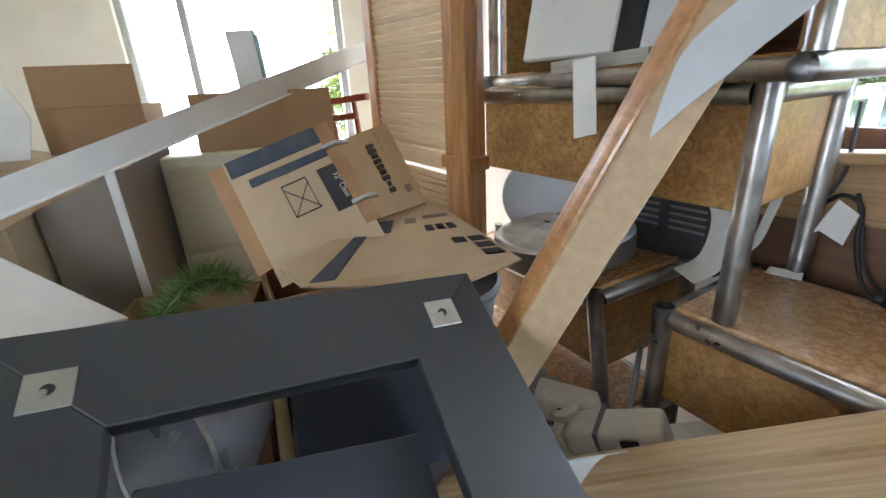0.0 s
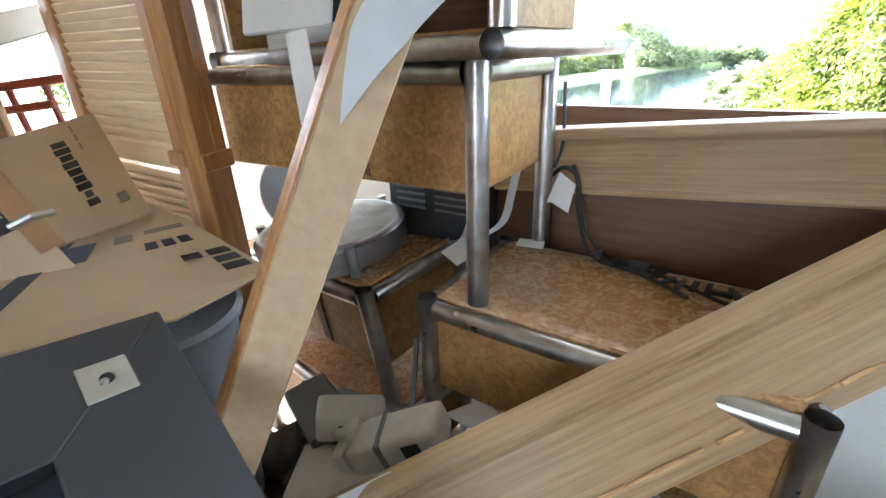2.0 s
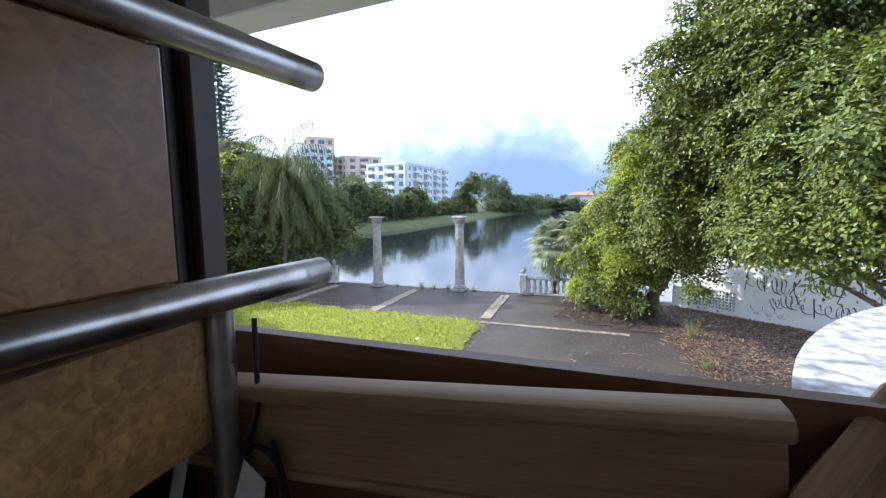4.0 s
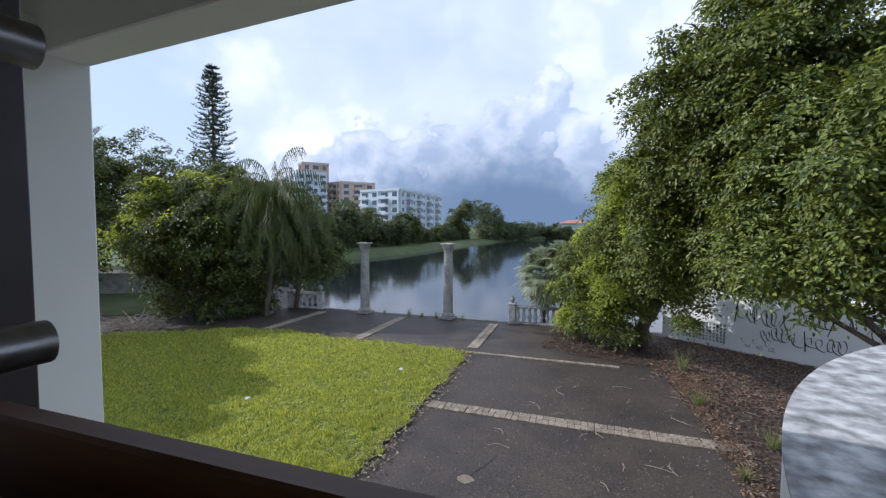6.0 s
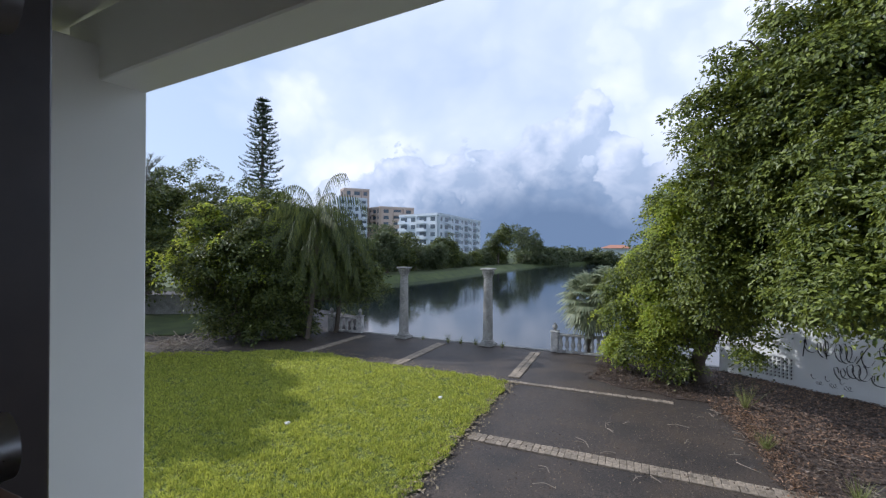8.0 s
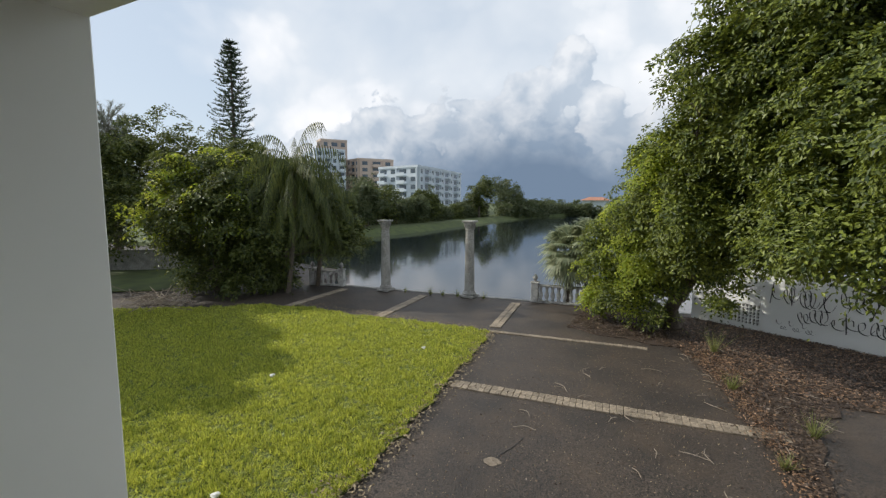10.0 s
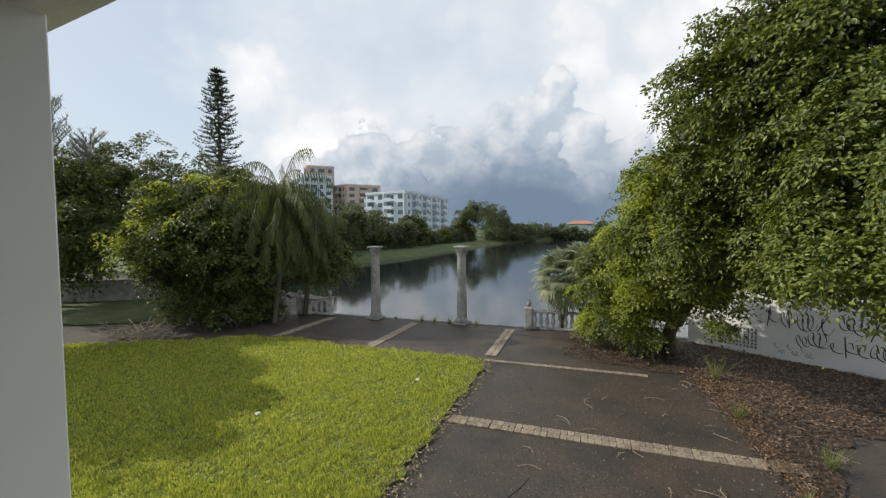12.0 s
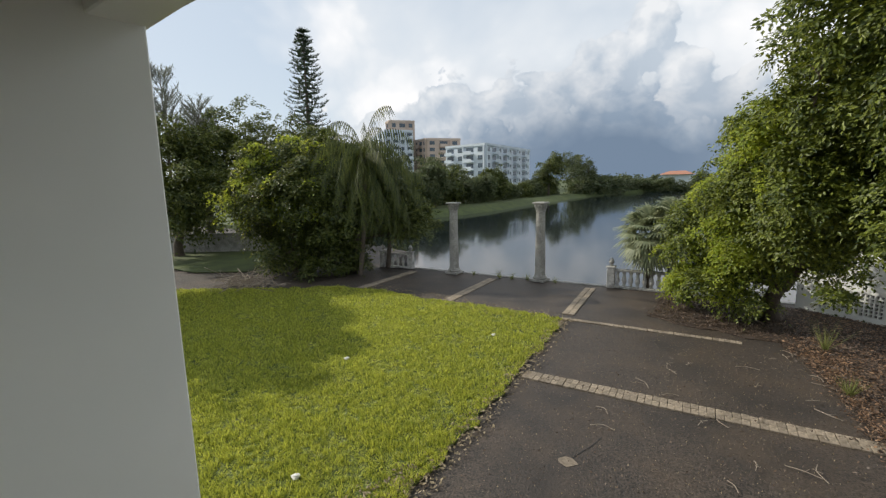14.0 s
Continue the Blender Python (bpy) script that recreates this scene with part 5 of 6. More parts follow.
def blades(n, xr, yr, pg, h, name, label, mat, near=None):
    rs = np.random.RandomState(n)
    x, y = rs.uniform(*xr, n), rs.uniform(*yr, n)
    if near is not None:
        d = np.hypot(x - near[0], y - near[1])
        keep = rs.rand(n) < np.clip((7.0 / d) ** 1.1, 0.05, 1)
        x, y = x[keep], y[keep]
    k = inside(x, y, pg)
    x, y = x[k], y[k]
    k = rs.rand(len(x)) < 0.88 + 0.4 * np.sin(x * 13.1 + 2.1 * np.sin(y * 9.3)) * np.sin(y * 15.3 + 1.9 * np.sin(x * 11.1))
    x, y = x[k], y[k]
    m = len(x)
    a = rs.uniform(0, 6.28, m)
    d = np.hypot(x, y)
    w = 0.0045 + 0.0009 * d
    lump = np.sin(x * 5.1 + 1.7 * np.sin(y * 3.3)) * np.sin(y * 6.3 + 1.3 * np.sin(x * 4.1))
    lump2 = np.sin(x * 13.1 + 2.1 * np.sin(y * 9.3)) * np.sin(y * 15.3 + 1.9 * np.sin(x * 11.1))
    hh = h * rs.uniform(0.35, 1.3, m) * (1 + 0.35 * lump + 0.45 * lump2)
    lean = rs.normal(0, 0.034, (m, 2))
    v = np.empty((m, 3, 3))
    v[:, 0] = np.stack([x - w * np.cos(a), y - w * np.sin(a), np.full(m, 0.02)], 1)
    v[:, 1] = np.stack([x + w * np.cos(a), y + w * np.sin(a), np.full(m, 0.02)], 1)
    v[:, 2] = np.stack([x + lean[:, 0], y + lean[:, 1], 0.02 + hh], 1)
    return tagged(raw(name, v.reshape(-1, 3), np.arange(3 * m).reshape(-1, 3), mat), label, "grass", kind="stuff")


blades(900000, (-22, -3.2), (0.5, 11.8), out, 0.062, "grass", "short bright green lawn grass", M_GRASS, (-1, 0))

# back strip of shaded grass and a grey boundary wall at the far left
structure("back_lawn", slab([(-21.5, 8.6, 0.02), (-19.5, 10.2, 0.02), (-25, 15.5, 0.02), (-40, 14, 0.02), (-40, 6, 0.02)][::-1], 0.03), M_BANK, "shaded grass by the boundary wall", "lawn")
bw = thing("boundary_wall", "low weathered grey concrete boundary wall", "wall", kind="structure")
for i in range(7):
    p = Vector((-33, 7.5, 0)).lerp(Vector((-20.5, 17.5, 0)), i / 7)
    q = Vector((-33, 7.5, 0)).lerp(Vector((-20.5, 17.5, 0)), (i + 0.985) / 7)
    part("panel", box((0, -0.08, 0), ((q - p).length, 0.08, 1.15), 0.01, m=axes(p, q - p, (-1, 1, 0))), M_CONC, bw)

MULCH = [(-3.3, 13.4), (-2.2, 13.1), (-0.3, 12.9), (0.2, 11.6), (0.6, 10.6), (0.95, 8.8), (1.25, 8.0), (1.45, 6.9), (1.7, 6.9), (1.75, 8.1), (1.95, 9.4), (2.6, 10.6), (9, 11.2), (9, 17.5), (-3.5, 16.2)]
mo = []
for a, b in zip(MULCH, MULCH[1:] + MULCH[:1]):
    for k in range(6):
        p = Vector(a).lerp(Vector(b), k / 6)
        mo.append((p.x + 0.22 * noise.noise((p.x * 1.7, p.y * 1.7, 3)), p.y + 0.22 * noise.noise((p.x * 1.7, p.y * 1.7, 9))))
structure("mulch_bed", slab([(x, y, 0.012) for x, y in mo], 0.05), M_MULCH, "brown leaf litter bed under the tree", "ground")


def litter(n, pg, xr, yr, size, name, label, mat, soft=0.0, seed=1):
    rs = np.random.RandomState(seed)
    x, y = rs.uniform(*xr, n), rs.uniform(*yr, n)
    k = inside(x, y, pg)
    x, y = x[k], y[k]
    x, y = x + rs.normal(0, soft, len(x)), y + rs.normal(0, soft, len(x))
    m = len(x)
    a, s = rs.uniform(0, 6.28, m), size * rs.uniform(0.5, 1.4, m)
    z = 0.018 + rs.uniform(0, 0.02, m)
    v = np.empty((m, 4, 3))
    for i, (l, w) in enumerate(((-1, 0), (0, 0.45), (1, 0), (0, -0.45))):
        v[:, i] = np.stack([x + s * (l * np.cos(a) - w * np.sin(a)), y + s * (l * np.sin(a) + w * np.cos(a)), z + rs.uniform(0, 0.03, m)], 1)
    return tagged(raw(name, v.reshape(-1, 3), np.arange(4 * m).reshape(-1, 4), mat), label, "litter", kind="stuff")


litter(60000, MULCH, (-3.5, 6), (4, 17), 0.032, "dry_leaves", "fallen brown leaves over the bed", M_DRY, 0.12, 3)
litter(9500, [(-5.1, 0.5), (-4.6, 0.5), (-4.0, 0.5), (-3.2, 1.0), (-3.75, 4.7), (-4.1, 6.8), (-4.35, 8.3), (-4.65, 10.4), (-4.9, 11.9), (-5.3, 11.7), (-4.75, 8.3), (-4.15, 4.7)], (-5.4, -3), (0.5, 12), 0.035, "edge_debris", "dry grass clippings along the lawn edge", M_CLIP, 0.09, 4)
litter(9000, [(0.0, 12.6), (0.7, 10.2), (1.0, 8.6), (1.25, 7.0), (1.5, 7.0), (1.3, 8.8), (1.1, 10.4), (0.8, 12.6)], (-0.2, 1.8), (6.9, 12.7), 0.028, "leaf_straw", "rusty drift of leaf straw on the asphalt", M_STRAW, 0.10, 24)
litter(9000, [(1.0, 10.8), (7, 10.8), (7, 16), (0.0, 16), (-0.2, 12.8)], (-0.2, 7), (10.5, 16), 0.035, "leaf_straw", "rusty leaf straw along the garden wall", M_STRAW, 0.15, 25)
litter(1500, [(-5.35, 10.9), (-5.1, 12.1), (-12.5, 11.7), (-12.5, 10.8)], (-12.6, -5), (10.7, 12.2), 0.03, "edge_debris", "dry grass clippings along the lawn edge", M_CLIP, 0.08, 14)
litter(5200, [(-4.2, 3), (1.2, 3), (0.6, 12.5), (-5, 12)], (-5, 2), (3, 13), 0.009, "yard_specks", "pale specks and grass bits on the asphalt", M_CLIP, 0.3, 16)
litter(2600, [(-4.2, 3), (1.2, 3), (0.6, 12.5), (-5, 12)], (-5, 2), (3, 13), 0.02, "yard_crumbs", "small leaf crumbs scattered on the asphalt", M_DRY, 0.3, 6)
rng = np.random.RandomState(11)
for i in range(46):
    t = rng.uniform(0, 1)
    if i < 30:
        c = Vector((rng.uniform(-0.6, 2.2), rng.uniform(7.0, 13.5), 0.03))
    else:
        c = Vector((rng.uniform(-2.8, 0.6), rng.uniform(4.5, 11.5), 0.012))
    a = rng.uniform(0, 6.28)
    l = rng.uniform(0.07, 0.24)
    d = Vector((math.cos(a), math.sin(a), 0))
    s = Vector((-d.y, d.x, 0))
    tw = thing("fallen_twig", "pale bare twig lying on the ground", "twig", None, "fallen twigs")
    bm = sweep(curve_points([c - d * l, c + s * l * rng.uniform(-0.4, 0.4) + Vector((0, 0, 0.02)), c + d * l], 4), 0.006, 5)
    sweep([c, c + (d * 0.5 + s) * l * 0.5 + Vector((0, 0, 0.015))], 0.004, 5, bm)
    part("twig", bm, M_TWIG, tw)
for c in ((-6.01, 9.40), (-5.27, 3.18), (-7.9, 6.2)):
    sc = thing("paper_scrap", "small crumpled white paper on the lawn", "litter", Matrix.Translation((c[0], c[1], 0.06)))
    one = bmesh.new()
    bmesh.ops.create_icosphere(one, subdivisions=2, radius=0.055)
    for v in one.verts:
        v.co *= 1 + 0.5 * noise.noise(v.co * 25)
        v.co.z *= 0.55
    part("paper", one, M_PAPER, sc)
# concrete spots on the asphalt
spot = bmesh.new()
ring = [spot.verts.new((-2.52 + 0.13 * (1 + 0.5 * noise.noise((math.cos(a), math.sin(a), 2))) * math.cos(a), 5.75 + 0.11 * (1 + 0.5 * noise.noise((math.cos(a), math.sin(a), 5))) * math.sin(a), -0.006)) for a in (2 * math.pi * k / 26 for k in range(26))]
spot.faces.new(ring)
structure("crack", ribbon(curve_points([(-2.50, 5.85, -0.007), (-2.44, 6.1, -0.007), (-2.38, 6.3, -0.007), (-2.33, 6.65, -0.007)], 4), [Vector((0.006, 0, 0))] * 13, 0.002), M_BLACK, "thin crack in the asphalt", "crack")
structure("concrete_spot", spot, M_PAVER, "pale worn spot on the asphalt", "ground")


def tuft(x, y, h, n, seed):
    rs = np.random.RandomState(seed)
    t = thing("weed_tuft", "thin green-brown grass tuft growing in a joint", "weed", Matrix.Translation((x, y, 0)), "weed tufts")
    v, f = [], []
    for i in range(n):
        a, r = rs.uniform(0, 6.28), rs.uniform(0, 0.06)
        b = np.array((r * math.cos(a), r * math.sin(a), 0))
        tip = b + np.array((rs.normal(0, 0.35 * h), rs.normal(0, 0.35 * h), h * rs.uniform(0.5, 1.1)))
        w = np.array((-math.sin(a), math.cos(a), 0)) * 0.007
        k = len(v)
        v += [b - w, b + w, tip]
        f.append((k, k + 1, k + 2))
    raw("grass", np.array(v), np.array(f), M_WEED, t)


for i, (x, y, h, n) in enumerate(((0.54, 12.91, 0.75, 60), (0.77, 10.50, 0.40, 80), (1.80, 8.97, 0.45, 60), (1.24, 7.67, 0.28, 60), (-9.4, 15.3, 0.45, 40), (-8.9, 15.45, 0.3, 40), (-8.3, 15.6, 0.35, 40), (-7.2, 15.75, 0.3, 40), (-10.6, 15.2, 0.25, 30), (-12.4, 11.0, 0.2, 30))):
    tuft(x, y, h, n, 50 + i)


# ---- pavers in bands ----
def band(name, o, d, length, step=0.205, piece=None, rows=(-1, 1)):
    o, d = Vector(o), Vector(d).normalized()
    s = Vector((-d.y, d.x, 0))
    b = tagged(new(name), "band of small sandy pavers set in the asphalt", "paving", kind="structure")
    m = axes(o, d, s)
    for i in range(int(length / step)):
        for row in rows:
            p = new("paver", piece or PAVER)
            p.parent = b
            p.matrix_local = m @ Matrix.Translation((i * step + random.uniform(-0.006, 0.006), row * 0.092 + random.uniform(-0.006, 0.006), -0.035 + random.uniform(0, 0.006))) @ Matrix.Rotation(radians(random.uniform(-2, 2)), 4, "Z")


tmp = part("paver", box((0.003, -0.087, 0), (0.201, 0.087, 0.036), 0.006), M_PAVER)
PAVER = tmp.data
bpy.data.objects.remove(tmp)
tmp = part("paver", box((0.002, -0.088, 0), (0.116, 0.088, 0.036), 0.006), M_PAVER)
SMALL = tmp.data
bpy.data.objects.remove(tmp)
band("paver_band_1", (-4.36, 7.92, 0.012), YX, 5.9, 0.12, SMALL)
band("paver_band_2", (-5.25, 11.80, 0.012), YX, 4.4, 0.12, SMALL, (0,))
band("paver_band_3", (-5.22, 12.25, 0.012), (-0.17, 1, 0), 3.5)
band("paver_band_4", (-9.10, 11.40, 0.012), (-0.13, 1, 0), 3.7)
band("paver_band_5", (-12.90, 11.0, 0.012), (-0.12, 1, 0), 3.6)

# ---- sea wall, columns, balusters ----
sw0, sw1 = Vector((-15.3, shore(-15.3), 0)), Vector((10, shore(10), 0))
structure("sea_wall", box((0, -0.16, -2.2), ((sw1 - sw0).length, 0.02, 0.02), 0.01, m=axes(sw0, sw1 - sw0, (0, 1, 0))), M_CONC, "low concrete edge of the yard above the lake", "wall")


def column(x, y, h, label):
    c = thing("stone_column", label, "column", Matrix.Translation((x, y, 0)), "stone columns")
    part("plinth", box((-0.29, -0.29, 0), (0.29, 0.29, 0.10), 0.012), M_CONC, c)
    part("base", lathe([(0.25, 0.10), (0.275, 0.13), (0.27, 0.17), (0.235, 0.19), (0.245, 0.22), (0.215, 0.25)], 28), M_CONC, c, smooth=True)
    sh = bmesh.new()
    rings = []
    n = 40
    for z in (0.25, 0.8, 1.4, 2.0, 2.45, h - 0.36):
        k = (z - 0.25) / (h - 0.6)
        R = 0.205 - 0.035 * k
        rings.append([sh.verts.new(((R - 0.010 * (i % 2)) * math.cos(2 * math.pi * i / n), (R - 0.010 * (i % 2)) * math.sin(2 * math.pi * i / n), z)) for i in range(n)])
    for a, b in zip(rings, rings[1:]):
        for i in range(n):
            sh.faces.new((a[i], a[(i + 1) % n], b[(i + 1) % n], b[i]))
    part("shaft", sh, M_CONC, c)
    part("capital", lathe([(0.172, h - 0.37), (0.195, h - 0.35), (0.178, h - 0.33), (0.185, h - 0.22), (0.215, h - 0.12), (0.225, h - 0.07)], 28), M_CONC, c, smooth=True)
    for i in range(12):
        a = 2 * math.pi * i / 12
        part("acanthus_leaf", box((-0.028, -0.012, -0.10), (0.028, 0.022, 0.10), 0.010, m=Matrix.Translation((0.205 * math.cos(a), 0.205 * math.sin(a), h - 0.21)) @ Matrix.Rotation(a - math.pi / 2, 4, "Z") @ Matrix.Rotation(radians(-18), 4, "X")), M_CONC, c)
    part("abacus", box((-0.245, -0.245, h - 0.07), (0.245, 0.245, h), 0.014), M_CONC, c)
    return c


column(-11.54, 15.10, 3.06, "fluted cast-stone column with leafy capital, grey and stained")
column(-7.84, 15.77, 3.09, "fluted cast-stone column with leafy capital, darkly weathered")


def baluster_run(o, d, posts, length, n):
    o, d = Vector(o), Vector(d).normalized()
    m = axes(o, d, (-d.y, d.x, 0))
    b = thing("balustrade", "weathered white balustrade with urn finials", "balustrade", m, "balustrades")
    for x in posts:
        p = part("post", box((x - 0.13, -0.13, 0), (x + 0.13, 0.13, 0.74), 0.012), M_BALUSTER, b)
        part("post_cap", box((x - 0.16, -0.16, 0.74), (x + 0.16, 0.16, 0.80), 0.012), M_BALUSTER, b)
        part("finial", lathe([(0.05, 0.80), (0.07, 0.82), (0.045, 0.85), (0.095, 0.92), (0.10, 0.97), (0.06, 1.05), (0.02, 1.10)], 18, m=Matrix.Translation((x, 0, 0))), M_BALUSTER, b, smooth=True)
    part("top_rail", box((0, -0.10, 0.62), (length, 0.10, 0.70), 0.012), M_BALUSTER, b)
    part("bottom_rail", box((0, -0.09, 0), (length, 0.09, 0.08), 0.012), M_BALUSTER, b)
    bal = None
    for i in range(n):
        x = 0.22 + (length - 0.4) * i / max(1, n - 1)
        if bal is None:
            bal = part("baluster", lathe([(0.065, 0.08), (0.065, 0.12), (0.045, 0.15), (0.085, 0.27), (0.075, 0.36), (0.042, 0.50), (0.065, 0.57), (0.065, 0.62)], 12), M_BALUSTER, b, smooth=True)
            one = bal
        else:
            one = new("baluster", bal.data)
            one.parent = b
        one.matrix_local = Matrix.Translation((x, 0, 0))


baluster_run((-15.25, 14.45, 0), (1.45, 0.42, 0), (0.0, 1.45), 1.5, 5)
baluster_run((-5.25, 16.22, 0), (1, 0.15, 0), (0.0,), 4.2, 18)

# ---- white graffiti wall ----
gw = thing("graffiti_wall", "white garden wall with black scribbles and a pierced block panel", "wall", axes((0.0, 16.62, 0), (0.905, -0.425, 0), (0.425, 0.905, 0)), kind="structure")
part("wall", box((0, 0, 0), (0.55, 0.2, 1.9), 0.01), M_STUCCO, gw)
part("wall", box((0.55, 0, 0.78), (1.95, 0.2, 1.9)), M_STUCCO, gw)
part("wall", box((0.55, 0, 0), (1.95, 0.2, 0.16)), M_STUCCO, gw)
part("wall", box((1.95, 0, 0), (9, 0.2, 1.9), 0.01), M_STUCCO, gw)
# dark sheet stands in for the shade behind the pierced blocks
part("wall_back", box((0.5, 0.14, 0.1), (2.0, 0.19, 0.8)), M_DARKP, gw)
for i in range(15):
    part("block_web", box((0.55 + 0.1 * i - 0.018, 0.01, 0.16), (0.55 + 0.1 * i + 0.018, 0.12, 0.78)), M_STUCCO, gw)
for k in range(7):
    part("block_web", box((0.55, 0.012, 0.16 + 0.1033 * k - 0.016), (1.95, 0.118, 0.16 + 0.1033 * k + 0.016)), M_STUCCO, gw)
rng = np.random.RandomState(3)


def scribble(x, z, w, h, turns, thick):
    """A sprayed flourish: loops that lean and overlap, w wide and h high."""
    pts = []
    for i in range(turns * 5 + 1):
        k = i / (turns * 5)
        a = 2 * math.pi * k * turns
        pts.append((x + w * (k - 0.5) + 0.30 * w * math.cos(a) + rng.uniform(-0.05, 0.05) * w, -0.006, z + 0.45 * h * math.sin(a) * rng.uniform(0.6, 1.1)))
    cp = curve_points(pts, 6)
    part("scribble", ribbon(cp, [Vector((0.7, 0, 0.7)) * thick for _ in cp], 0.002), M_BLACK, gw)


for k in range(6):
    scribble(2.30 + 0.40 * k + rng.uniform(-0.06, 0.06), 1.20 + rng.uniform(-0.10, 0.10), rng.uniform(0.20, 0.46), rng.uniform(0.35, 0.70), 1 + k % 3, 0.014)
for k in range(5):
    scribble(2.95 + 0.40 * k + rng.uniform(-0.05, 0.05), 0.66 + rng.uniform(-0.08, 0.08), rng.uniform(0.22, 0.42), rng.uniform(0.3, 0.6), 1 + (k + 1) % 3, 0.014)
for k in range(6):
    scribble(2.40 + 0.15 * k, 0.42 - 0.15 * (k % 2), rng.uniform(0.08, 0.16), rng.uniform(0.10, 0.20), 1 + k % 2, 0.007)
for k in range(6):
    scribble(4.9 + 0.45 * k, 1.0 + rng.uniform(-0.3, 0.3), rng.uniform(0.2, 0.5), rng.uniform(0.3, 0.7), 1 + k % 3, 0.014)
for x0, z0, x1, z1 in ((2.18, 0.92, 2.24, 1.52), (2.70, 0.95, 2.66, 1.46), (3.30, 0.96, 3.52, 1.42), (3.9, 0.40, 3.86, 0.95), (4.35, 0.9, 4.5, 1.4)):
    part("scribble", ribbon([(x0, -0.007, z0), (x1, -0.007, z1)], [Vector((0.014, 0, 0.004))] * 2, 0.002), M_BLACK, gw)

# ---- trees ----
def leaf_mesh(lobes, n, size, seed, per=34, reach=2.3, shell=0.55):
    """Leaves in sprays at the twig ends of each lobe, with gaps between the sprays; a leaf is a folded rhomb of two triangles."""
    rs = np.random.RandomState(seed)
    L = []
    for x, y, z, r in lobes:
        for _ in range(max(4, int(15 * min(1.7, max(0.45, r / (9 * size)))))):
            e = rs.normal(size=3)
            e /= np.linalg.norm(e)
            e *= r * rs.uniform(0.35, 0.95)
            L.append((x + e[0], y + e[1], z + e[2], r * rs.uniform(0.22, 0.42)))
    L = np.array(L, float)
    wgt = L[:, 3] ** 2
    pick = rs.choice(len(L), max(1, int(1.25 * n) // per), p=wgt / wgt.sum())
    d = rs.normal(size=(len(pick), 3))
    d[:, 2] += 0.55
    d /= np.linalg.norm(d, axis=1)[:, None]
    r = L[pick, 3]
    q = r * (shell + (1.10 - shell) * rs.rand(len(pick)) ** 0.7)
    c = L[pick, :3] + d * q[:, None] * np.array((1.15, 1.15, 0.75))
    g = 1.3 / max(0.45, float(np.median(r)))
    gap = np.sin(c[:, 0] * g + 2.0 * np.sin(c[:, 1] * g * 0.8)) * np.sin(c[:, 2] * g * 1.3 + 1.7 * np.sin(c[:, 0] * g * 0.7)) + rs.normal(0, 0.3, len(c))
    keep = (c[:, 2] > 0.12) & (gap > -0.55)
    c, d = c[keep], d[keep]
    m = len(c)
    R = size * reach * rs.uniform(0.55, 1.25, m)
    axis = d * 0.7 + np.array((-0.18, -0.08, 0.62)) + rs.normal(0, 0.22, (m, 3))
    axis /= np.linalg.norm(axis, axis=1)[:, None]
    off = rs.normal(0, 0.55, (m, per, 3))
    off -= (off * axis[:, None]).sum(2, keepdims=True) * axis[:, None] * 0.68
    droop = -0.35 * (off ** 2).sum(2)
    at = c[:, None] + off * R[:, None, None]
    at[:, :, 2] += droop * R[:, None]
    at, away = at.reshape(-1, 3), off.reshape(-1, 3)
    out = np.repeat(axis, per, 0) + rs.normal(0, 0.30, at.shape)
    out /= np.linalg.norm(out, axis=1)[:, None]
    t = away + rs.normal(0, 0.35, at.shape) + np.array((0, 0, -0.22))
    t -= (t * out).sum(1, keepdims=True) * out
    t /= np.linalg.norm(t, axis=1)[:, None] + 1e-9
    s = np.cross(out, t)
    k = size * rs.uniform(0.6, 1.35, len(at))[:, None]
    v = np.empty((len(at), 4, 3))
    v[:, 0], v[:, 2] = at, at + t * k - out * k * 0.08
    v[:, 1] = at + t * k * 0.45 + s * k * 0.28 + out * k * 0.09
    v[:, 3] = at + t * k * 0.45 - s * k * 0.28 + out * k * 0.09
    b = 4 * np.arange(len(at))[:, None]
    f = np.concatenate([b + np.array((0, 1, 2)), b + np.array((0, 2, 3))], 1).reshape(-1, 3)
    return v.reshape(-1, 3), f


def limbs(base, lobes, r0, seed, fork=0.3, multi=1):
    """Trunk and limbs that fork from it to the lobes."""
    rs = np.random.RandomState(seed)
    base = Vector(base)
    top = sum((Vector(l[:3]) for l in lobes), Vector()) / len(lobes)
    crotch = base.lerp(Vector((top.x, top.y, top.z)), fork)
    bm = None
    for k in range(multi):
        o = Vector((rs.uniform(-1, 1), rs.uniform(-1, 1), 0)) * r0 * 1.4 * (multi > 1)
        bm = sweep(curve_points([base + o - Vector((0, 0, 0.1)), base.lerp(crotch, 0.5) + o * 1.5 + Vector((rs.uniform(-0.12, 0.12), rs.uniform(-0.12, 0.12), 0)), crotch + o], 5),
                   [r0 * (1.35 - 0.55 * i / 10) for i in range(11)], 9, bm)
    for l in lobes:
        e = Vector(l[:3])
        mid = crotch.lerp(e, 0.5) + Vector((rs.uniform(-0.3, 0.3), rs.uniform(-0.3, 0.3), 0.25))
        pts = curve_points([crotch, mid, e], 5)
        if l[3] < 0.3:
            continue
        q = r0 * min(1, 0.25 + 0.5 * l[3])
        sweep(pts, [q * (0.62 - 0.54 * i / (len(pts) - 1)) for i in range(len(pts))], 7, bm)
        for _ in range(4):
            s = pts[rs.randint(4, len(pts))]
            g = Vector(rs.normal(size=3)).normalized() * l[3] * 0.6
            sweep([s, s + g * 0.55 + Vector((0, 0, 0.1)), s + g], [r0 * 0.14, r0 * 0.09, r0 * 0.03], 5, bm)
    return bm


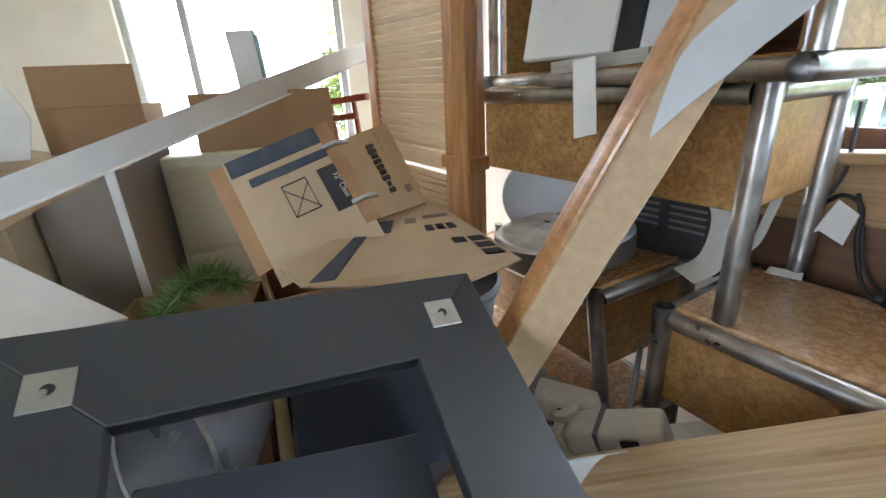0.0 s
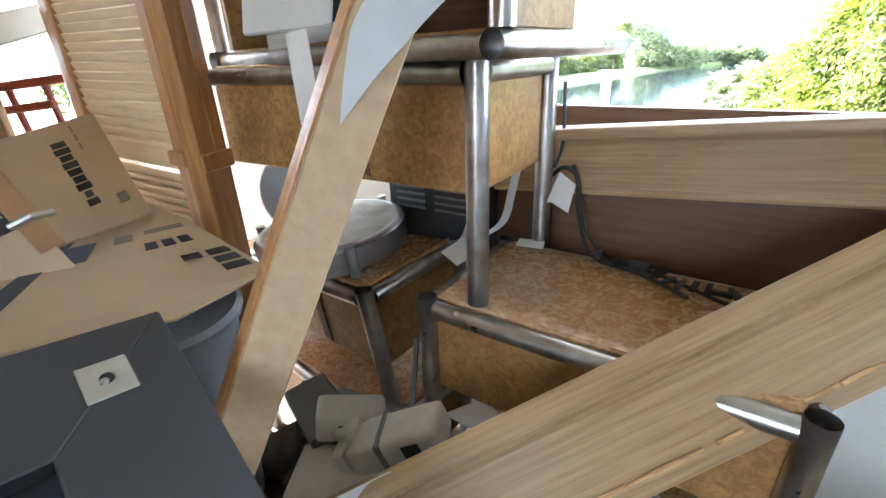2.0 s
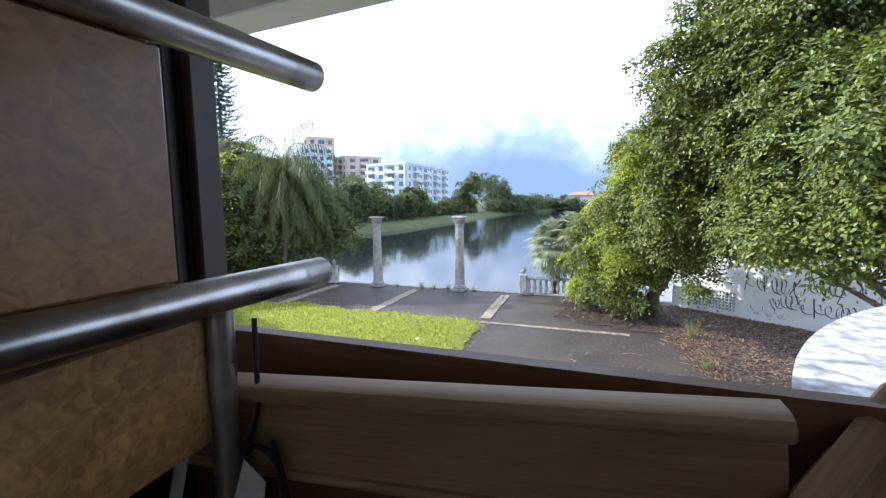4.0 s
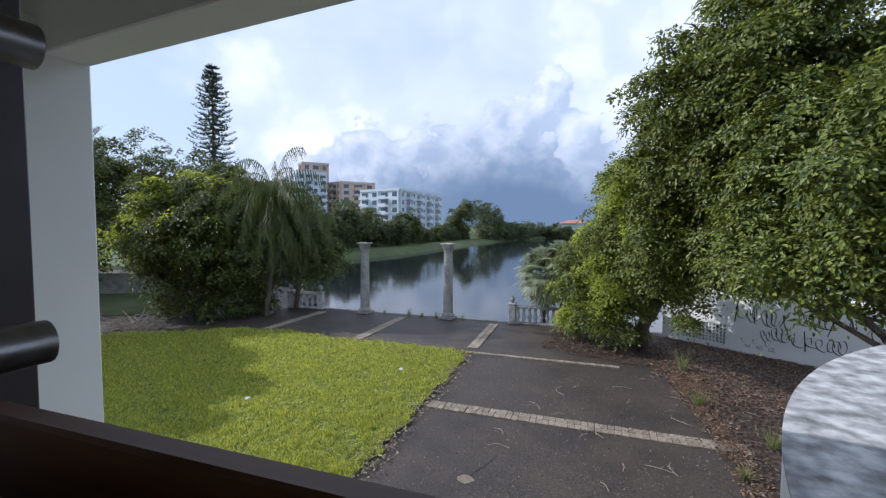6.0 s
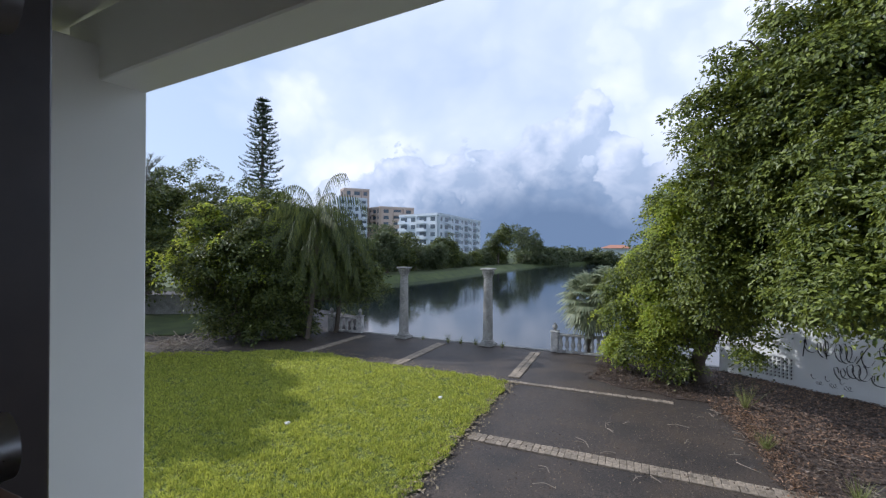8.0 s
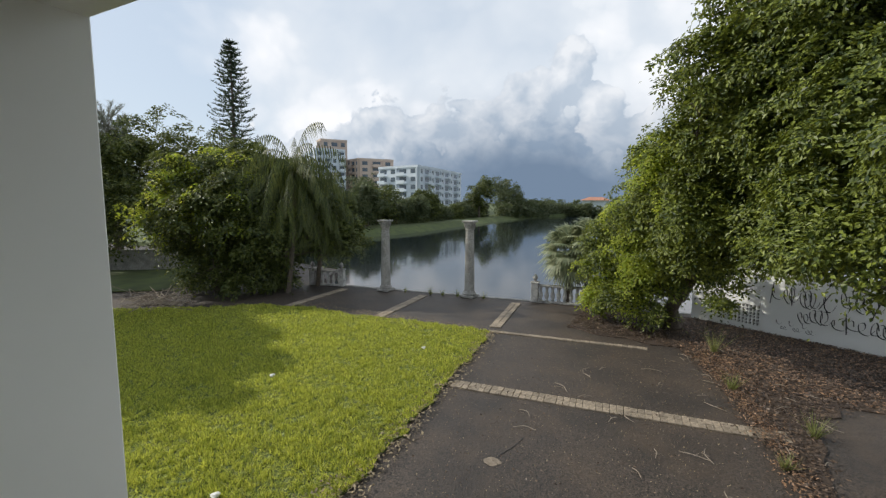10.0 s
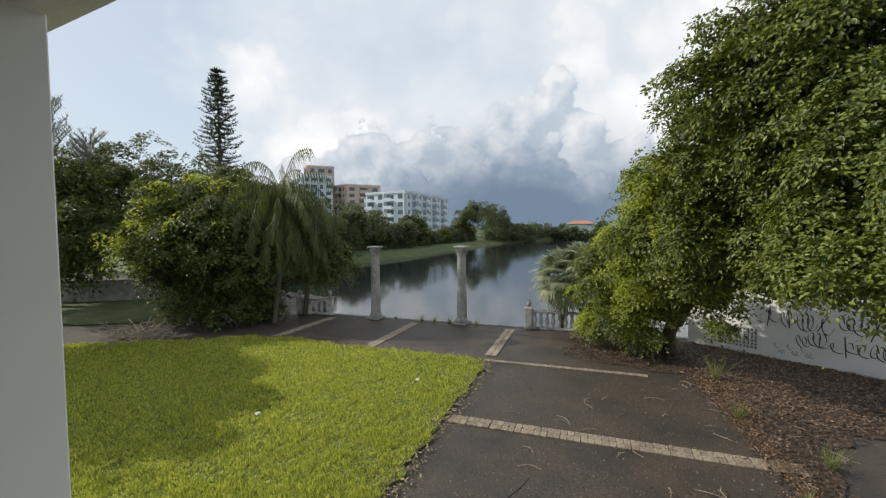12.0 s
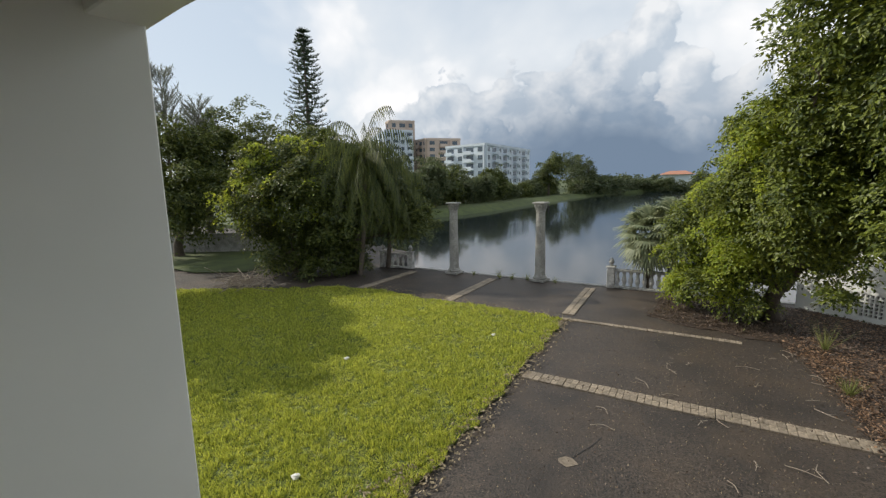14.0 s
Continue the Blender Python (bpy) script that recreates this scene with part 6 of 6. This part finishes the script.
def tree(label, base, lobes, n, size, mat, r0=0.16, seed=1, lime=None, multi=1, fork=0.3, shell=0.55, group="garden trees"):
    t = thing("tree", label, "tree", None, group)
    part("trunk", limbs(base, lobes, r0, seed, fork, multi), M_BARK, t, smooth=True)
    v, f = leaf_mesh(lobes, n, size, seed, shell=shell)
    raw("crown", v, f, mat, t)
    if lime:
        # lime leaves on the sunward lobes paint in the sunlit highlights
        v, f = leaf_mesh(*lime, seed + 1, 16, 2.0, 0.85)
        raw("sunlit_leaves", v, f, M_LEAF_LIME, t, "lime-green leaves coloured as sunlit")
    return t


RIGHT = [(-2.2, 15.0, 2.0, 1.1), (-2.5, 15.0, 0.9, 0.75), (-1.5, 14.6, 1.2, 1.25), (-1.0, 13.75, 3.2, 1.3), (-0.25, 12.8, 4.15, 1.45), (0.1, 11.4, 4.9, 1.2), (-0.8, 13.2, 3.9, 1.2), (-0.05, 10.7, 5.3, 0.9), (0.72, 12.4, 2.0, 0.72), (-0.5, 13.9, 2.5, 1.4),
         (0.6, 12.4, 2.95, 1.5), (0.75, 10.95, 5.0, 1.3), (-0.1, 9.3, 5.95, 0.5), (-0.45, 9.0, 6.1, 0.18), (0.55, 9.5, 6.2, 0.9), (1.3, 10.65, 4.2, 1.5), (1.2, 9.6, 5.5, 1.4), (1.2, 9.8, 6.9, 1.2), (2.0, 9.5, 7.0, 1.6), (-0.74, 8.6, 6.2, 0.10), (0.3, 9.0, 6.5, 0.28)] + [(-1.75, 14.25, 3.7, 0.7), (-2.35, 14.69, 3.1, 0.7), (-1.39, 13.8, 4.73, 0.8), (0.25, 9.7, 6.5, 0.8), (-0.25, 10.5, 5.7, 0.75), (-0.85, 12.2, 4.95, 0.85), (0.6, 9.2, 7.2, 0.8), (0.1, 11.0, 3.9, 1.0), (0.9, 11.2, 3.5, 1.1)]
tree("large broad-leaved tree with dense sunlit green crown over the yard", (-0.3, 15.3, 0), RIGHT, 230000, 0.088, M_LEAF, 0.17, 21, ([(-1.5, 14.2, 2.4, 1.3), (-0.7, 13.3, 3.7, 1.2), (-2.3, 14.7, 1.4, 1.0), (0.0, 11.6, 4.6, 1.2), (-1.9, 14.4, 0.9, 0.9), (-2.9, 14.6, 0.9, 0.5), (-0.9, 12.4, 4.9, 0.8), (-1.6, 14.2, 3.7, 0.8)], 38000, 0.085), multi=3, fork=0.22)
NEAR = [(1.5, 8.8, 3.5, 0.9), (2.0, 9.0, 4.5, 1.6), (2.1, 7.6, 3.9, 1.1), (2.1, 8.8, 5.8, 1.7), (1.32, 7.2, 3.35, 0.38), (2.7, 8.3, 4.2, 1.9), (1.15, 9.9, 2.95, 0.5), (2.4, 6.4, 4.6, 1.2), (1.91, 7.01, 2.81, 0.45), (2.02, 7.25, 3.41, 0.5), (1.9, 10.4, 3.2, 1.0)]
tree("tall broad-leaved tree with drooping glossy leaves beside the wall", (5.2, 10.4, 0), NEAR, 150000, 0.080, M_LEAF, 0.2, 33, fork=0.35)
LEFT = [(-18.2, 10.6, 2.5, 1.35), (-17.4, 11.4, 3.3, 2.3), (-16.0, 12.6, 2.5, 2.0), (-19.0, 11.6, 4.4, 1.8), (-19.9, 10.7, 3.5, 1.1), (-20.2, 10.9, 2.3, 0.8), (-17.6, 13.4, 5.0, 1.8), (-15.2, 14.3, 3.4, 1.7), (-14.2, 14.9, 2.6, 1.4), (-16.4, 14.6, 4.2, 1.8), (-18.6, 11.4, 1.6, 1.2), (-17.2, 10.5, 1.0, 1.0), (-16.0, 11.5, 1.2, 1.3), (-14.6, 15.9, 1.6, 1.1), (-15.9, 12.6, 0.8, 1.1), (-18.0, 10.6, 0.8, 0.8)]
tree("dense dark-leaved garden tree by the lake, lit at the top", (-17.2, 11.6, 0), LEFT, 130000, 0.135, M_LEAF_DARK, 0.2, 41, ([(-18.6, 11.2, 4.6, 1.6), (-17.2, 11.9, 4.2, 1.5), (-19.3, 10.0, 3.4, 1.3), (-17.6, 10.6, 3.2, 1.2), (-16.2, 12.0, 3.4, 1.2), (-19.2, 11.0, 3.9, 1.0)], 10500, 0.14), multi=2)
tree("spreading dark tree behind the garden", (-31.5, 17.2, 0), [(-31.0, 16.9, 6.9, 2.7), (-28.2, 18.6, 7.1, 1.9), (-33.0, 15.5, 5.8, 2.8), (-29.3, 17.6, 5.3, 2.5)], 24000, 0.17, M_LEAF_DARK, 0.22, 43, fork=0.6)
tree("shaded tree by the boundary wall", (-27.5, 10.2, 0), [(-28.5, 10.6, 5.1, 2.6), (-26.2, 11.0, 3.2, 2.2), (-25.9, 9.0, 2.9, 2.0), (-29.6, 13.0, 6.2, 2.6)], 34000, 0.19, M_LEAF_DARK, 0.22, 45)
# out of view behind the fin wall; lobes set to shape the lawn's shadow
tree("unseen garden tree beside the house, placed to shade the lawn", (-18.0, 3.8, 0), [(-16.4, 4.2, 3.6, 1.6), (-18.4, 3.2, 4.6, 1.9), (-15.5, 4.4, 3.0, 1.0), (-19.8, 5.4, 4.4, 1.8), (-17.0, 2.2, 3.2, 1.5), (-17.3, 2.6, 6.0, 0.9), (-18.1, 4.8, 6.0, 1.0), (-20.1, 6.0, 6.0, 1.1), (-20.7, 4.1, 6.0, 1.5), (-19.2, 3.1, 6.0, 1.3), (-22.7, 6.9, 6.0, 1.5), (-21.5, 5.0, 4.6, 1.4)], 80000, 0.15, M_LEAF_DARK, 0.16, 47)


def feather_palm(label, base, top, seed, n=18, length=2.6):
    rs = np.random.RandomState(seed)
    t = thing("feather_palm", label, "palm tree")
    base, top = Vector(base), Vector(top)
    part("trunk", sweep(curve_points([base, base.lerp(top, 0.5) + Vector((0.05, 0.03, 0)), top], 5), 0.10, 10), M_BARK, t, smooth=True)
    v, f = [], []
    for i in range(n):
        a, e = 2 * math.pi * i * 0.381, radians(85 - 95 * (i / n))
        d = np.array((math.cos(a) * math.cos(e), math.sin(a) * math.cos(e), math.sin(e)))
        p = np.array(top)
        step = length / 26
        for k in range(26):
            d = d + np.array((0, 0, -0.125))
            d /= np.linalg.norm(d)
            p = p + d * step
            side = np.cross(d, (0, 0, 1))
            side /= np.linalg.norm(side) + 1e-6
            for sgn in (-1, 1):
                for _ in range(2):
                    tip = p + side * sgn * rs.uniform(0.12, 0.26) + np.array((0, 0, -rs.uniform(0.35, 0.80))) + d * 0.10
                    b = len(v)
                    w = d * 0.022
                    v += [p - w, p + w, tip]
                    f.append((b, b + 1, b + 2))
    raw("fronds", np.array(v), np.array(f), M_LEAF_DARK, t)


feather_palm("queen palm with long drooping fronds beside the garden tree", (-14.75, 12.6, 0), (-14.6, 13.0, 4.9), 3, 40, 3.0)
feather_palm("queen palm with long drooping fronds beside the garden tree", (-15.6, 13.0, 0), (-15.3, 13.2, 4.3), 4, 38, 2.8)
feather_palm("drooping palm low in the garden tree", (-14.9, 14.4, 0), (-14.4, 14.2, 3.6), 6, 30, 2.2)


def fan_palm(label, base, h, seed, n=16, size=0.75):
    rs = np.random.RandomState(seed)
    t = thing("fan_palm", label, "palm tree")
    base = Vector(base)
    part("trunk", sweep([base, base + Vector((0, 0, h))], 0.12, 10), M_BARK, t, smooth=True)
    v, f = [], []
    for i in range(n):
        a, e = 2 * math.pi * i * 0.381, radians(78 - 158 * (i / n))
        d = np.array((math.cos(a) * math.cos(e), math.sin(a) * math.cos(e), math.sin(e)))
        hub = np.array(base) + np.array((0, 0, h)) + d * size * 0.75
        side = np.cross(d, (0, 0, 1))
        side /= np.linalg.norm(side)
        for k in range(26):
            b = radians(-115 + 230 * k / 25)
            r = d * math.cos(b) + side * math.sin(b)
            tip = hub + r * size * rs.uniform(0.85, 1.1) + np.array((0, 0, -0.22))
            w = np.cross(r, np.cross(d, side)) * 0.045
            mid = hub + r * size * 0.55
            q = len(v)
            v += [hub, mid - w, mid + w, tip]
            f += [(q, q + 1, q + 2), (q + 1, q + 3, q + 2)]
    raw("fan_crown", np.array(v), np.array(f), M_LEAF_GREY, t)


fan_palm("grey-green fan palm at the water's edge", (-4.05, 16.55, 0), 2.0, 8, 42, 0.78)
fan_palm("small grey-green fan palm at the water's edge", (-3.35, 16.5, 0), 2.45, 9, 30, 0.65)


def norfolk_pine(label, base, h):
    t = thing("norfolk_pine", label, "conifer")
    base = Vector(base)
    part("trunk", sweep([base, base + Vector((0, 0, h))], [0.28, 0.03], 8), M_BARK, t, smooth=True)
    rs = np.random.RandomState(9)
    v, f = [], []
    tiers = 31
    for i in range(tiers):
        z = h * (0.30 + 0.70 * i / tiers)
        r = 2.25 * (1 - i / tiers) ** 0.45 * rs.uniform(0.8, 1.1) + 0.10
        for k in range(7):
            if rs.rand() < 0.12:
                continue
            a = 2 * math.pi * k / 7 + i * 0.6 + rs.uniform(-0.15, 0.15)
            rr = r * rs.uniform(0.75, 1.1)
            for j in range(11):
                q = rr * (j + 1) / 11
                c = np.array(base) + np.array((math.cos(a) * q, math.sin(a) * q, z - 0.28 * q + 0.34 * rr * (q / rr) ** 3))
                for _ in range(4):
                    d = rs.normal(size=3)
                    d /= np.linalg.norm(d)
                    d[2] = abs(d[2]) * 0.9 + 0.15
                    w = np.cross(d, rs.normal(size=3))
                    w = w / np.linalg.norm(w) * 0.045
                    b = len(v)
                    v += [c - w, c + w, c + d * 0.30]
                    f.append((b, b + 1, b + 2))
    raw("needle_crown", np.array(v), np.array(f), M_NEEDLE, t)


norfolk_pine("tall narrow Norfolk pine with tiered branches", (-36.0, 25.4, 0), 17.9)


def wispy(label, base, h, seed):
    rs = np.random.RandomState(seed)
    t = thing("casuarina_tree", label, "tree")
    base = Vector(base)
    bm = sweep([base, base + Vector((0.2, 0, h))], [0.16, 0.02], 6)
    v, f = [], []
    for i in range(72):
        k = rs.uniform(0.45, 1.0)
        s = base + Vector((0.2 * k, 0, h * k))
        a, l = rs.uniform(0, 6.28), (1.25 - k) * 2.9 + 0.35
        e = s + Vector((math.cos(a) * l * 0.7, math.sin(a) * l * 0.7, l * 0.8))
        sweep([s, e], [0.02, 0.006], 4, bm)
        for j in range(60):
            c = np.array(s.lerp(e, rs.uniform(0.3, 1.05)))
            d = np.array((rs.normal(0, 0.3), rs.normal(0, 0.3), rs.uniform(-0.2, 0.55)))
            b = len(v)
            v += [c - (0.020, 0.014, 0), c + (0.020, 0.014, 0), c + d * 0.6]
            f.append((b, b + 1, b + 2))
    part("trunk", bm, M_BARK, t)
    raw("needles", np.array(v), np.array(f), M_CASUARINA, t)


wispy("wispy pale casuarina against the sky", (-33.6, 12.4, 0), 11.0, 1)
wispy("wispy pale casuarina against the sky", (-33.2, 14.4, 0), 9.2, 2)
wispy("wispy pale casuarina against the sky", (-34.2, 11.2, 0), 11.4, 5)
wispy("wispy pale casuarina against the sky", (-34.4, 15.2, 0), 8.6, 6)

# brushwood pile at the lawn's far corner
bm = bmesh.new()
rng = np.random.RandomState(17)
for i in range(150):
    c = Vector((-17.2 + rng.normal(0, 0.7), 8.75 + rng.normal(0, 0.35), abs(rng.normal(0, 0.16)) + 0.03))
    d = Vector((rng.normal(), rng.normal(), rng.normal() * 0.25)).normalized() * rng.uniform(0.2, 0.6)
    sweep([c - d, c + d], 0.012, 4, bm)
brush = tagged(part("brushwood", bm, M_TWIG), "pile of dry brushwood at the edge of the lawn", "brushwood", kind="stuff")

# ---- far bank ----
BANK = [(-70, 16), (-36, 20.0), (-35, 30), (-34, 38), (-33, 46), (-33.2, 57), (-35.4, 73), (-37.5, 99), (-34, 138), (30, 165), (400, 230), (900, 320), (900, 900), (-900, 900), (-900, 16)]
one = bmesh.new()
top = [one.verts.new((x - 3.0 * (i < 8), y + 3.5 * (i >= 8), 0.30)) for i, (x, y) in enumerate(BANK)]
low = [one.verts.new((x, y, -0.9)) for x, y in BANK]
one.faces.new(top)
for i in range(len(BANK)):
    j = (i + 1) % len(BANK)
    one.faces.new((low[i], low[j], top[j], top[i]))
bmesh.ops.recalc_face_normals(one, faces=one.faces)
bmesh.ops.triangulate(one, faces=one.faces)
structure("far_bank", one, M_BANK, "green mown bank along the far shore", "ground")


def far_tree(x, y, h, r, seed, mat, label="rounded tree on the far bank"):
    rs = np.random.RandomState(seed)
    lobes = [(x + rs.uniform(-0.5, 0.5) * r, y + rs.uniform(-0.5, 0.5) * r, h * rs.uniform(0.22, 0.82), r * rs.uniform(0.45, 0.75)) for _ in range(9)]
    t = thing("tree", label, "tree", None, "far bank trees")
    part("trunk", sweep([(x, y, 0), (x, y, h * 0.7)], [0.25, 0.08], 6), M_BARK, t)
    v, f = leaf_mesh(lobes, 8500, 0.36, seed, 26, 2.0, 0.5)
    raw("crown", v, f, mat, t)


rng = np.random.RandomState(23)
for i in range(17):
    k = i / 16
    far_tree(-39.5 - 6 * k + rng.uniform(-1.5, 0.5), 27 + 72 * k, rng.uniform(5.2, 6.4) if k < 0.58 else rng.uniform(2.9, 3.6), rng.uniform(2.6, 3.8) if k < 0.58 else rng.uniform(1.8, 2.5), 100 + i, M_LEAF_FAR if i % 3 else M_LEAF_DARK)
for i in range(5):
    far_tree(-53 + rng.uniform(-4, 2), 34 + 9 * i, rng.uniform(6.5, 9), rng.uniform(3, 4.6), 130 + i, M_LEAF_FAR)
far_tree(-43.5, 93, 9.4, 4.0, 150, M_LEAF_DARK, "tall dark tree on the far bank")
far_tree(-47.5, 100, 3.4, 2.4, 153, M_LEAF_FAR, "rounded tree on the far bank")
far_tree(-46, 96, 3.2, 2.3, 154, M_LEAF_DARK, "low dark tree on the far bank")
far_tree(-45, 110, 9.6, 5.0, 151, M_LEAF_FAR, "hazy grey-green tree on the far bank")
far_tree(-43, 116, 8.8, 4.4, 152, M_LEAF_FAR, "hazy grey-green tree on the far bank")
# far wood line, beyond counting
SHORE = [Vector(p) for p in ((-41, 101, 0), (-38, 136, 0), (30, 163, 0), (120, 187, 0))]
lobes = []
for i in range(120):
    k = i / 40
    p = SHORE[int(k)].lerp(SHORE[int(k) + 1], k % 1)
    lobes.append((p.x + rng.uniform(-1, 1), p.y + 1.0 + rng.uniform(-0.5, 4), rng.uniform(0.6, 2.4), rng.uniform(2.0, 3.4)))
v, f = leaf_mesh(lobes, 90000, 0.6, 77, 24, 2.2, 0.4)
tagged(raw("far_woods", v, f, M_LEAF_FAR), "dark line of woods on the far shore", "woods", kind="stuff")
lobes = [(-29.5 - 0.2 * i, 19.5 + 1.2 * i, rng.uniform(0.6, 1.6), rng.uniform(1.0, 1.8)) for i in range(12)]
v, f = leaf_mesh(lobes, 16000, 0.26, 78, 24, 2.2, 0.5)
tagged(raw("shore_scrub", v, f, M_LEAF_DARK), "dark scrub along the near shore", "scrub", kind="stuff")


# ---- far buildings ----
def building(label, corner, right, left, h, floors, bays, wall_mat, base=0.0, left_bays=3, balconies=True):
    """A block with its near corner at corner, facades running to right and left, storeys with panes set back."""
    c, r, l = Vector((*corner, base)), Vector((*right, base)), Vector((*left, base))
    t = thing("apartment_building", label, "building", None, "far buildings")
    one = bmesh.new()
    d = r + (l - c)
    pts = [c, r, d, l]
    lo = [one.verts.new(p) for p in pts]
    hi = [one.verts.new(p + Vector((0, 0, h))) for p in pts]
    one.faces.new(hi)
    for i in range(4):
        one.faces.new((lo[i], lo[(i + 1) % 4], hi[(i + 1) % 4], hi[i]))
    bmesh.ops.recalc_face_normals(one, faces=one.faces)
    part("wall", one, wall_mat, t)
    par = bmesh.new()
    for p, q in ((c, r), (l, c)):
        m = axes(p + Vector((0, 0, h)), q - p, Vector((0, 0, 1)).cross(q - p))
        box((0, -0.25, 0), ((q - p).length, 0.25, 0.7), bm=par, m=m)
    part("roof_parapet", par, wall_mat, t)
    out = {}
    for p, q, n in ((c, r, bays), (c, l, left_bays)):
        u = (q - p)
        w = u.length / n
        u.normalize()
        nrm = Vector((u.y, -u.x, 0))
        if nrm.dot(-c) < 0:
            nrm = -nrm
        m = Matrix.Translation(p) @ Matrix((u, nrm, Vector((0, 0, 1)))).transposed().to_4x4()
        s = h / floors
        for i in range(n):
            for k in range(floors):
                wide = 0.34 if i % 2 else 0.22
                win = part("window", box((w * (i + 0.5 - wide), 0.02, s * (k + 0.30)), (w * (i + 0.5 + wide), 0.06, s * (k + 0.84)), m=m), M_PANE, t)
                if balconies and i % 2:
                    part("balcony", box((w * (i + 0.12), 0.0, s * k - 0.1), (w * (i + 0.88), 1.3, s * k + 0.12), m=m), wall_mat, t)
                    part("balcony_rail", box((w * (i + 0.12), 1.2, s * k + 0.12), (w * (i + 0.88), 1.28, s * k + 0.95), m=m), wall_mat, t)
            if i % 2 == 0:
                part("pier", box((w * (i + 0.04) , 0.0, 0), (w * (i + 0.14), 0.5, h), m=m), wall_mat, t)
    return t


building("white six-storey apartment block beyond the trees", (-70.7, 109.1), (-76.5, 147.5), (-86.5, 110.8), 13.9, 6, 9, M_BLDG, left_bays=4)
building("taller white apartment tower with blue-grey balconies", (-114, 111.5), (-109, 120.5), (-146, 131.5), 21.5, 9, 4, M_BLDG, left_bays=9)
building("salmon-coloured apartment tower behind the white one", (-104, 122), (-97, 133), (-112, 125), 18.5, 8, 3, M_BLDG_TAN, left_bays=3)
building("salmon-coloured stair head on the roof of the towers", (-117, 117), (-112, 125), (-122, 120), 25.5, 10, 3, M_BLDG_TAN, left_bays=3, balconies=False)
house = thing("far_house", "low house with clay roof across the lake", "house")
part("wall", box((-38, 176, 0), (-29, 182, 4.6)), M_BLDG, house)
one = bmesh.new()
vs = [one.verts.new(p) for p in ((-39, 175, 4.6), (-28, 175, 4.6), (-28, 183, 4.6), (-39, 183, 4.6), (-36, 179, 5.9), (-31, 179, 5.9))]
for q in ((0, 1, 5, 4), (1, 2, 5), (2, 3, 4, 5), (3, 0, 4), (0, 3, 2, 1)):
    one.faces.new([vs[i] for i in q])
part("roof", one, M_ROOF, house)
